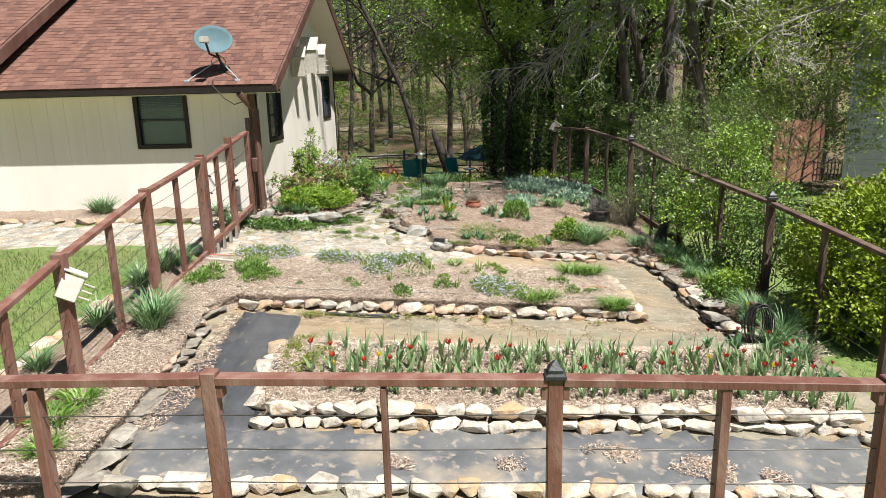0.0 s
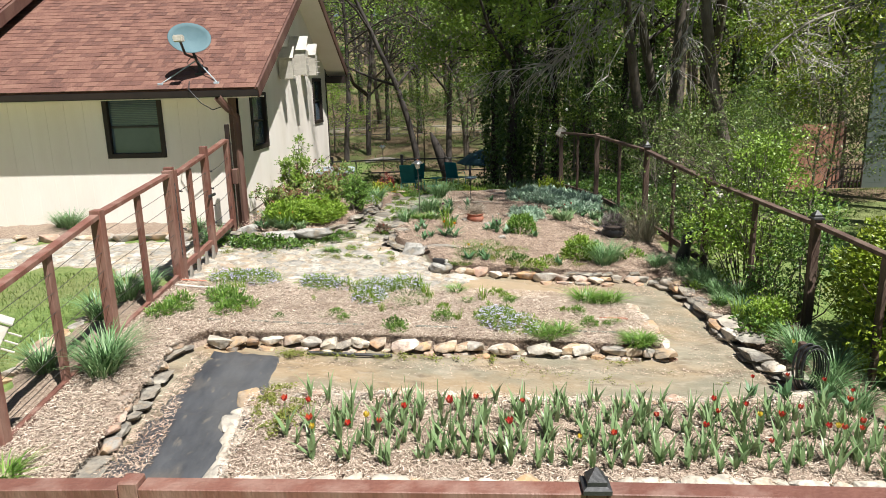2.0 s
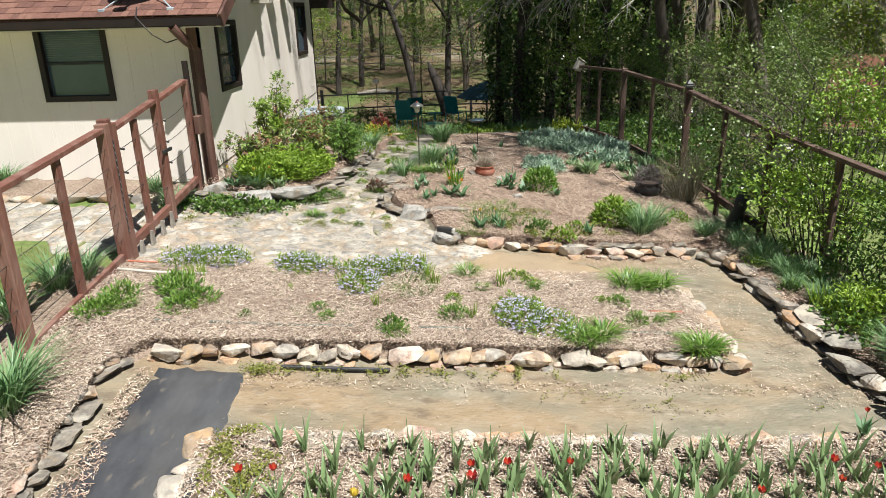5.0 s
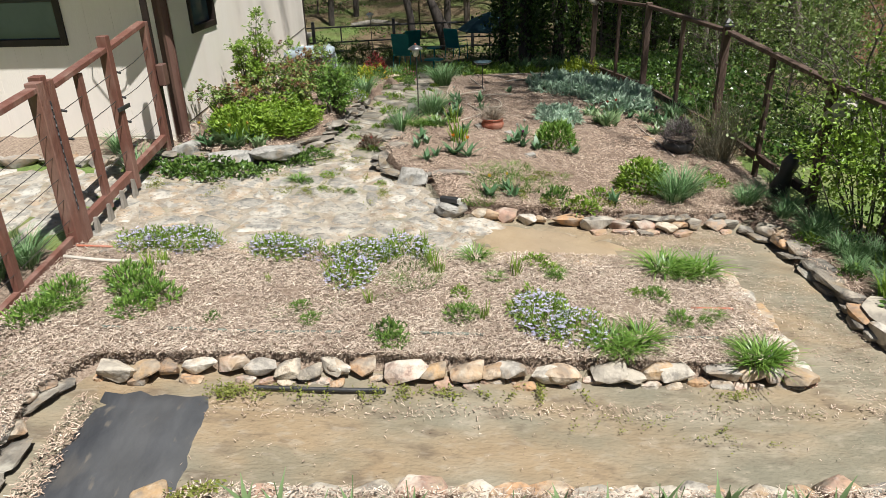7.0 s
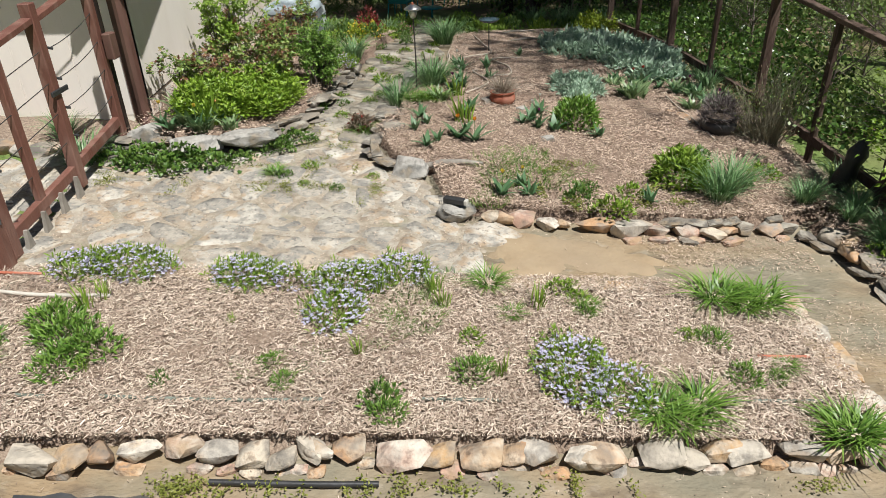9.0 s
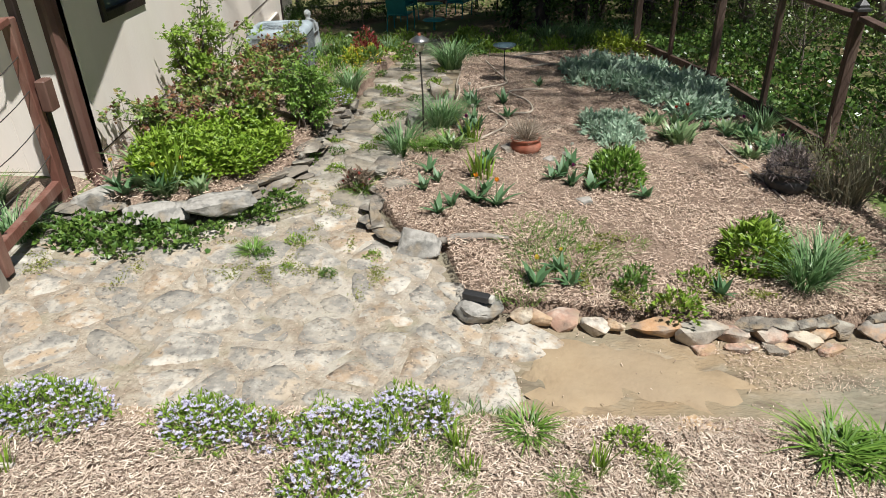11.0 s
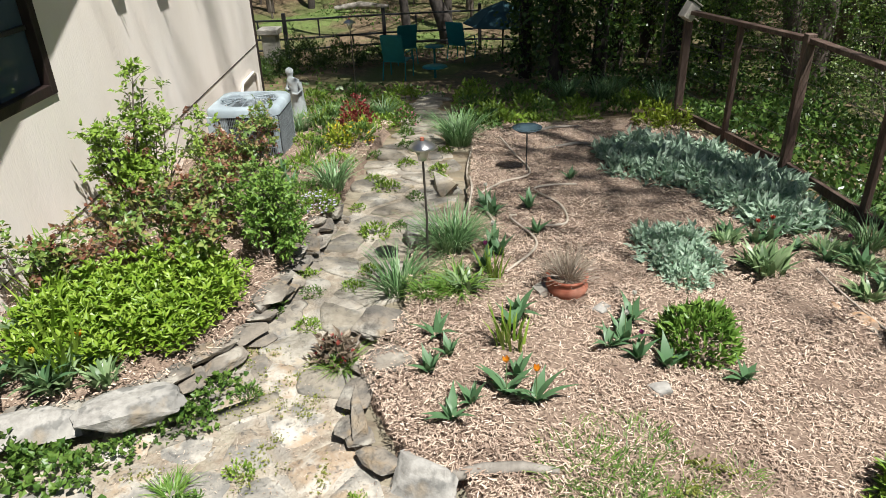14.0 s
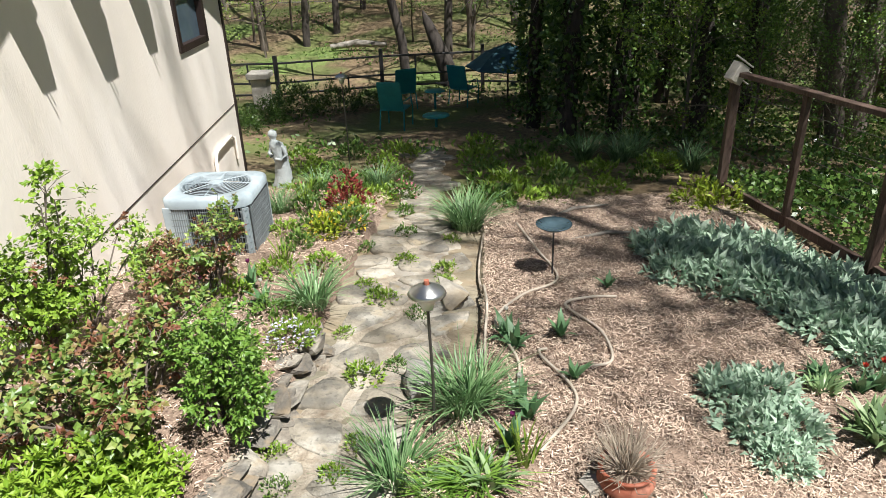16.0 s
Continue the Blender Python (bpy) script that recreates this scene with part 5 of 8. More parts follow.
boulder(101, -2.55, 11.43, (0.27, 0.14, 0.08), 26, 0.14, "large flat lichened grey boulder on the ledge", "white_stone")
boulder(102, -2.97, 11.30, (0.26, 0.13, 0.07), 16, 0.12, "pale flat boulder on the ledge", "white_stone")
boulder(103, -0.97, 11.13, (0.20, 0.145, 0.10), -18, 0.07, "angular white boulder at the corner of the path", "white_stone")
boulder(104, -0.53, 10.38, (0.17, 0.13, 0.10), 40, 0.05, "white flat rock at the corner of the bed", "white_stone")
boulder(105, -1.20, 11.98, (0.18, 0.13, 0.07), 30, 0.08, "dark lichened slab beside the path", "ledge")
boulder(106, -1.34, 11.55, (0.05, 0.22, 0.08), 8, 0.05, "upright grey slab edging the path", "ledge")
boulder(107, -1.28, 12.35, (0.18, 0.16, 0.07), 60, 0.08, "mossy grey slab beside the path", "ledge")
boulder(108, -1.10, 13.65, (0.14, 0.18, 0.13), 20, 0.10, "white rock beside the path", "white_stone")
boulder(109, -2.04, 12.55, (0.16, 0.11, 0.045), 72, 0.12, "stacked grey ledge slab", "ledge")
boulder(110, -1.97, 13.35, (0.10, 0.22, 0.045), 15, 0.09, "long grey ledge slab", "ledge")
boulder(111, -0.92, 14.9, (0.12, 0.22, 0.10), 12, 0.05, "low grey rock beside the path", "grey_stone")
boulder(112, 0.37, 11.78, (0.07, 0.06, 0.05), 12, 0.11, "small pale stone on the mulch", "white_stone")
boulder(113, -0.2, 12.75, (0.09, 0.07, 0.06), 50, 0.11, "small grey stone by the pot", "grey_stone")
boulder(114, 0.16, 12.55, (0.08, 0.06, 0.05), 50, 0.11, "small pale stone on the mulch", "white_stone")
boulder(115, -3.55, 11.45, (0.16, 0.12, 0.11), 10, 0.12, "cream rock by the house corner", "white_stone")

# ---- paving ----
patio = thing("patio", (0, 0, 0), "irregular pale flagstone paving with sandy joints", "paving", kind="structure")
sheet("joint_sand", PATIO, 0.004, "joint", rng, step=0.07, rough=0.003, parent=patio)
flags(patio, PATIO, 0.33, rng, 0.022, 0.0085)
tagged(chips("paving_grit", PATIO, 9000, 0.014, 8, 0.45, True), "fine bark and grit on the paving", "grit", kind="stuff")
tagged(sheet("sand_patch", [(-0.28, 9.56), (0.5, 9.6), (0.95, 9.62), (1.12, 9.8), (0.85, 9.95), (0.8, 10.12), (0.3, 10.1), (0.1, 10.17), (-0.26, 10.08), (-0.2, 9.8)], 0.010, "sand", rng, step=0.08, rough=0.004, wob=0.05), "smooth orange sandy patch of the path", "sand", kind="structure")
path = thing("stone_path", (0, 0, 0), "worn flagstone path with weeds in the joints", "path", kind="structure")
PATH = [(-2.05, 12.05), (-2.2, 11.62), (-1.55, 11.5), (-1.42, 12.1), (-1.25, 12.8), (-1.2, 13.4), (-0.95, 14.0), (-0.85, 14.8), (-0.85, 15.9), (-1.05, 17.3), (-1.05, 21.5), (-1.6, 21.5), (-1.6, 16.7), (-1.75, 15.4), (-1.8, 14.6), (-1.85, 13.6), (-1.95, 12.8)]
sheet("path_earth", PATH, 0.004, "joint", rng, step=0.13, rough=0.004, parent=path)
flags(path, PATH, 0.40, rng, 0.04, 0.022, mat="path_flag")
walkway = thing("walkway", (0, 0, 0), "pale flagstone walkway before the house", "paving", kind="structure")
WALK = [(-9.5, 9.75), (-3.95, 9.75), (-3.95, 11.1), (-9.5, 11.15)]
sheet("joint_sand", WALK, 0.006, "joint", rng, step=0.2, rough=0.003, parent=walkway)
flags(walkway, WALK, 0.40, rng, 0.03, 0.012)


# ---- plants ----
def bedz(x, y):
    """Height of the surface that a plant stands on."""
    p = np.array([[x, y]])
    for poly, lift in ((TULIP_BED, 0.14), (MID_BED, 0.12), (UPPER_BED, 0.11), (RIGHT_BED, 0.11), (HOUSE_BED, 0.14), (FRONT_BED, 0.08), (EDGE_BED, 0.03)):
        if inside(p, poly)[0]:
            return g(x, y) + lift
    return g(x, y)


def strap_mesh(seed, n, h, w, lean, rad, curl=0.9, segs=4, name="foliage"):
    r = np.random.default_rng(seed)
    rr = rad * np.sqrt(r.uniform(0, 1, n))
    a0 = r.uniform(0, 2 * np.pi, n)
    C = np.stack([rr * np.cos(a0), rr * np.sin(a0), np.full(n, -0.02)], 1)
    az = a0 + r.normal(size=n) * 0.7
    V, F = blades(C, az, h, w, lean, r, curl, segs)
    return np_mesh(name, V, F, True)


def put(name, me, mat, x, y, label, category, s=1.0, rz=None, group="", z=None, sz=None):
    rz = rng.uniform(0, 360) if rz is None else rz
    m = pose(x, y, bedz(x, y) if z is None else z, 0, 0, rz) @ Matrix.Diagonal((s, s, sz or s, 1))
    t = thing(name, m, label, category, group)
    tagged(part("foliage", me, mat, t), kind="stuff")
    return t


def mound_mesh(seed, n, rx, ry, rz, length, width, up=0.5, fill=0.35, name="foliage", lumps=0.25, quads=True):
    """Leaves over and within a lumpy half ellipsoid, its foot at z = 0."""
    r = np.random.default_rng(seed)
    d = r.normal(size=(n, 3))
    d[:, 2] = np.abs(d[:, 2])
    d = unit(d)
    k = r.uniform(fill, 1, n) ** 0.45
    lum = 1 + lumps * np.sin(d[:, 0] * 5 + seed) * np.cos(d[:, 1] * 6 - seed * 0.7) + lumps * 0.6 * np.sin(d[:, 2] * 8 + d[:, 0] * 7 + seed)
    C = d * k[:, None] * lum[:, None] * np.array([rx, ry, rz])
    D = d * np.array([1 / rx, 1 / ry, 1 / rz]) * min(rx, ry, rz) + r.normal(size=(n, 3)) * 0.55 + np.array([0, 0, up])
    V, F = leaves(C, D, length, width, r)
    return np_mesh(name, V, F)


# tulips
def tulip_leaf(seed, tall=(0.17, 0.30), half=(0.011, 0.019), bend=(0.12, 0.65)):
    r = np.random.default_rng(seed)
    n = 6
    h, w = r.uniform(*tall), r.uniform(*half)
    rows = []
    lean = r.uniform(*bend)
    for i in range(n + 1):
        s = i / n
        ww = w * math.sin(math.pi * (0.12 + 0.88 * s) ** 0.8) * (1 - s ** 4) + 0.001
        x, z = lean * h * s ** 1.5, h * (s - 0.25 * lean * s ** 3)
        tw = 0.5 * math.sin(s * 3 + seed)
        rows += [(x + ww * 0.5 * tw, -ww, z + ww * 0.5), (x - ww * 0.1, 0, z), (x - ww * 0.3 * tw, ww, z + ww * 0.5)]
    F = []
    for i in range(n):
        a = i * 3
        F += [(a, a + 1, a + 4, a + 3), (a + 1, a + 2, a + 5, a + 4)]
    return np_mesh("leaf", np.array(rows), F, True)


TLEAF = [tulip_leaf(i, (0.20, 0.35), (0.014, 0.024), (0.10, 0.55)) for i in range(6)]
TLEAF_WIDE = [tulip_leaf(i) for i in range(6)]


def tulip_flower(seed, open_=0.3):
    V, F = [], []
    for k in range(6):
        a = k * math.pi / 3 + (0.1 if k % 2 else 0)
        pr = [(0.0, 0.004, 0.0), (0.019, 0.016, 0.015), (0.026 + 0.01 * open_, 0.018, 0.034), (0.022 + 0.03 * open_, 0.006, 0.056)]
        base = len(V)
        for rad, hw, z in pr:
            c, s = math.cos(a), math.sin(a)
            V += [(rad * c + hw * s, rad * s - hw * c, z), (rad * c - hw * s, rad * s + hw * c, z)]
        for i in range(3):
            q = base + 2 * i
            F.append((q, q + 1, q + 3, q + 2))
    return np_mesh("flower", np.array(V), F, True)


TFLOWER = {"p_red": tulip_flower(1, 0.5), "p_yellow": tulip_flower(2, 0.2), "p_white": tulip_flower(3, 0.15), "p_purple": tulip_flower(4, 0.1), "p_orange": tulip_flower(5, 0.6)}
STEM = {h: np_mesh("stem", *tube([(0, 0, 0), (0.008, 0.004, h * 0.5), (0.004, 0, h)], [0.0045, 0.004, 0.0035], 5), True) for h in (0.28, 0.36, 0.44)}


def tulip(seed, flower=None, stem=0.36, leaves_n=4):
    r = np.random.default_rng(seed)
    t = thing("tulip", (0, 0, 0), "tulip with broad grey-green leaves" + {None: ", not in bloom", "p_red": " and a red flower", "p_yellow": " and a pale yellow flower", "p_white": " and a white flower", "p_purple": " and a purple flower", "p_orange": " and an orange flower"}[flower], "tulip", "tulips in the beds")
    for k in range(leaves_n):
        part("leaf", TLEAF[int(r.integers(6))], "l_tulip", t, at=pose(0, 0, -0.01, 0, r.uniform(-8, 8), k * 360 / leaves_n + r.uniform(-40, 40)) @ Matrix.Diagonal((1, 1, r.uniform(0.75, 1.2), 1)))
    if flower is None and seed % 2:
        part("stem", STEM[stem], "l_tulip", t, at=pose(0.01, 0, 0, r.uniform(-8, 8), r.uniform(-8, 8), 0))
    if flower:
        part("stem", STEM[stem], "l_tulip", t)
        part("flower", TFLOWER[flower], flower, t, at=pose(0.004, 0, stem - 0.004, r.uniform(-12, 12), r.uniform(-12, 12), 0) @ Matrix.Diagonal((0.84, 0.84, 0.92, 1)))
    return t


def low_tulip(seed, n, flower=None, stem=0.28):
    """A wide rosette of spreading leaves."""
    r = np.random.default_rng(seed)
    t = thing("tulip", (0, 0, 0), "tulip with wide spreading dark green leaves" + {None: "", "p_white": " and a white flower", "p_purple": " and a purple flower", "p_red": " and a red flower", "p_orange": " and an orange flower", "p_yellow": " and a pale yellow flower"}[flower], "tulip", "tulips in the beds")
    for k in range(n):
        part("leaf", TLEAF_WIDE[int(r.integers(6))], "l_rosette", t, at=pose(0, 0, 0, 0, r.uniform(4, 30), k * 360 / n + r.uniform(-30, 30)) @ Matrix.Diagonal((1, r.uniform(1.7, 2.5), r.uniform(0.75, 1.1), 1)))
    if flower:
        part("stem", STEM[stem], "l_tulip", t)
        part("flower", TFLOWER[flower], flower, t, at=pose(0.004, 0, stem - 0.004, r.uniform(-12, 12), r.uniform(-12, 12), 0) @ Matrix.Diagonal((0.65, 0.65, 0.75, 1)))
    return t


def set_tulip(proto, x, y, s=1.0):
    return copy_thing(proto, pose(x, y, bedz(x, y), 0, 0, rng.uniform(0, 360)) @ Matrix.Diagonal((s, s, s, 1)))


plain = [tulip(200 + i, None, leaves_n=5 + i % 3) for i in range(4)]
bloom = {k: tulip(300 + i, k, (0.44, 0.28, 0.28, 0.36, 0.28)[i], 5) for i, k in enumerate(TFLOWER)}
wide = [low_tulip(340 + i, 9 + i % 3) for i in range(4)]
wide_bloom = {k: low_tulip(350 + i, 9, k, 0.28) for i, k in enumerate(TFLOWER)}
bloom_low = tulip(320, "p_red", 0.36, 5)
for i in range(252):
    row = i % 7
    x = -1.45 + (i // 7) * 0.136 + rng.normal() * 0.05
    y = 5.70 + row * 0.135 + 0.06 * x + rng.normal() * 0.04
    if x < -0.9 and rng.uniform() < 0.45:
        continue
    k = rng.uniform() if y < 6.25 + 0.05 * x else 0.9
    p = bloom["p_red"] if k < 0.07 else bloom_low if k < 0.14 else bloom["p_yellow"] if k < 0.165 else plain[int(rng.integers(4))]
    set_tulip(p, x, y, rng.uniform(0.66, 0.95))
for x, y, k in ((-0.93, 12.18, None), (-0.96, 11.84, None), (-0.83, 11.48, None), (-0.52, 11.7, "p_orange"), (-0.36, 11.64, "p_orange"), (-0.44, 12.3, None), (-0.40, 12.45, None), (0.24, 12.2, "p_white"),
                (0.14, 12.15, None), (0.46, 11.99, None), (0.34, 12.43, "p_white"), (0.30, 12.05, "p_purple"), (-0.14, 10.57, "p_yellow"), (0.04, 10.75, "p_yellow"), (0.1, 10.6, None), (1.12, 10.56, None),
                (-0.56, 14.12, "p_white"), (-0.5, 14.0, None), (-0.18, 14.14, None), (-0.16, 13.66, None), (0.29, 14.89, None), (-0.48, 13.25, None), (-0.53, 13.37, "p_white"), (-0.6, 13.0, "p_purple"),
                (1.36, 13.76, None), (1.42, 13.7, "p_white"), (1.58, 13.6, "p_red"), (1.7, 13.62, "p_red"), (2.0, 13.8, "p_white"), (2.2, 13.9, None), (2.21, 13.41, "p_purple"), (2.3, 13.3, None), (2.05, 13.35, "p_white"),
                (2.1, 14.1, "p_white"), (1.9, 13.55, None), (2.4, 12.9, "p_purple"), (2.3, 12.95, None), (-3.05, 11.55, "p_yellow"), (-3.3, 11.5, None), (-3.42, 11.62, "p_yellow"), (-2.47, 14.74, "p_purple"), (-2.31, 14.47, "p_white"),
                (-2.75, 14.5, "p_purple"), (-2.9, 11.75, "p_orange"), (1.75, 11.3, "p_white"), (-0.85, 12.0, None), (-0.72, 11.6, None), (-0.45, 11.85, None), (3.2, 7.7, "p_yellow"), (3.1, 7.75, "p_yellow"), (3.0, 6.9, "p_red"),
                (3.2, 6.8, "p_red"), (2.7, 6.95, "p_red"), (2.4, 6.95, "p_red"), (3.35, 6.3, "p_red"), (0.9, 11.9, None)):
    set_tulip(wide_bloom[k] if k else wide[int(rng.integers(4))], x, y, rng.uniform(0.6, 0.85))
for p in (*plain, *bloom.values(), *wide, *wide_bloom.values(), bloom_low):
    for o in (*p.children_recursive, p):
        bpy.data.objects.remove(o)


# strap-leaved clumps
IRIS = [strap_mesh(400 + i, 26, 0.42, 0.026, 0.45, 0.10, 0.5) for i in range(3)]
LILY = [strap_mesh(410 + i, 150, 0.23, 0.019, 1.1, 0.13, 0.9) for i in range(3)]
GRASS = [strap_mesh(420 + i, 170, 0.42, 0.013, 0.8, 0.11, 0.8) for i in range(3)]
FINE = [strap_mesh(430 + i, 280, 0.075, 0.005, 1.0, 0.19, 0.6, 3) for i in range(3)]
for x, y, k, s in ((-3.38, 6.72, 0, 1.15), (-3.42, 6.9, 1, 1.05), (-4.03, 6.9, 2, 0.9), (-4.1, 8.65, 1, 1.0), (-4.15, 8.1, 2, 0.9), (-3.95, 8.9, 0, 0.8), (-4.1, 5.9, 0, 0.7), (-1.22, 12.82, 0, 0.9), (-0.86, 13.3, 1, 1.0), (-0.78, 13.4, 2, 0.8),
                (-0.78, 16.47, 2, 1.15), (-0.85, 16.6, 0, 1.0), (-1.94, 14.48, 1, 0.9), (1.76, 10.72, 2, 1.0), (1.9, 10.85, 0, 0.9), (2.5, 10.72, 1, 0.6), (2.9, 10.6, 0, 0.6), (3.25, 7.9, 0, 0.9), (3.4, 7.5, 2, 0.9), (3.3, 8.1, 1, 0.8),
                (1.0, 20.2, 0, 1.2), (1.8, 20.4, 1, 1.2), (2.3, 19.2, 2, 1.1), (1.5, 20.0, 2, 1.1), (-6.4, 11.6, 0, 0.9), (-6.6, 11.65, 1, 0.7), (-2.72, 16.7, 1, 0.8), (-1.9, 18.5, 2, 0.9), (-2.6, 18.2, 1, 0.9), (3.05, 9.6, 1, 0.7), (3.15, 9.1, 2, 0.7), (2.95, 10.1, 0, 0.8), (-3.95, 11.0, 1, 0.9), (-4.3, 11.4, 0, 0.7), (2.5, 13.6, 1, 0.8), (2.6, 14.2, 2, 0.8), (2.45, 13.0, 0, 0.7), (2.62, 10.85, 2, 0.5), (2.78, 10.45, 1, 0.5), (2.85, 10.0, 2, 0.6), (3.0, 9.75, 0, 0.65), (2.95, 9.35, 1, 0.5), (3.1, 10.2, 2, 0.7), (3.2, 9.55, 0, 0.65), (3.05, 9.0, 1, 0.5), (3.3, 9.1, 0, 0.6), (2.98, 11.15, 1, 0.6), (3.35, 7.0, 1, 0.9), (3.2, 7.2, 0, 0.8)):
    # clumps in the fence bed get darker leaves in place of shade
    put("ornamental_grass", GRASS[k], "l_shaded" if 2.6 < x < 3.5 and y > 8.5 else "l_blue", x, y, "clump of strap leaves by the fence, coloured dark for shade" if 2.6 < x < 3.5 and y > 8.5 else "clump of blue-green arching grass", "grass clump", s * 0.9, group="grass clumps")
for x, y, k, s in ((1.26, 9.2, 0, 0.75), (1.57, 9.19, 1, 0.75), (1.42, 9.12, 2, 0.65), (1.62, 7.98, 0, 0.66), (1.70, 8.02, 1, 0.6), (0.61, 8.1, 2, 0.6), (0.86, 8.15, 0, 0.6), (0.72, 8.02, 1, 0.55), (-3.22, 8.2, 1, 0.4),
                (-0.3, 9.25, 2, 0.5), (-0.15, 8.9, 0, 0.3), (1.47, 8.51, 1, 0.3), (0.37, 9.03, 2, 0.3), (-3.3, 5.2, 0, 0.7), (-3.35, 4.9, 1, 0.7), (-3.2, 4.5, 2, 0.6), (-2.2, 11.0, 0, 0.4), (-1.5, 12.0, 1, 0.5), (-0.8, 12.75, 0, 0.7), (-1.0, 12.65, 2, 0.55)):
    put("daylily", LILY[k], "l_green", x, y, "clump of green arching strap leaves", "daylily", s, group="daylily clumps")
for x, y, k, s in ((0.02, 9.0, 0, 0.85), (-0.25, 8.34, 1, 0.6), (-2.87, 8.75, 2, 0.85), (-2.8, 8.85, 0, 0.7), (-1.05, 9.07, 1, 0.75), (-0.95, 9.2, 2, 0.7), (-0.66, 9.1, 0, 0.8), (-0.6, 8.95, 1, 0.7), (-1.1, 8.45, 2, 0.6), (-0.75, 9.3, 1, 0.75), (-2.62, 8.18, 0, 0.45), (-1.91, 8.67, 2, 0.35), (-3.35, 12.2, 0, 1.0), (-3.2, 11.85, 1, 1.0), (-3.45, 12.5, 2, 1.0), (-3.0, 11.7, 1, 0.9), (-0.55, 12.9, 2, 0.7), (-2.35, 15.25, 0, 0.6), (3.0, 8.9, 0, 0.7), (3.2, 9.4, 1, 0.7), (-2.6, 17.3, 2, 0.8), (-0.47, 12.1, 1, 0.8)):
    put("iris", IRIS[k], "l_blue" if x < -3 else "l_bright" if y < 10 else "l_mid", x, y, "upright fan of green sword-shaped leaves", "iris", s * (0.55 if 8 < y < 10 and x < 2 else 1.0), group="iris fans")
for x, y, k, s in ((-0.07, 11.12, 0, 1.3), (0.04, 10.92, 1, 1.4), (0.22, 10.93, 2, 1.3), (-0.2, 11.25, 1, 1.2), (0.3, 11.2, 0, 1.0), (0.1, 11.35, 2, 1.2), (0.55, 11.15, 1, 0.9), (-0.15, 10.85, 2, 1.1), (-0.9, 9.15, 0, 1.2), (-0.8, 8.85, 1, 1.1), (-0.98, 8.7, 2, 1.0), (-1.4, 8.4, 0, 0.7), (-1.7, 8.3, 1, 0.6), (-0.25, 10.5, 1, 0.9), (-1.95, 9.1, 2, 0.8), (-0.55, 9.35, 0, 1.0)):
    put("fine_grass", FINE[k], "l_green" if k else "l_mid", x, y, "tuft of fine bright green grass", "grass tuft", s, group="fine grass tufts")

# low leafy mounds
LAMB = [mound_mesh(500 + i, 360, 0.26, 0.24, 0.17, 0.105, 0.048, 0.5, 0.3) for i in range(3)]
for i, (x, y, s) in enumerate(((0.85, 15.55, 0.9), (0.9, 15.12, 0.9), (1.15, 15.75, 1.0), (1.2, 15.35, 1.0), (1.22, 14.95, 1.0), (1.5, 15.6, 1.0), (1.5, 15.2, 1.0), (1.5, 14.8, 1.05), (1.8, 15.5, 0.9), (1.8, 15.1, 1.0), (1.85, 14.7, 1.0), (1.62, 14.5, 0.9), (1.7, 14.32, 1.0), (2.0, 14.3, 1.0), (2.08, 14.95, 0.95),
                              (2.15, 14.6, 1.0), (1.85, 13.98, 0.95), (2.12, 14.02, 0.9), (0.76, 13.5, 0.75), (0.98, 13.55, 0.75), (0.78, 13.2, 0.72), (1.0, 13.25, 0.72), (0.86, 12.98, 0.62))):
    put("lambs_ear", LAMB[i % 3], "l_silver", x, y, "mound of woolly silver-green leaves", "lamb's ear", s, group="silver mounds")
ball = mound_mesh(520, 700, 0.24, 0.24, 0.27, 0.075, 0.028, 0.9, 0.5, lumps=0.05)
put("leafy_mound", ball, "l_green", 0.70, 12.2, "rounded dense green perennial in the mulch", "perennial")
put("leafy_mound", mound_mesh(521, 700, 0.26, 0.24, 0.28, 0.085, 0.03, 0.6, 0.4, lumps=0.1), "l_bright", 1.48, 11.0, "bright green rounded perennial near the stones", "perennial")
put("leafy_mound", mound_mesh(522, 420, 0.30, 0.24, 0.22, 0.06, 0.035, 0.6, 0.4), "l_mid", 3.05, 8.5, "low green perennial beside the fence", "perennial")
BROAD = strap_mesh(525, 46, 0.24, 0.05, 0.75, 0.11, 0.8, 5)
for x, y, s in ((1.52, 13.15, 1.0), (1.46, 13.28, 0.8), (1.35, 13.6, 0.6), (2.1, 13.5, 0.7), (2.28, 13.25, 0.75), (2.12, 12.85, 0.7), (-3.22, 11.72, 0.95), (-3.02, 11.58, 0.8), (-3.32, 12.0, 1.0), (-2.75, 11.62, 0.6), (-0.72, 12.75, 0.7)):
    put("broad_leaved_clump", BROAD, "l_tulip", x, y, "clump of broad pale green spreading leaves", "perennial", s, group="broad-leaved clumps")
LOWM = [mound_mesh(530 + i, 150, 0.22, 0.2, 0.16, 0.07, 0.035, 0.7, 0.3) for i in range(5)]
for m_, mm in zip(LOWM, ("l_bright", "l_mid", "l_bright", "l_bright", "l_mid")):
    m_.materials.append(M[mm])
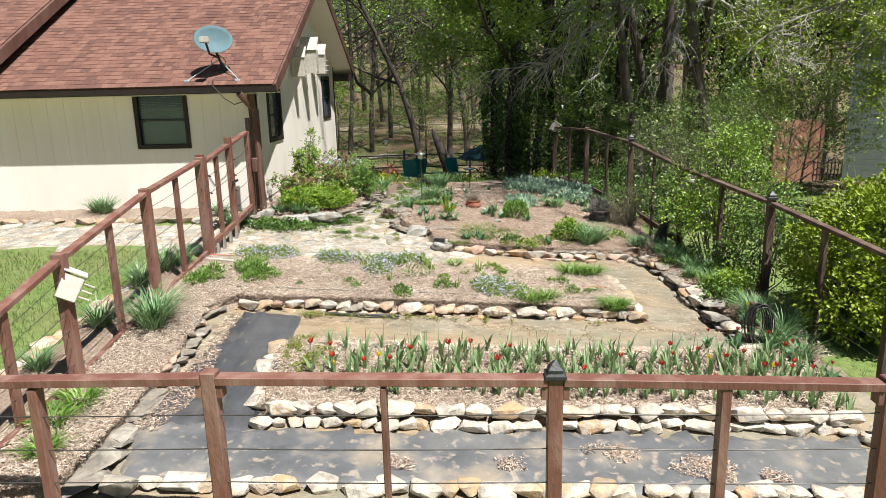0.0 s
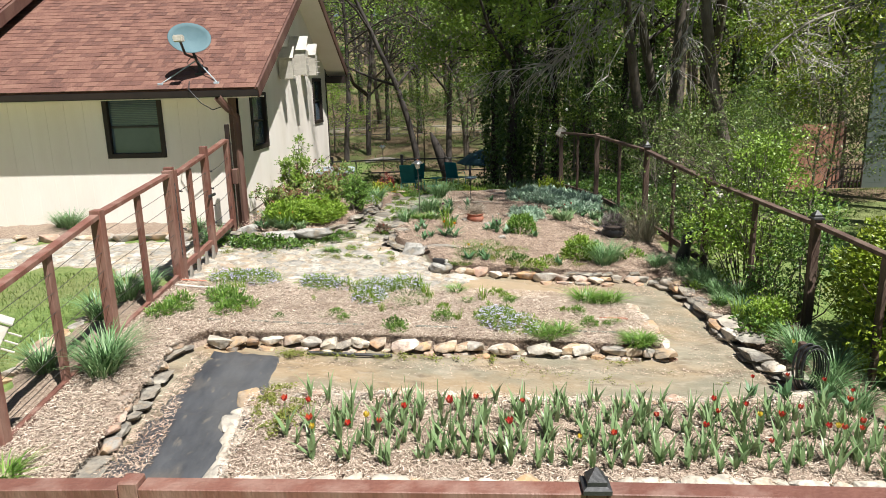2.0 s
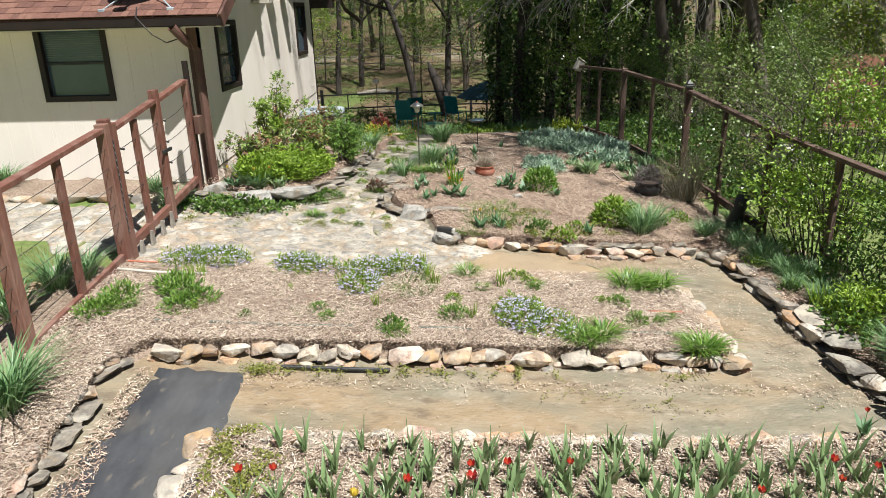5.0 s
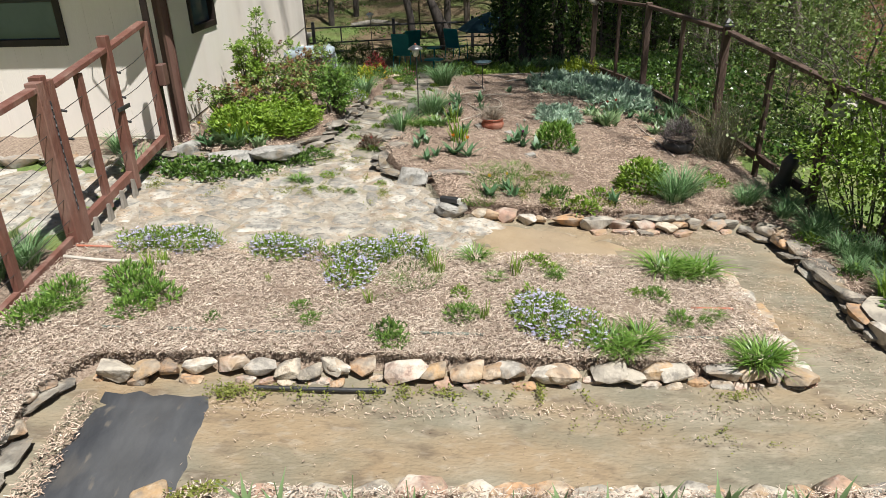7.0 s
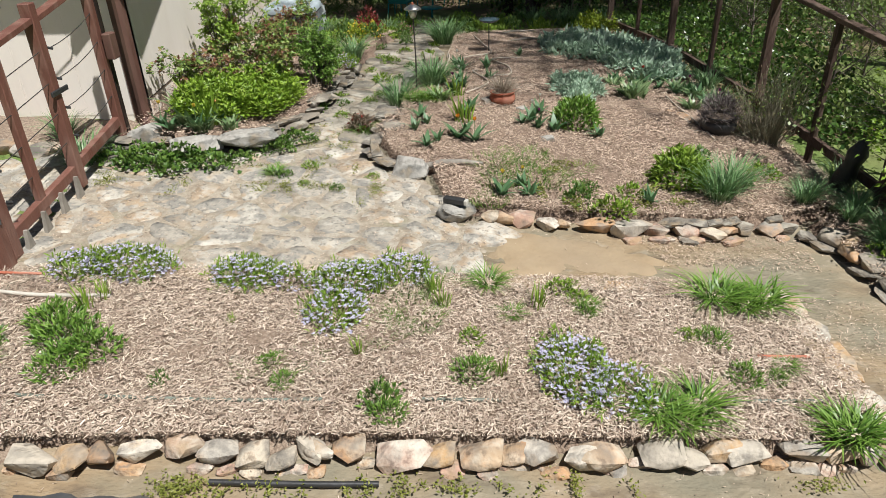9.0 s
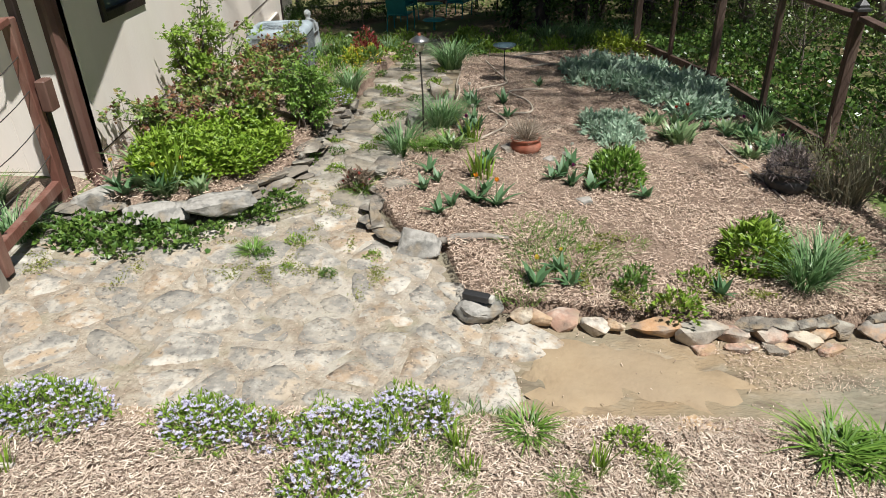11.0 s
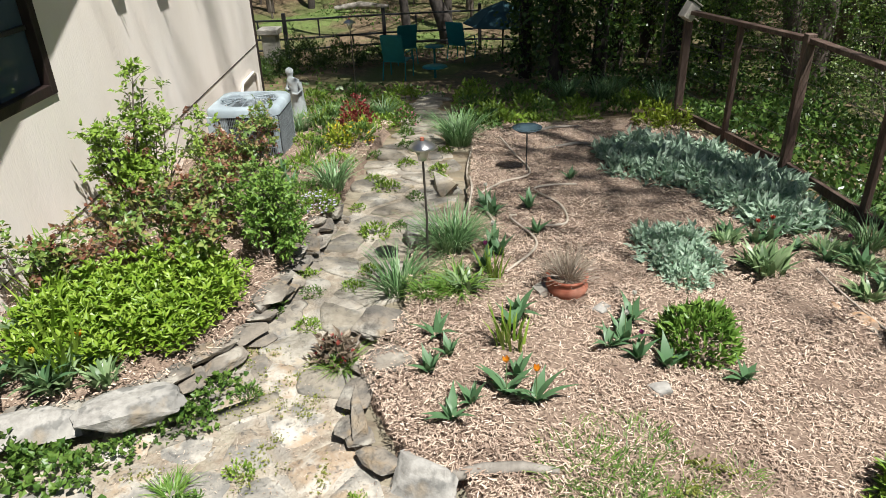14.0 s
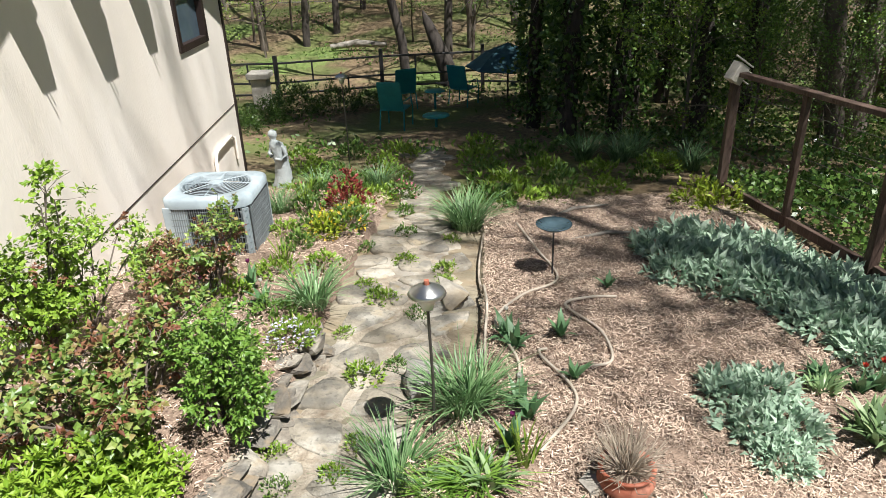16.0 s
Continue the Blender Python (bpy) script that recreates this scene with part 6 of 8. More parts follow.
LOW = [(-1.78, 12.35, 0.4), (-1.82, 12.75, 0.35), (-1.45, 13.1, 0.4), (-1.9, 13.0, 0.35), (-1.3, 13.9, 0.35), (-1.7, 14.3, 0.35), (-1.2, 14.6, 0.4), (-1.65, 15.1, 0.4), (-1.0, 15.2, 0.35), (-2.0, 11.7, 0.4), (-2.15, 12.0, 0.35), (-1.75, 15.9, 0.45), (-0.95, 16.1, 0.4), (-1.5, 12.0, 0.3), (0.51, 10.57, 0.7), (0.77, 10.37, 0.8), (0.6, 10.75, 0.5), (1.0, 10.7, 0.6), (-0.42, 8.62, 0.4), (-0.93, 8.07, 0.6), (0.3, 9.1, 0.4), (-2.18, 8.14, 0.3), (0.2, 9.2, 0.5), (0.95, 8.75, 0.35),
       (1.8, 11.5, 0.6), (2.3, 11.2, 0.7), (2.0, 11.0, 0.6), (-1.5, 14.85, 0.6), (-1.5, 13.75, 0.6), (-1.47, 17.1, 0.6), (-1.35, 15.6, 0.5), (-1.4, 16.3, 0.5), (-1.55, 12.85, 0.4), (-1.0, 15.4, 0.5), (-2.05, 12.5, 0.5),
       (-1.95, 14.05, 0.7), (-2.2, 14.3, 0.8), (-2.6, 14.6, 0.8), (-2.35, 15.0, 0.8), (-2.3, 15.6, 0.8), (-2.0, 15.2, 0.7), (-2.2, 16.1, 0.9), (-2.5, 16.0, 0.7), (-1.9, 16.5, 0.9), (-2.4, 16.7, 1.0), (-2.1, 17.2, 1.1), (-2.5, 17.6, 1.0),
       (-1.8, 17.8, 1.0), (-2.9, 18.0, 1.0), (-2.2, 18.4, 1.2), (-1.75, 19.0, 1.1), (-2.6, 19.2, 1.2), (-2.0, 19.8, 1.2), (-3.0, 19.6, 1.1), (-0.5, 16.9, 1.2), (-0.2, 17.3, 1.4), (-0.6, 17.6, 1.2), (0.2, 17.5, 1.1), (-0.3, 18.2, 1.4), (0.4, 18.3, 1.3),
       (0.9, 18.0, 1.1), (-0.5, 19.0, 1.4), (0.3, 19.2, 1.4), (1.0, 19.0, 1.2), (1.5, 18.6, 1.2), (-0.6, 20.1, 1.5), (0.2, 20.4, 1.5), (1.9, 19.5, 1.2), (-1.8, 20.8, 1.4), (-2.6, 20.9, 1.3), (-3.4, 20.6, 1.3), (0.9, 21.0, 1.5), (-0.5, 21.4, 1.5),
       (-1.9, 11.15, 0.35), (-1.6, 10.75, 0.3), (-1.9, 10.8, 0.25), (-2.1, 10.95, 0.35), (-1.3, 11.0, 0.3), (2.8, 9.9, 0.6), (2.9, 9.3, 0.5), (3.1, 8.8, 0.7)]
for i, (x, y, s) in enumerate(LOW):
    put("low_perennial", LOWM[i % 5], "l_mid", x, y, "small leafy green perennial", "perennial", s, group="small perennials")
LEAFY = [mound_mesh(570 + i, 330, 0.24, 0.20, 0.20, 0.085, 0.022, 0.8, 0.4) for i in range(2)]
for i, (x, y, s) in enumerate(((-2.82, 8.42, 0.72), (-2.64, 8.34, 0.66), (-2.95, 8.55, 0.7), (-2.77, 8.2, 0.6), (-3.32, 8.3, 0.65), (-3.36, 8.12, 0.55), (-0.88, 7.97, 0.42), (-0.41, 8.32, 0.5), (1.19, 8.38, 0.42), (-1.59, 8.33, 0.3), (-1.49, 8.17, 0.3), (1.09, 8.72, 0.42), (0.33, 8.95, 0.3), (1.38, 8.4, 0.28), (-3.42, 8.02, 0.6))):
    put("lily", LEAFY[i % 2], "l_green", x, y, "leafy clump of dark green lily shoots", "lily", s, group="lily clumps")
IVYC = [mound_mesh(560 + i, 260, 0.32, 0.18, 0.14, 0.05, 0.045, 0.5, 0.3) for i in range(3)]
for i, (x, y, s) in enumerate(((-3.45, 11.12, 1.0), (-3.1, 11.08, 1.1), (-2.85, 11.12, 0.9), (-2.6, 11.2, 0.6), (-3.7, 11.1, 0.8), (-2.3, 11.45, 0.7), (-2.2, 11.7, 0.7), (-3.3, 11.0, 0.8))):
    put("trailing_ground_cover", IVYC[i % 3], "l_mid", x, y, "trailing green ground cover at the foot of the ledge", "ground cover", s, group="ground cover clumps")

# creeping phlox in flower
def phlox(x, y, rx, ry, n, seed):
    t = thing("creeping_phlox", (x, y, bedz(x, y)), "low cushion of creeping phlox in pale lilac bloom", "phlox", "phlox cushions")
    part("foliage", mound_mesh(seed, int(n * 3.2), rx * 1.05, ry * 1.05, 0.13, 0.045, 0.012, 0.6, 0.3), "l_bright", t)
    r = np.random.default_rng(seed)
    d = unit(np.abs(r.normal(size=(n, 3))) * np.where(r.uniform(size=(n, 3)) < 0.5, -1, 1) * np.array([1, 1, 0]) + np.array([0, 0, 1]) * np.abs(r.normal(size=(n, 1))))
    C = d * np.array([rx, ry, 0.15]) * r.uniform(0.8, 1.08, (n, 1))
    V, F = [], []
    k = 5
    az = r.uniform(0, 6.28, n)
    pts = []
    for q in range(k):
        a = az + q * 2 * np.pi / k
        D = np.stack([np.cos(a), np.sin(a), 0.35 + 0 * a], 1) + r.normal(size=(n, 3)) * 0.12
        pts.append(leaves(C, D, 0.0155, 0.012, r, 0.1, 0.1))
    V, F = join(pts)
    tagged(part("bloom", np_mesh("bloom", V, F), "p_phlox", t, "pale lilac flowers"), kind="stuff")


for i, (x, y, rx, ry, n) in enumerate(((-2.8, 9.22, 0.34, 0.18, 330), (-3.1, 9.15, 0.2, 0.16, 120), (-1.96, 9.17, 0.24, 0.16, 230), (-1.64, 9.12, 0.14, 0.12, 60), (-1.25, 9.15, 0.26, 0.18, 220), (-1.30, 8.82, 0.20, 0.24, 200), (-0.92, 9.3, 0.24, 0.16, 170), (0.17, 8.38, 0.22, 0.28, 330), (0.42, 8.22, 0.20, 0.20, 110), (-2.0, 13.98, 0.16, 0.12, 70))):
    phlox(x, y, rx * 1.05, ry * 1.1, int(n * 1.35), 600 + i)

# flowers in the far bed
def flower_tuft(x, y, mat, label, s=1.0, n=60, h=0.2, leaf="l_mid"):
    t = thing("flowering_perennial", (x, y, bedz(x, y)), label, "flowers")
    sd = int(abs(x * 71 + y * 13) * 10)
    tagged(part("foliage", mound_mesh(sd, 200, 0.2 * s, 0.18 * s, h, 0.07, 0.03, 0.7, 0.3), leaf, t), kind="stuff")
    tagged(part("bloom", mound_mesh(sd + 1, n, 0.2 * s, 0.18 * s, h * 1.12, 0.035, 0.03, 0.8, 0.85), mat, t), kind="stuff")


flower_tuft(-1.95, 16.1, "p_yellow", "golden yellow wallflowers in bloom", 1.0, 70)
flower_tuft(-2.1, 15.9, "p_yellow", "golden yellow wallflowers in bloom", 0.8, 50, leaf="l_yellow")
flower_tuft(-2.05, 16.9, "l_red", "dark red leafy little shrub", 1.1, 260, 0.34, "l_red")
flower_tuft(-1.55, 17.9, "p_pink", "pink flowering perennial in leaf", 0.9, 40)
flower_tuft(-2.7, 17.9, "p_pink", "pink flowering perennial in leaf", 0.9, 40)
flower_tuft(1.74, 16.62, "l_yellow", "bright yellow-green hosta by the fence", 1.2, 90, 0.28, "l_yellow")
flower_tuft(1.55, 16.85, "l_yellow", "bright yellow-green hosta by the fence", 1.0, 60, 0.26, "l_yellow")
flower_tuft(1.9, 19.1, "l_yellow", "yellow-green hosta in the shade", 1.2, 40, 0.26, "l_bright")
flower_tuft(-1.55, 12.05, "l_red", "bronze-leaved tufted perennial by the path", 0.6, 30, 0.16, "l_dry")


# ---- shrubs ----
def shrub(name, x, y, label, blobs, leaf, n, ll, lw, seed, stems=9, extra=None, category="shrub", wood="bark", thick=1.0):
    """blobs: (dx, dy, dz, rx, ry, rz) masses of leaves round the stems."""
    t = thing(name, (x, y, bedz(x, y)), label, category)
    r = np.random.default_rng(seed)
    tubes, Cs, Ds = [], [], []
    for bx, by, bz, rx, ry, rz in blobs:
        for k in range(stems):
            e = np.array([bx, by, bz]) + r.normal(size=3) * np.array([rx, ry, rz]) * 0.55
            s0 = np.array([bx * 0.35 + r.normal() * 0.05, by * 0.35 + r.normal() * 0.05, -0.03])
            mid = (s0 + e) / 2 + r.normal(size=3) * 0.07
            tubes.append(tube([s0, mid, e], [0.011 * thick, 0.008 * thick, 0.004 * thick], 5))
        m = int(n * (rx * ry * rz) ** 0.6 / sum((q[3] * q[4] * q[5]) ** 0.6 for q in blobs))
        # leaves sit in sprays
        sp = max(4, m // 14)
        d = unit(r.normal(size=(sp, 3)))
        c = np.array([bx, by, bz]) + d * r.uniform(0.25, 1.05, (sp, 1)) ** 0.5 * np.array([rx, ry, rz])
        idx = r.integers(0, sp, m)
        C = c[idx] + r.normal(size=(m, 3)) * 0.055
        D = d[idx] + r.normal(size=(m, 3)) * 0.7 + np.array([0, 0, 0.35])
        Cs.append(C), Ds.append(D)
    C, D = np.concatenate(Cs), np.concatenate(Ds)
    ok = C[:, 2] > 0.01
    part("branchwork", np_mesh("branchwork", *join(tubes)), wood, t)
    part("foliage", np_mesh("foliage", *leaves(C[ok], D[ok], ll, lw, r)), leaf, t)
    if extra:
        mat, frac, lab = extra
        pick = ok & (r.uniform(size=len(C)) < frac)
        part("young_leaves", np_mesh("young_leaves", *leaves(C[pick] + np.array([0, 0, 0.03]), D[pick] + np.array([0, 0, 0.3]), ll * 0.8, lw * 0.8, r)), mat, t, lab)
    return t


def compound(C, D, length, width, r):
    """Compound leaves: two pairs of leaflets and one at the tip of each axis."""
    n = len(C)
    D = unit(D)
    S = unit(np.cross(D, r.normal(size=(n, 3)) * 0.5 + np.array([0, 0, 1.0])))
    rach = (length * 1.5 * r.uniform(0.8, 1.2, n))[:, None]
    out = [leaves(C + D * rach, D, length, width, r, 0.15, 0.25)]
    for f in (0.45, 0.85):
        for k in (-1, 1):
            out.append(leaves(C + D * rach * f, D * 0.55 + S * k, length * 0.9, width * 0.9, r, 0.15, 0.25))
    return out


def cane_shrub(name, x, y, label, blobs, leaf, seed, canes=7, twigs=9, per=6, ll=0.042, lw=0.032, young=None, share=0.3):
    """A shrub of arching canes that branch into leafy twigs; young: material of whole twigs of young growth."""
    t = thing(name, (x, y, bedz(x, y)), label, "shrub")
    r = np.random.default_rng(seed)
    wood, old, new_ = [], ([], []), ([], [])
    for bx, by, bz, rx, ry, rz in blobs:
        for k in range(canes):
            e = np.array([bx, by, bz]) + unit(r.normal(size=3)) * np.array([rx, ry, rz]) * r.uniform(0.5, 1.0)
            s0 = np.array([bx * 0.45 + r.normal() * 0.05, by * 0.45 + r.normal() * 0.05, -0.03])
            mid = s0 * 0.45 + e * 0.55 + np.array([0, 0, 0.10]) + r.normal(size=3) * 0.05
            cane = np.array([s0 * (1 - f) ** 2 + 2 * mid * f * (1 - f) + e * f * f for f in np.linspace(0, 1, 7)])
            wood.append(tube(cane, np.linspace(0.009, 0.0035, 7), 5))
            for q in range(twigs):
                b = cane[int(r.integers(3, 7))]
                d = unit(unit(b - np.array([bx, by, bz])) * 0.7 + r.normal(size=3) * 0.6 + np.array([0, 0, 0.45]))
                L = r.uniform(0.06, 0.20)
                tip = b + d * L
                if tip[2] < 0.03:
                    continue
                wood.append(tube([b, b + d * L * 0.5 + r.normal(size=3) * 0.01, tip], [0.0028, 0.002, 0.0012], 3))
                P = b + d * L * r.uniform(0.25, 1.0, (per, 1))
                A = d * 0.6 + r.normal(size=(per, 3)) * 0.8 + np.array([0, 0, 0.2])
                (new_ if young and r.uniform() < share else old)[0].append(P)
                (new_ if young and len(new_[0]) and new_[0][-1] is P else old)[1].append(A)
    part("branchwork", np_mesh("branchwork", *join(wood)), "bark", t)
    part("foliage", np_mesh("foliage", *join(compound(np.concatenate(old[0]), np.concatenate(old[1]), ll, lw, r))), leaf, t)
    if new_[0]:
        part("young_leaves", np_mesh("young_leaves", *join(compound(np.concatenate(new_[0]), np.concatenate(new_[1]), ll * 0.85, lw * 0.85, r))), young, t, "reddish young leaves")
    return t


cane_shrub("rose_bush", -2.70, 12.98, "rose bush with green and reddish young leaves by the wall", [(-0.25, 0.15, 0.40, 0.36, 0.40, 0.26), (0.25, 0.0, 0.36, 0.30, 0.34, 0.26), (-0.62, -0.25, 0.34, 0.26, 0.34, 0.18), (0.0, -0.35, 0.36, 0.40, 0.20, 0.14), (0.1, 0.55, 0.46, 0.32, 0.28, 0.24), (-0.75, -0.75, 0.36, 0.16, 0.2, 0.10)], "l_rose", 701, canes=6, twigs=7, per=4, young="l_bronze", share=0.36, ll=0.05, lw=0.038)
cane_shrub("rose_bush", -3.36, 13.62, "climbing rose with fresh green leaves against the wall", [(-0.04, 0.05, 0.60, 0.20, 0.28, 0.20), (-0.02, -0.22, 0.66, 0.14, 0.2, 0.16), (0.10, 0.12, 0.98, 0.08, 0.10, 0.17), (0.24, 0.42, 0.62, 0.24, 0.2, 0.10), (0.05, 0.0, 0.34, 0.24, 0.3, 0.16)], "l_bright", 702, canes=5, twigs=7, per=5, ll=0.044, lw=0.03, young="l_bronze", share=0.06)
cane_shrub("leafy_shrub", -2.12, 13.05, "glossy green shrub beside the path", [(0, 0, 0.26, 0.20, 0.24, 0.22), (-0.1, 0.3, 0.32, 0.22, 0.22, 0.22), (0.02, 0.1, 0.45, 0.15, 0.2, 0.14)], "l_green", 703, canes=8, twigs=9, per=5, ll=0.04, lw=0.024)
cane_shrub("rose_bush", -2.80, 14.45, "rose bush with long arching shoots by the air conditioner", [(0.0, -0.1, 0.30, 0.28, 0.30, 0.18), (0.18, 0.25, 0.50, 0.16, 0.12, 0.08), (-0.25, 0.0, 0.36, 0.2, 0.2, 0.10)], "l_rose", 704, canes=7, twigs=7, per=5, young="l_bronze", share=0.3)


def carpet(name, x, y, label, poly, h, leaf, n, ll, lw, seed, category="perennial"):
    r = np.random.default_rng(seed)
    per = 16
    P = scatter(poly, n // per, r)
    e = np.array(outline(poly, 0.1))
    d = np.min(np.linalg.norm(P[:, None] - e[None, :, :2], axis=2), axis=1)
    top = h * np.clip(d / 0.18, 0.45, 1) ** 0.5 * (1 + 0.16 * np.sin(P[:, 0] * 9) * np.cos(P[:, 1] * 8)) * r.uniform(0.65, 1.2, len(P))
    lean = r.normal(size=(len(P), 2)) * 0.05
    n = len(P) * per
    lev = np.tile(np.repeat(np.linspace(0.35, 1.0, per // 4), 4), len(P))
    az = np.tile(np.arange(per) * np.pi / 2 + np.repeat(np.arange(per // 4), 4) * 0.8, len(P)) + r.normal(size=n) * 0.3
    Q, T, W = np.repeat(P, per, 0), np.repeat(top, per), np.repeat(lean, per, 0)
    C = np.column_stack([Q + W * lev[:, None] - np.array([x, y]), height_np(Q[:, 0], Q[:, 1]) + 0.12 + T * lev - bedz(x, y)])
    D = np.column_stack([np.cos(az), np.sin(az), 0.25 + 0.8 * lev ** 3 + r.normal(size=n) * 0.15])
    t = thing(name, (x, y, bedz(x, y)), label, category)
    seeds = C[r.integers(0, n, 16), :2]
    near = np.argmin(np.linalg.norm(C[:, None, :2] - seeds[None], axis=2), axis=1)
    for k in range(16):
        if (near == k).sum() > 3:
            part("leaf_clump", np_mesh("leaf_clump", *leaves(C[near == k], D[near == k], ll, lw, r)), leaf, t)
    return t


carpet("green_perennial_bed", -2.9, 12.1, "dense mass of bright green pointed leaves above the ledge", [(-3.3, 11.68), (-2.75, 11.7), (-2.42, 11.9), (-2.22, 12.3), (-2.24, 12.7), (-2.6, 12.75), (-3.1, 12.5), (-3.4, 12.05)], 0.29, "l_carpet", 9000, 0.062, 0.023, 710)
shrub("twiggy_shrub", 2.62, 12.0, "grey-green twiggy shrub with sparse leaves by the fence", [(0, 0, 0.42, 0.32, 0.30, 0.34), (-0.15, 0.22, 0.36, 0.26, 0.26, 0.3), (0.1, -0.1, 0.6, 0.22, 0.22, 0.22)], "l_rose", 900, 0.03, 0.012, 711, stems=110, wood="twig_olive", thick=0.36)
shrub("yellow_green_bush", 4.78, 7.95, "large rounded yellow-green privet bush beyond the fence", [(0.0, 0, 1.05, 0.95, 0.9, 0.85), (-0.55, -0.25, 0.6, 0.6, 0.6, 0.55), (0.3, -0.6, 0.7, 0.8, 0.6, 0.6), (0.5, 0.3, 1.45, 0.7, 0.7, 0.55), (1.2, -0.2, 1.2, 0.9, 0.9, 0.7), (-0.72, 0.15, 0.95, 0.42, 0.45, 0.45)], "l_yellow", 33000, 0.066, 0.038, 712, stems=8)
shrub("small_tree", 3.62, 10.15, "slender small tree with fresh green leaves growing through the fence", [(0, 0, 1.0, 0.42, 0.45, 0.5), (0.1, 0.1, 1.55, 0.42, 0.45, 0.4), (-0.2, -0.2, 0.55, 0.36, 0.4, 0.36), (0.35, 0.3, 1.85, 0.4, 0.4, 0.28), (-0.3, 0.4, 1.25, 0.4, 0.45, 0.36), (0.45, -0.4, 1.15, 0.36, 0.36, 0.35), (-0.55, 0.1, 0.85, 0.34, 0.4, 0.34), (-0.4, -0.35, 0.95, 0.36, 0.34, 0.40), (0.2, -0.2, 0.75, 0.42, 0.4, 0.34), (0.0, 0.2, 1.9, 0.36, 0.36, 0.30)], "l_bright", 5800, 0.055, 0.032, 713, stems=5, category="tree")
shrub("small_tree", 3.75, 9.1, "thin leafy sapling beside the fence", [(0, 0, 0.7, 0.38, 0.38, 0.5), (0.2, 0.1, 1.15, 0.3, 0.3, 0.3), (-0.2, 0.2, 0.4, 0.3, 0.3, 0.25)], "l_mid", 2300, 0.055, 0.03, 714, stems=10, category="tree")

shrub("leafy_perennial", 3.2, 8.62, "rounded clump of fresh green leaves in the fence bed", [(0, 0, 0.16, 0.24, 0.24, 0.15), (0.12, 0.1, 0.2, 0.16, 0.16, 0.13)], "l_carpet", 1800, 0.05, 0.02, 716, stems=10, category="perennial")


# ---- pots, hoses and small things ----
def pot(x, y, mat, s, label, twig, n, ball=False):
    t = thing("plant_pot", (x, y, bedz(x, y) - 0.01), label, "plant pot")
    V, F = lathe([(0.001, 0), (0.10, 0), (0.135, 0.03), (0.15, 0.07), (0.14, 0.105), (0.125, 0.125), (0.145, 0.14), (0.148, 0.155), (0.13, 0.155), (0.115, 0.12), (0.001, 0.115)], 26)
    part("pot", np_mesh("pot", V * s, F, True), mat, t)
    part("soil", np_mesh("soil", *lathe([(0.122 * s, 0.132 * s), (0.06 * s, 0.14 * s), (0.001, 0.142 * s)], 18)), "mulch", t)
    if ball:
        part("dry_plant", mound_mesh(905, n, 0.20, 0.20, 0.26, 0.075, 0.006, 0.5, 0.25, lumps=0.06), twig, t, "dense ball of dry twigs", at=Matrix.Translation((0, 0, 0.12 * s)))
        return
    r = np.random.default_rng(int(x * 100) + 900)
    d = unit(np.column_stack([r.normal(size=(n, 2)), r.uniform(0.35, 1.8, n)]))
    tw = []
    for k in range(n):
        e = d[k] * r.uniform(0.12, 0.2) * s * 1.25
        b0 = np.array([d[k][0] * 0.05, d[k][1] * 0.05, 0.13]) * s
        tw.append(tube([b0, b0 + e * 0.55 + r.normal(size=3) * 0.012, b0 + e + r.normal(size=3) * 0.015], [0.003, 0.0022, 0.001], 4))
    part("dry_plant", np_mesh("dry_plant", *join(tw)), twig, t, "dry twiggy plant")


pot(-0.04, 12.76, "terracotta", 0.98, "terracotta pot with a dry twiggy plant on the mulch", "l_straw", 240)
pot(2.19, 12.2, "metal_dark", 1.25, "dark glazed pot with a dense twiggy plant", "twig_grey", 1500, True)


def hose(pts, r_, label, mat="hose", z=0.026, cat="hose"):
    P = np.array(pts, float)
    t = np.linspace(0, len(P) - 1, (len(P) - 1) * 8 + 1)
    i = np.clip(t.astype(int), 0, len(P) - 2)
    f = (t - i)[:, None]
    pad = np.concatenate([2 * P[:1] - P[1:2], P, 2 * P[-1:] - P[-2:-1]])
    p0, p1, p2, p3 = pad[i], pad[i + 1], pad[i + 2], pad[i + 3]
    Q = 0.5 * ((2 * p1) + (-p0 + p2) * f + (2 * p0 - 5 * p1 + 4 * p2 - p3) * f ** 2 + (-p0 + 3 * p1 - 3 * p2 + p3) * f ** 3)
    Z = np.array([bedz(x, y) + z + r_ for x, y in Q])
    tagged(part("garden_hose", np_mesh("garden_hose", *tube(np.column_stack([Q, Z]), r_, 7), True), mat), label, cat)


hose([(-0.72, 13.6), (-0.70, 14.1), (-0.67, 14.62), (-0.71, 15.3), (-0.64, 16.2)], 0.0105, "faded tan garden hose across the mulch")
hose([(-0.55, 13.4), (-0.50, 13.8), (-0.62, 14.3), (-0.40, 14.7), (-0.09, 15.0), (-0.2, 15.6), (-0.32, 16.2)], 0.0105, "faded tan garden hose across the mulch")
hose([(-0.45, 12.95), (-0.18, 13.43), (-0.35, 13.88), (-0.3, 13.95)], 0.0105, "faded tan garden hose across the mulch")
hose([(-0.1, 13.75), (0.11, 13.84), (0.1, 14.2), (-0.09, 14.55), (0.1, 14.68), (0.32, 14.7)], 0.0105, "faded tan garden hose across the mulch")
hose([(1.9, 13.2), (1.95, 12.7), (2.02, 12.3), (2.08, 11.9)], 0.008, "thin pale pipe beside the dark pot")
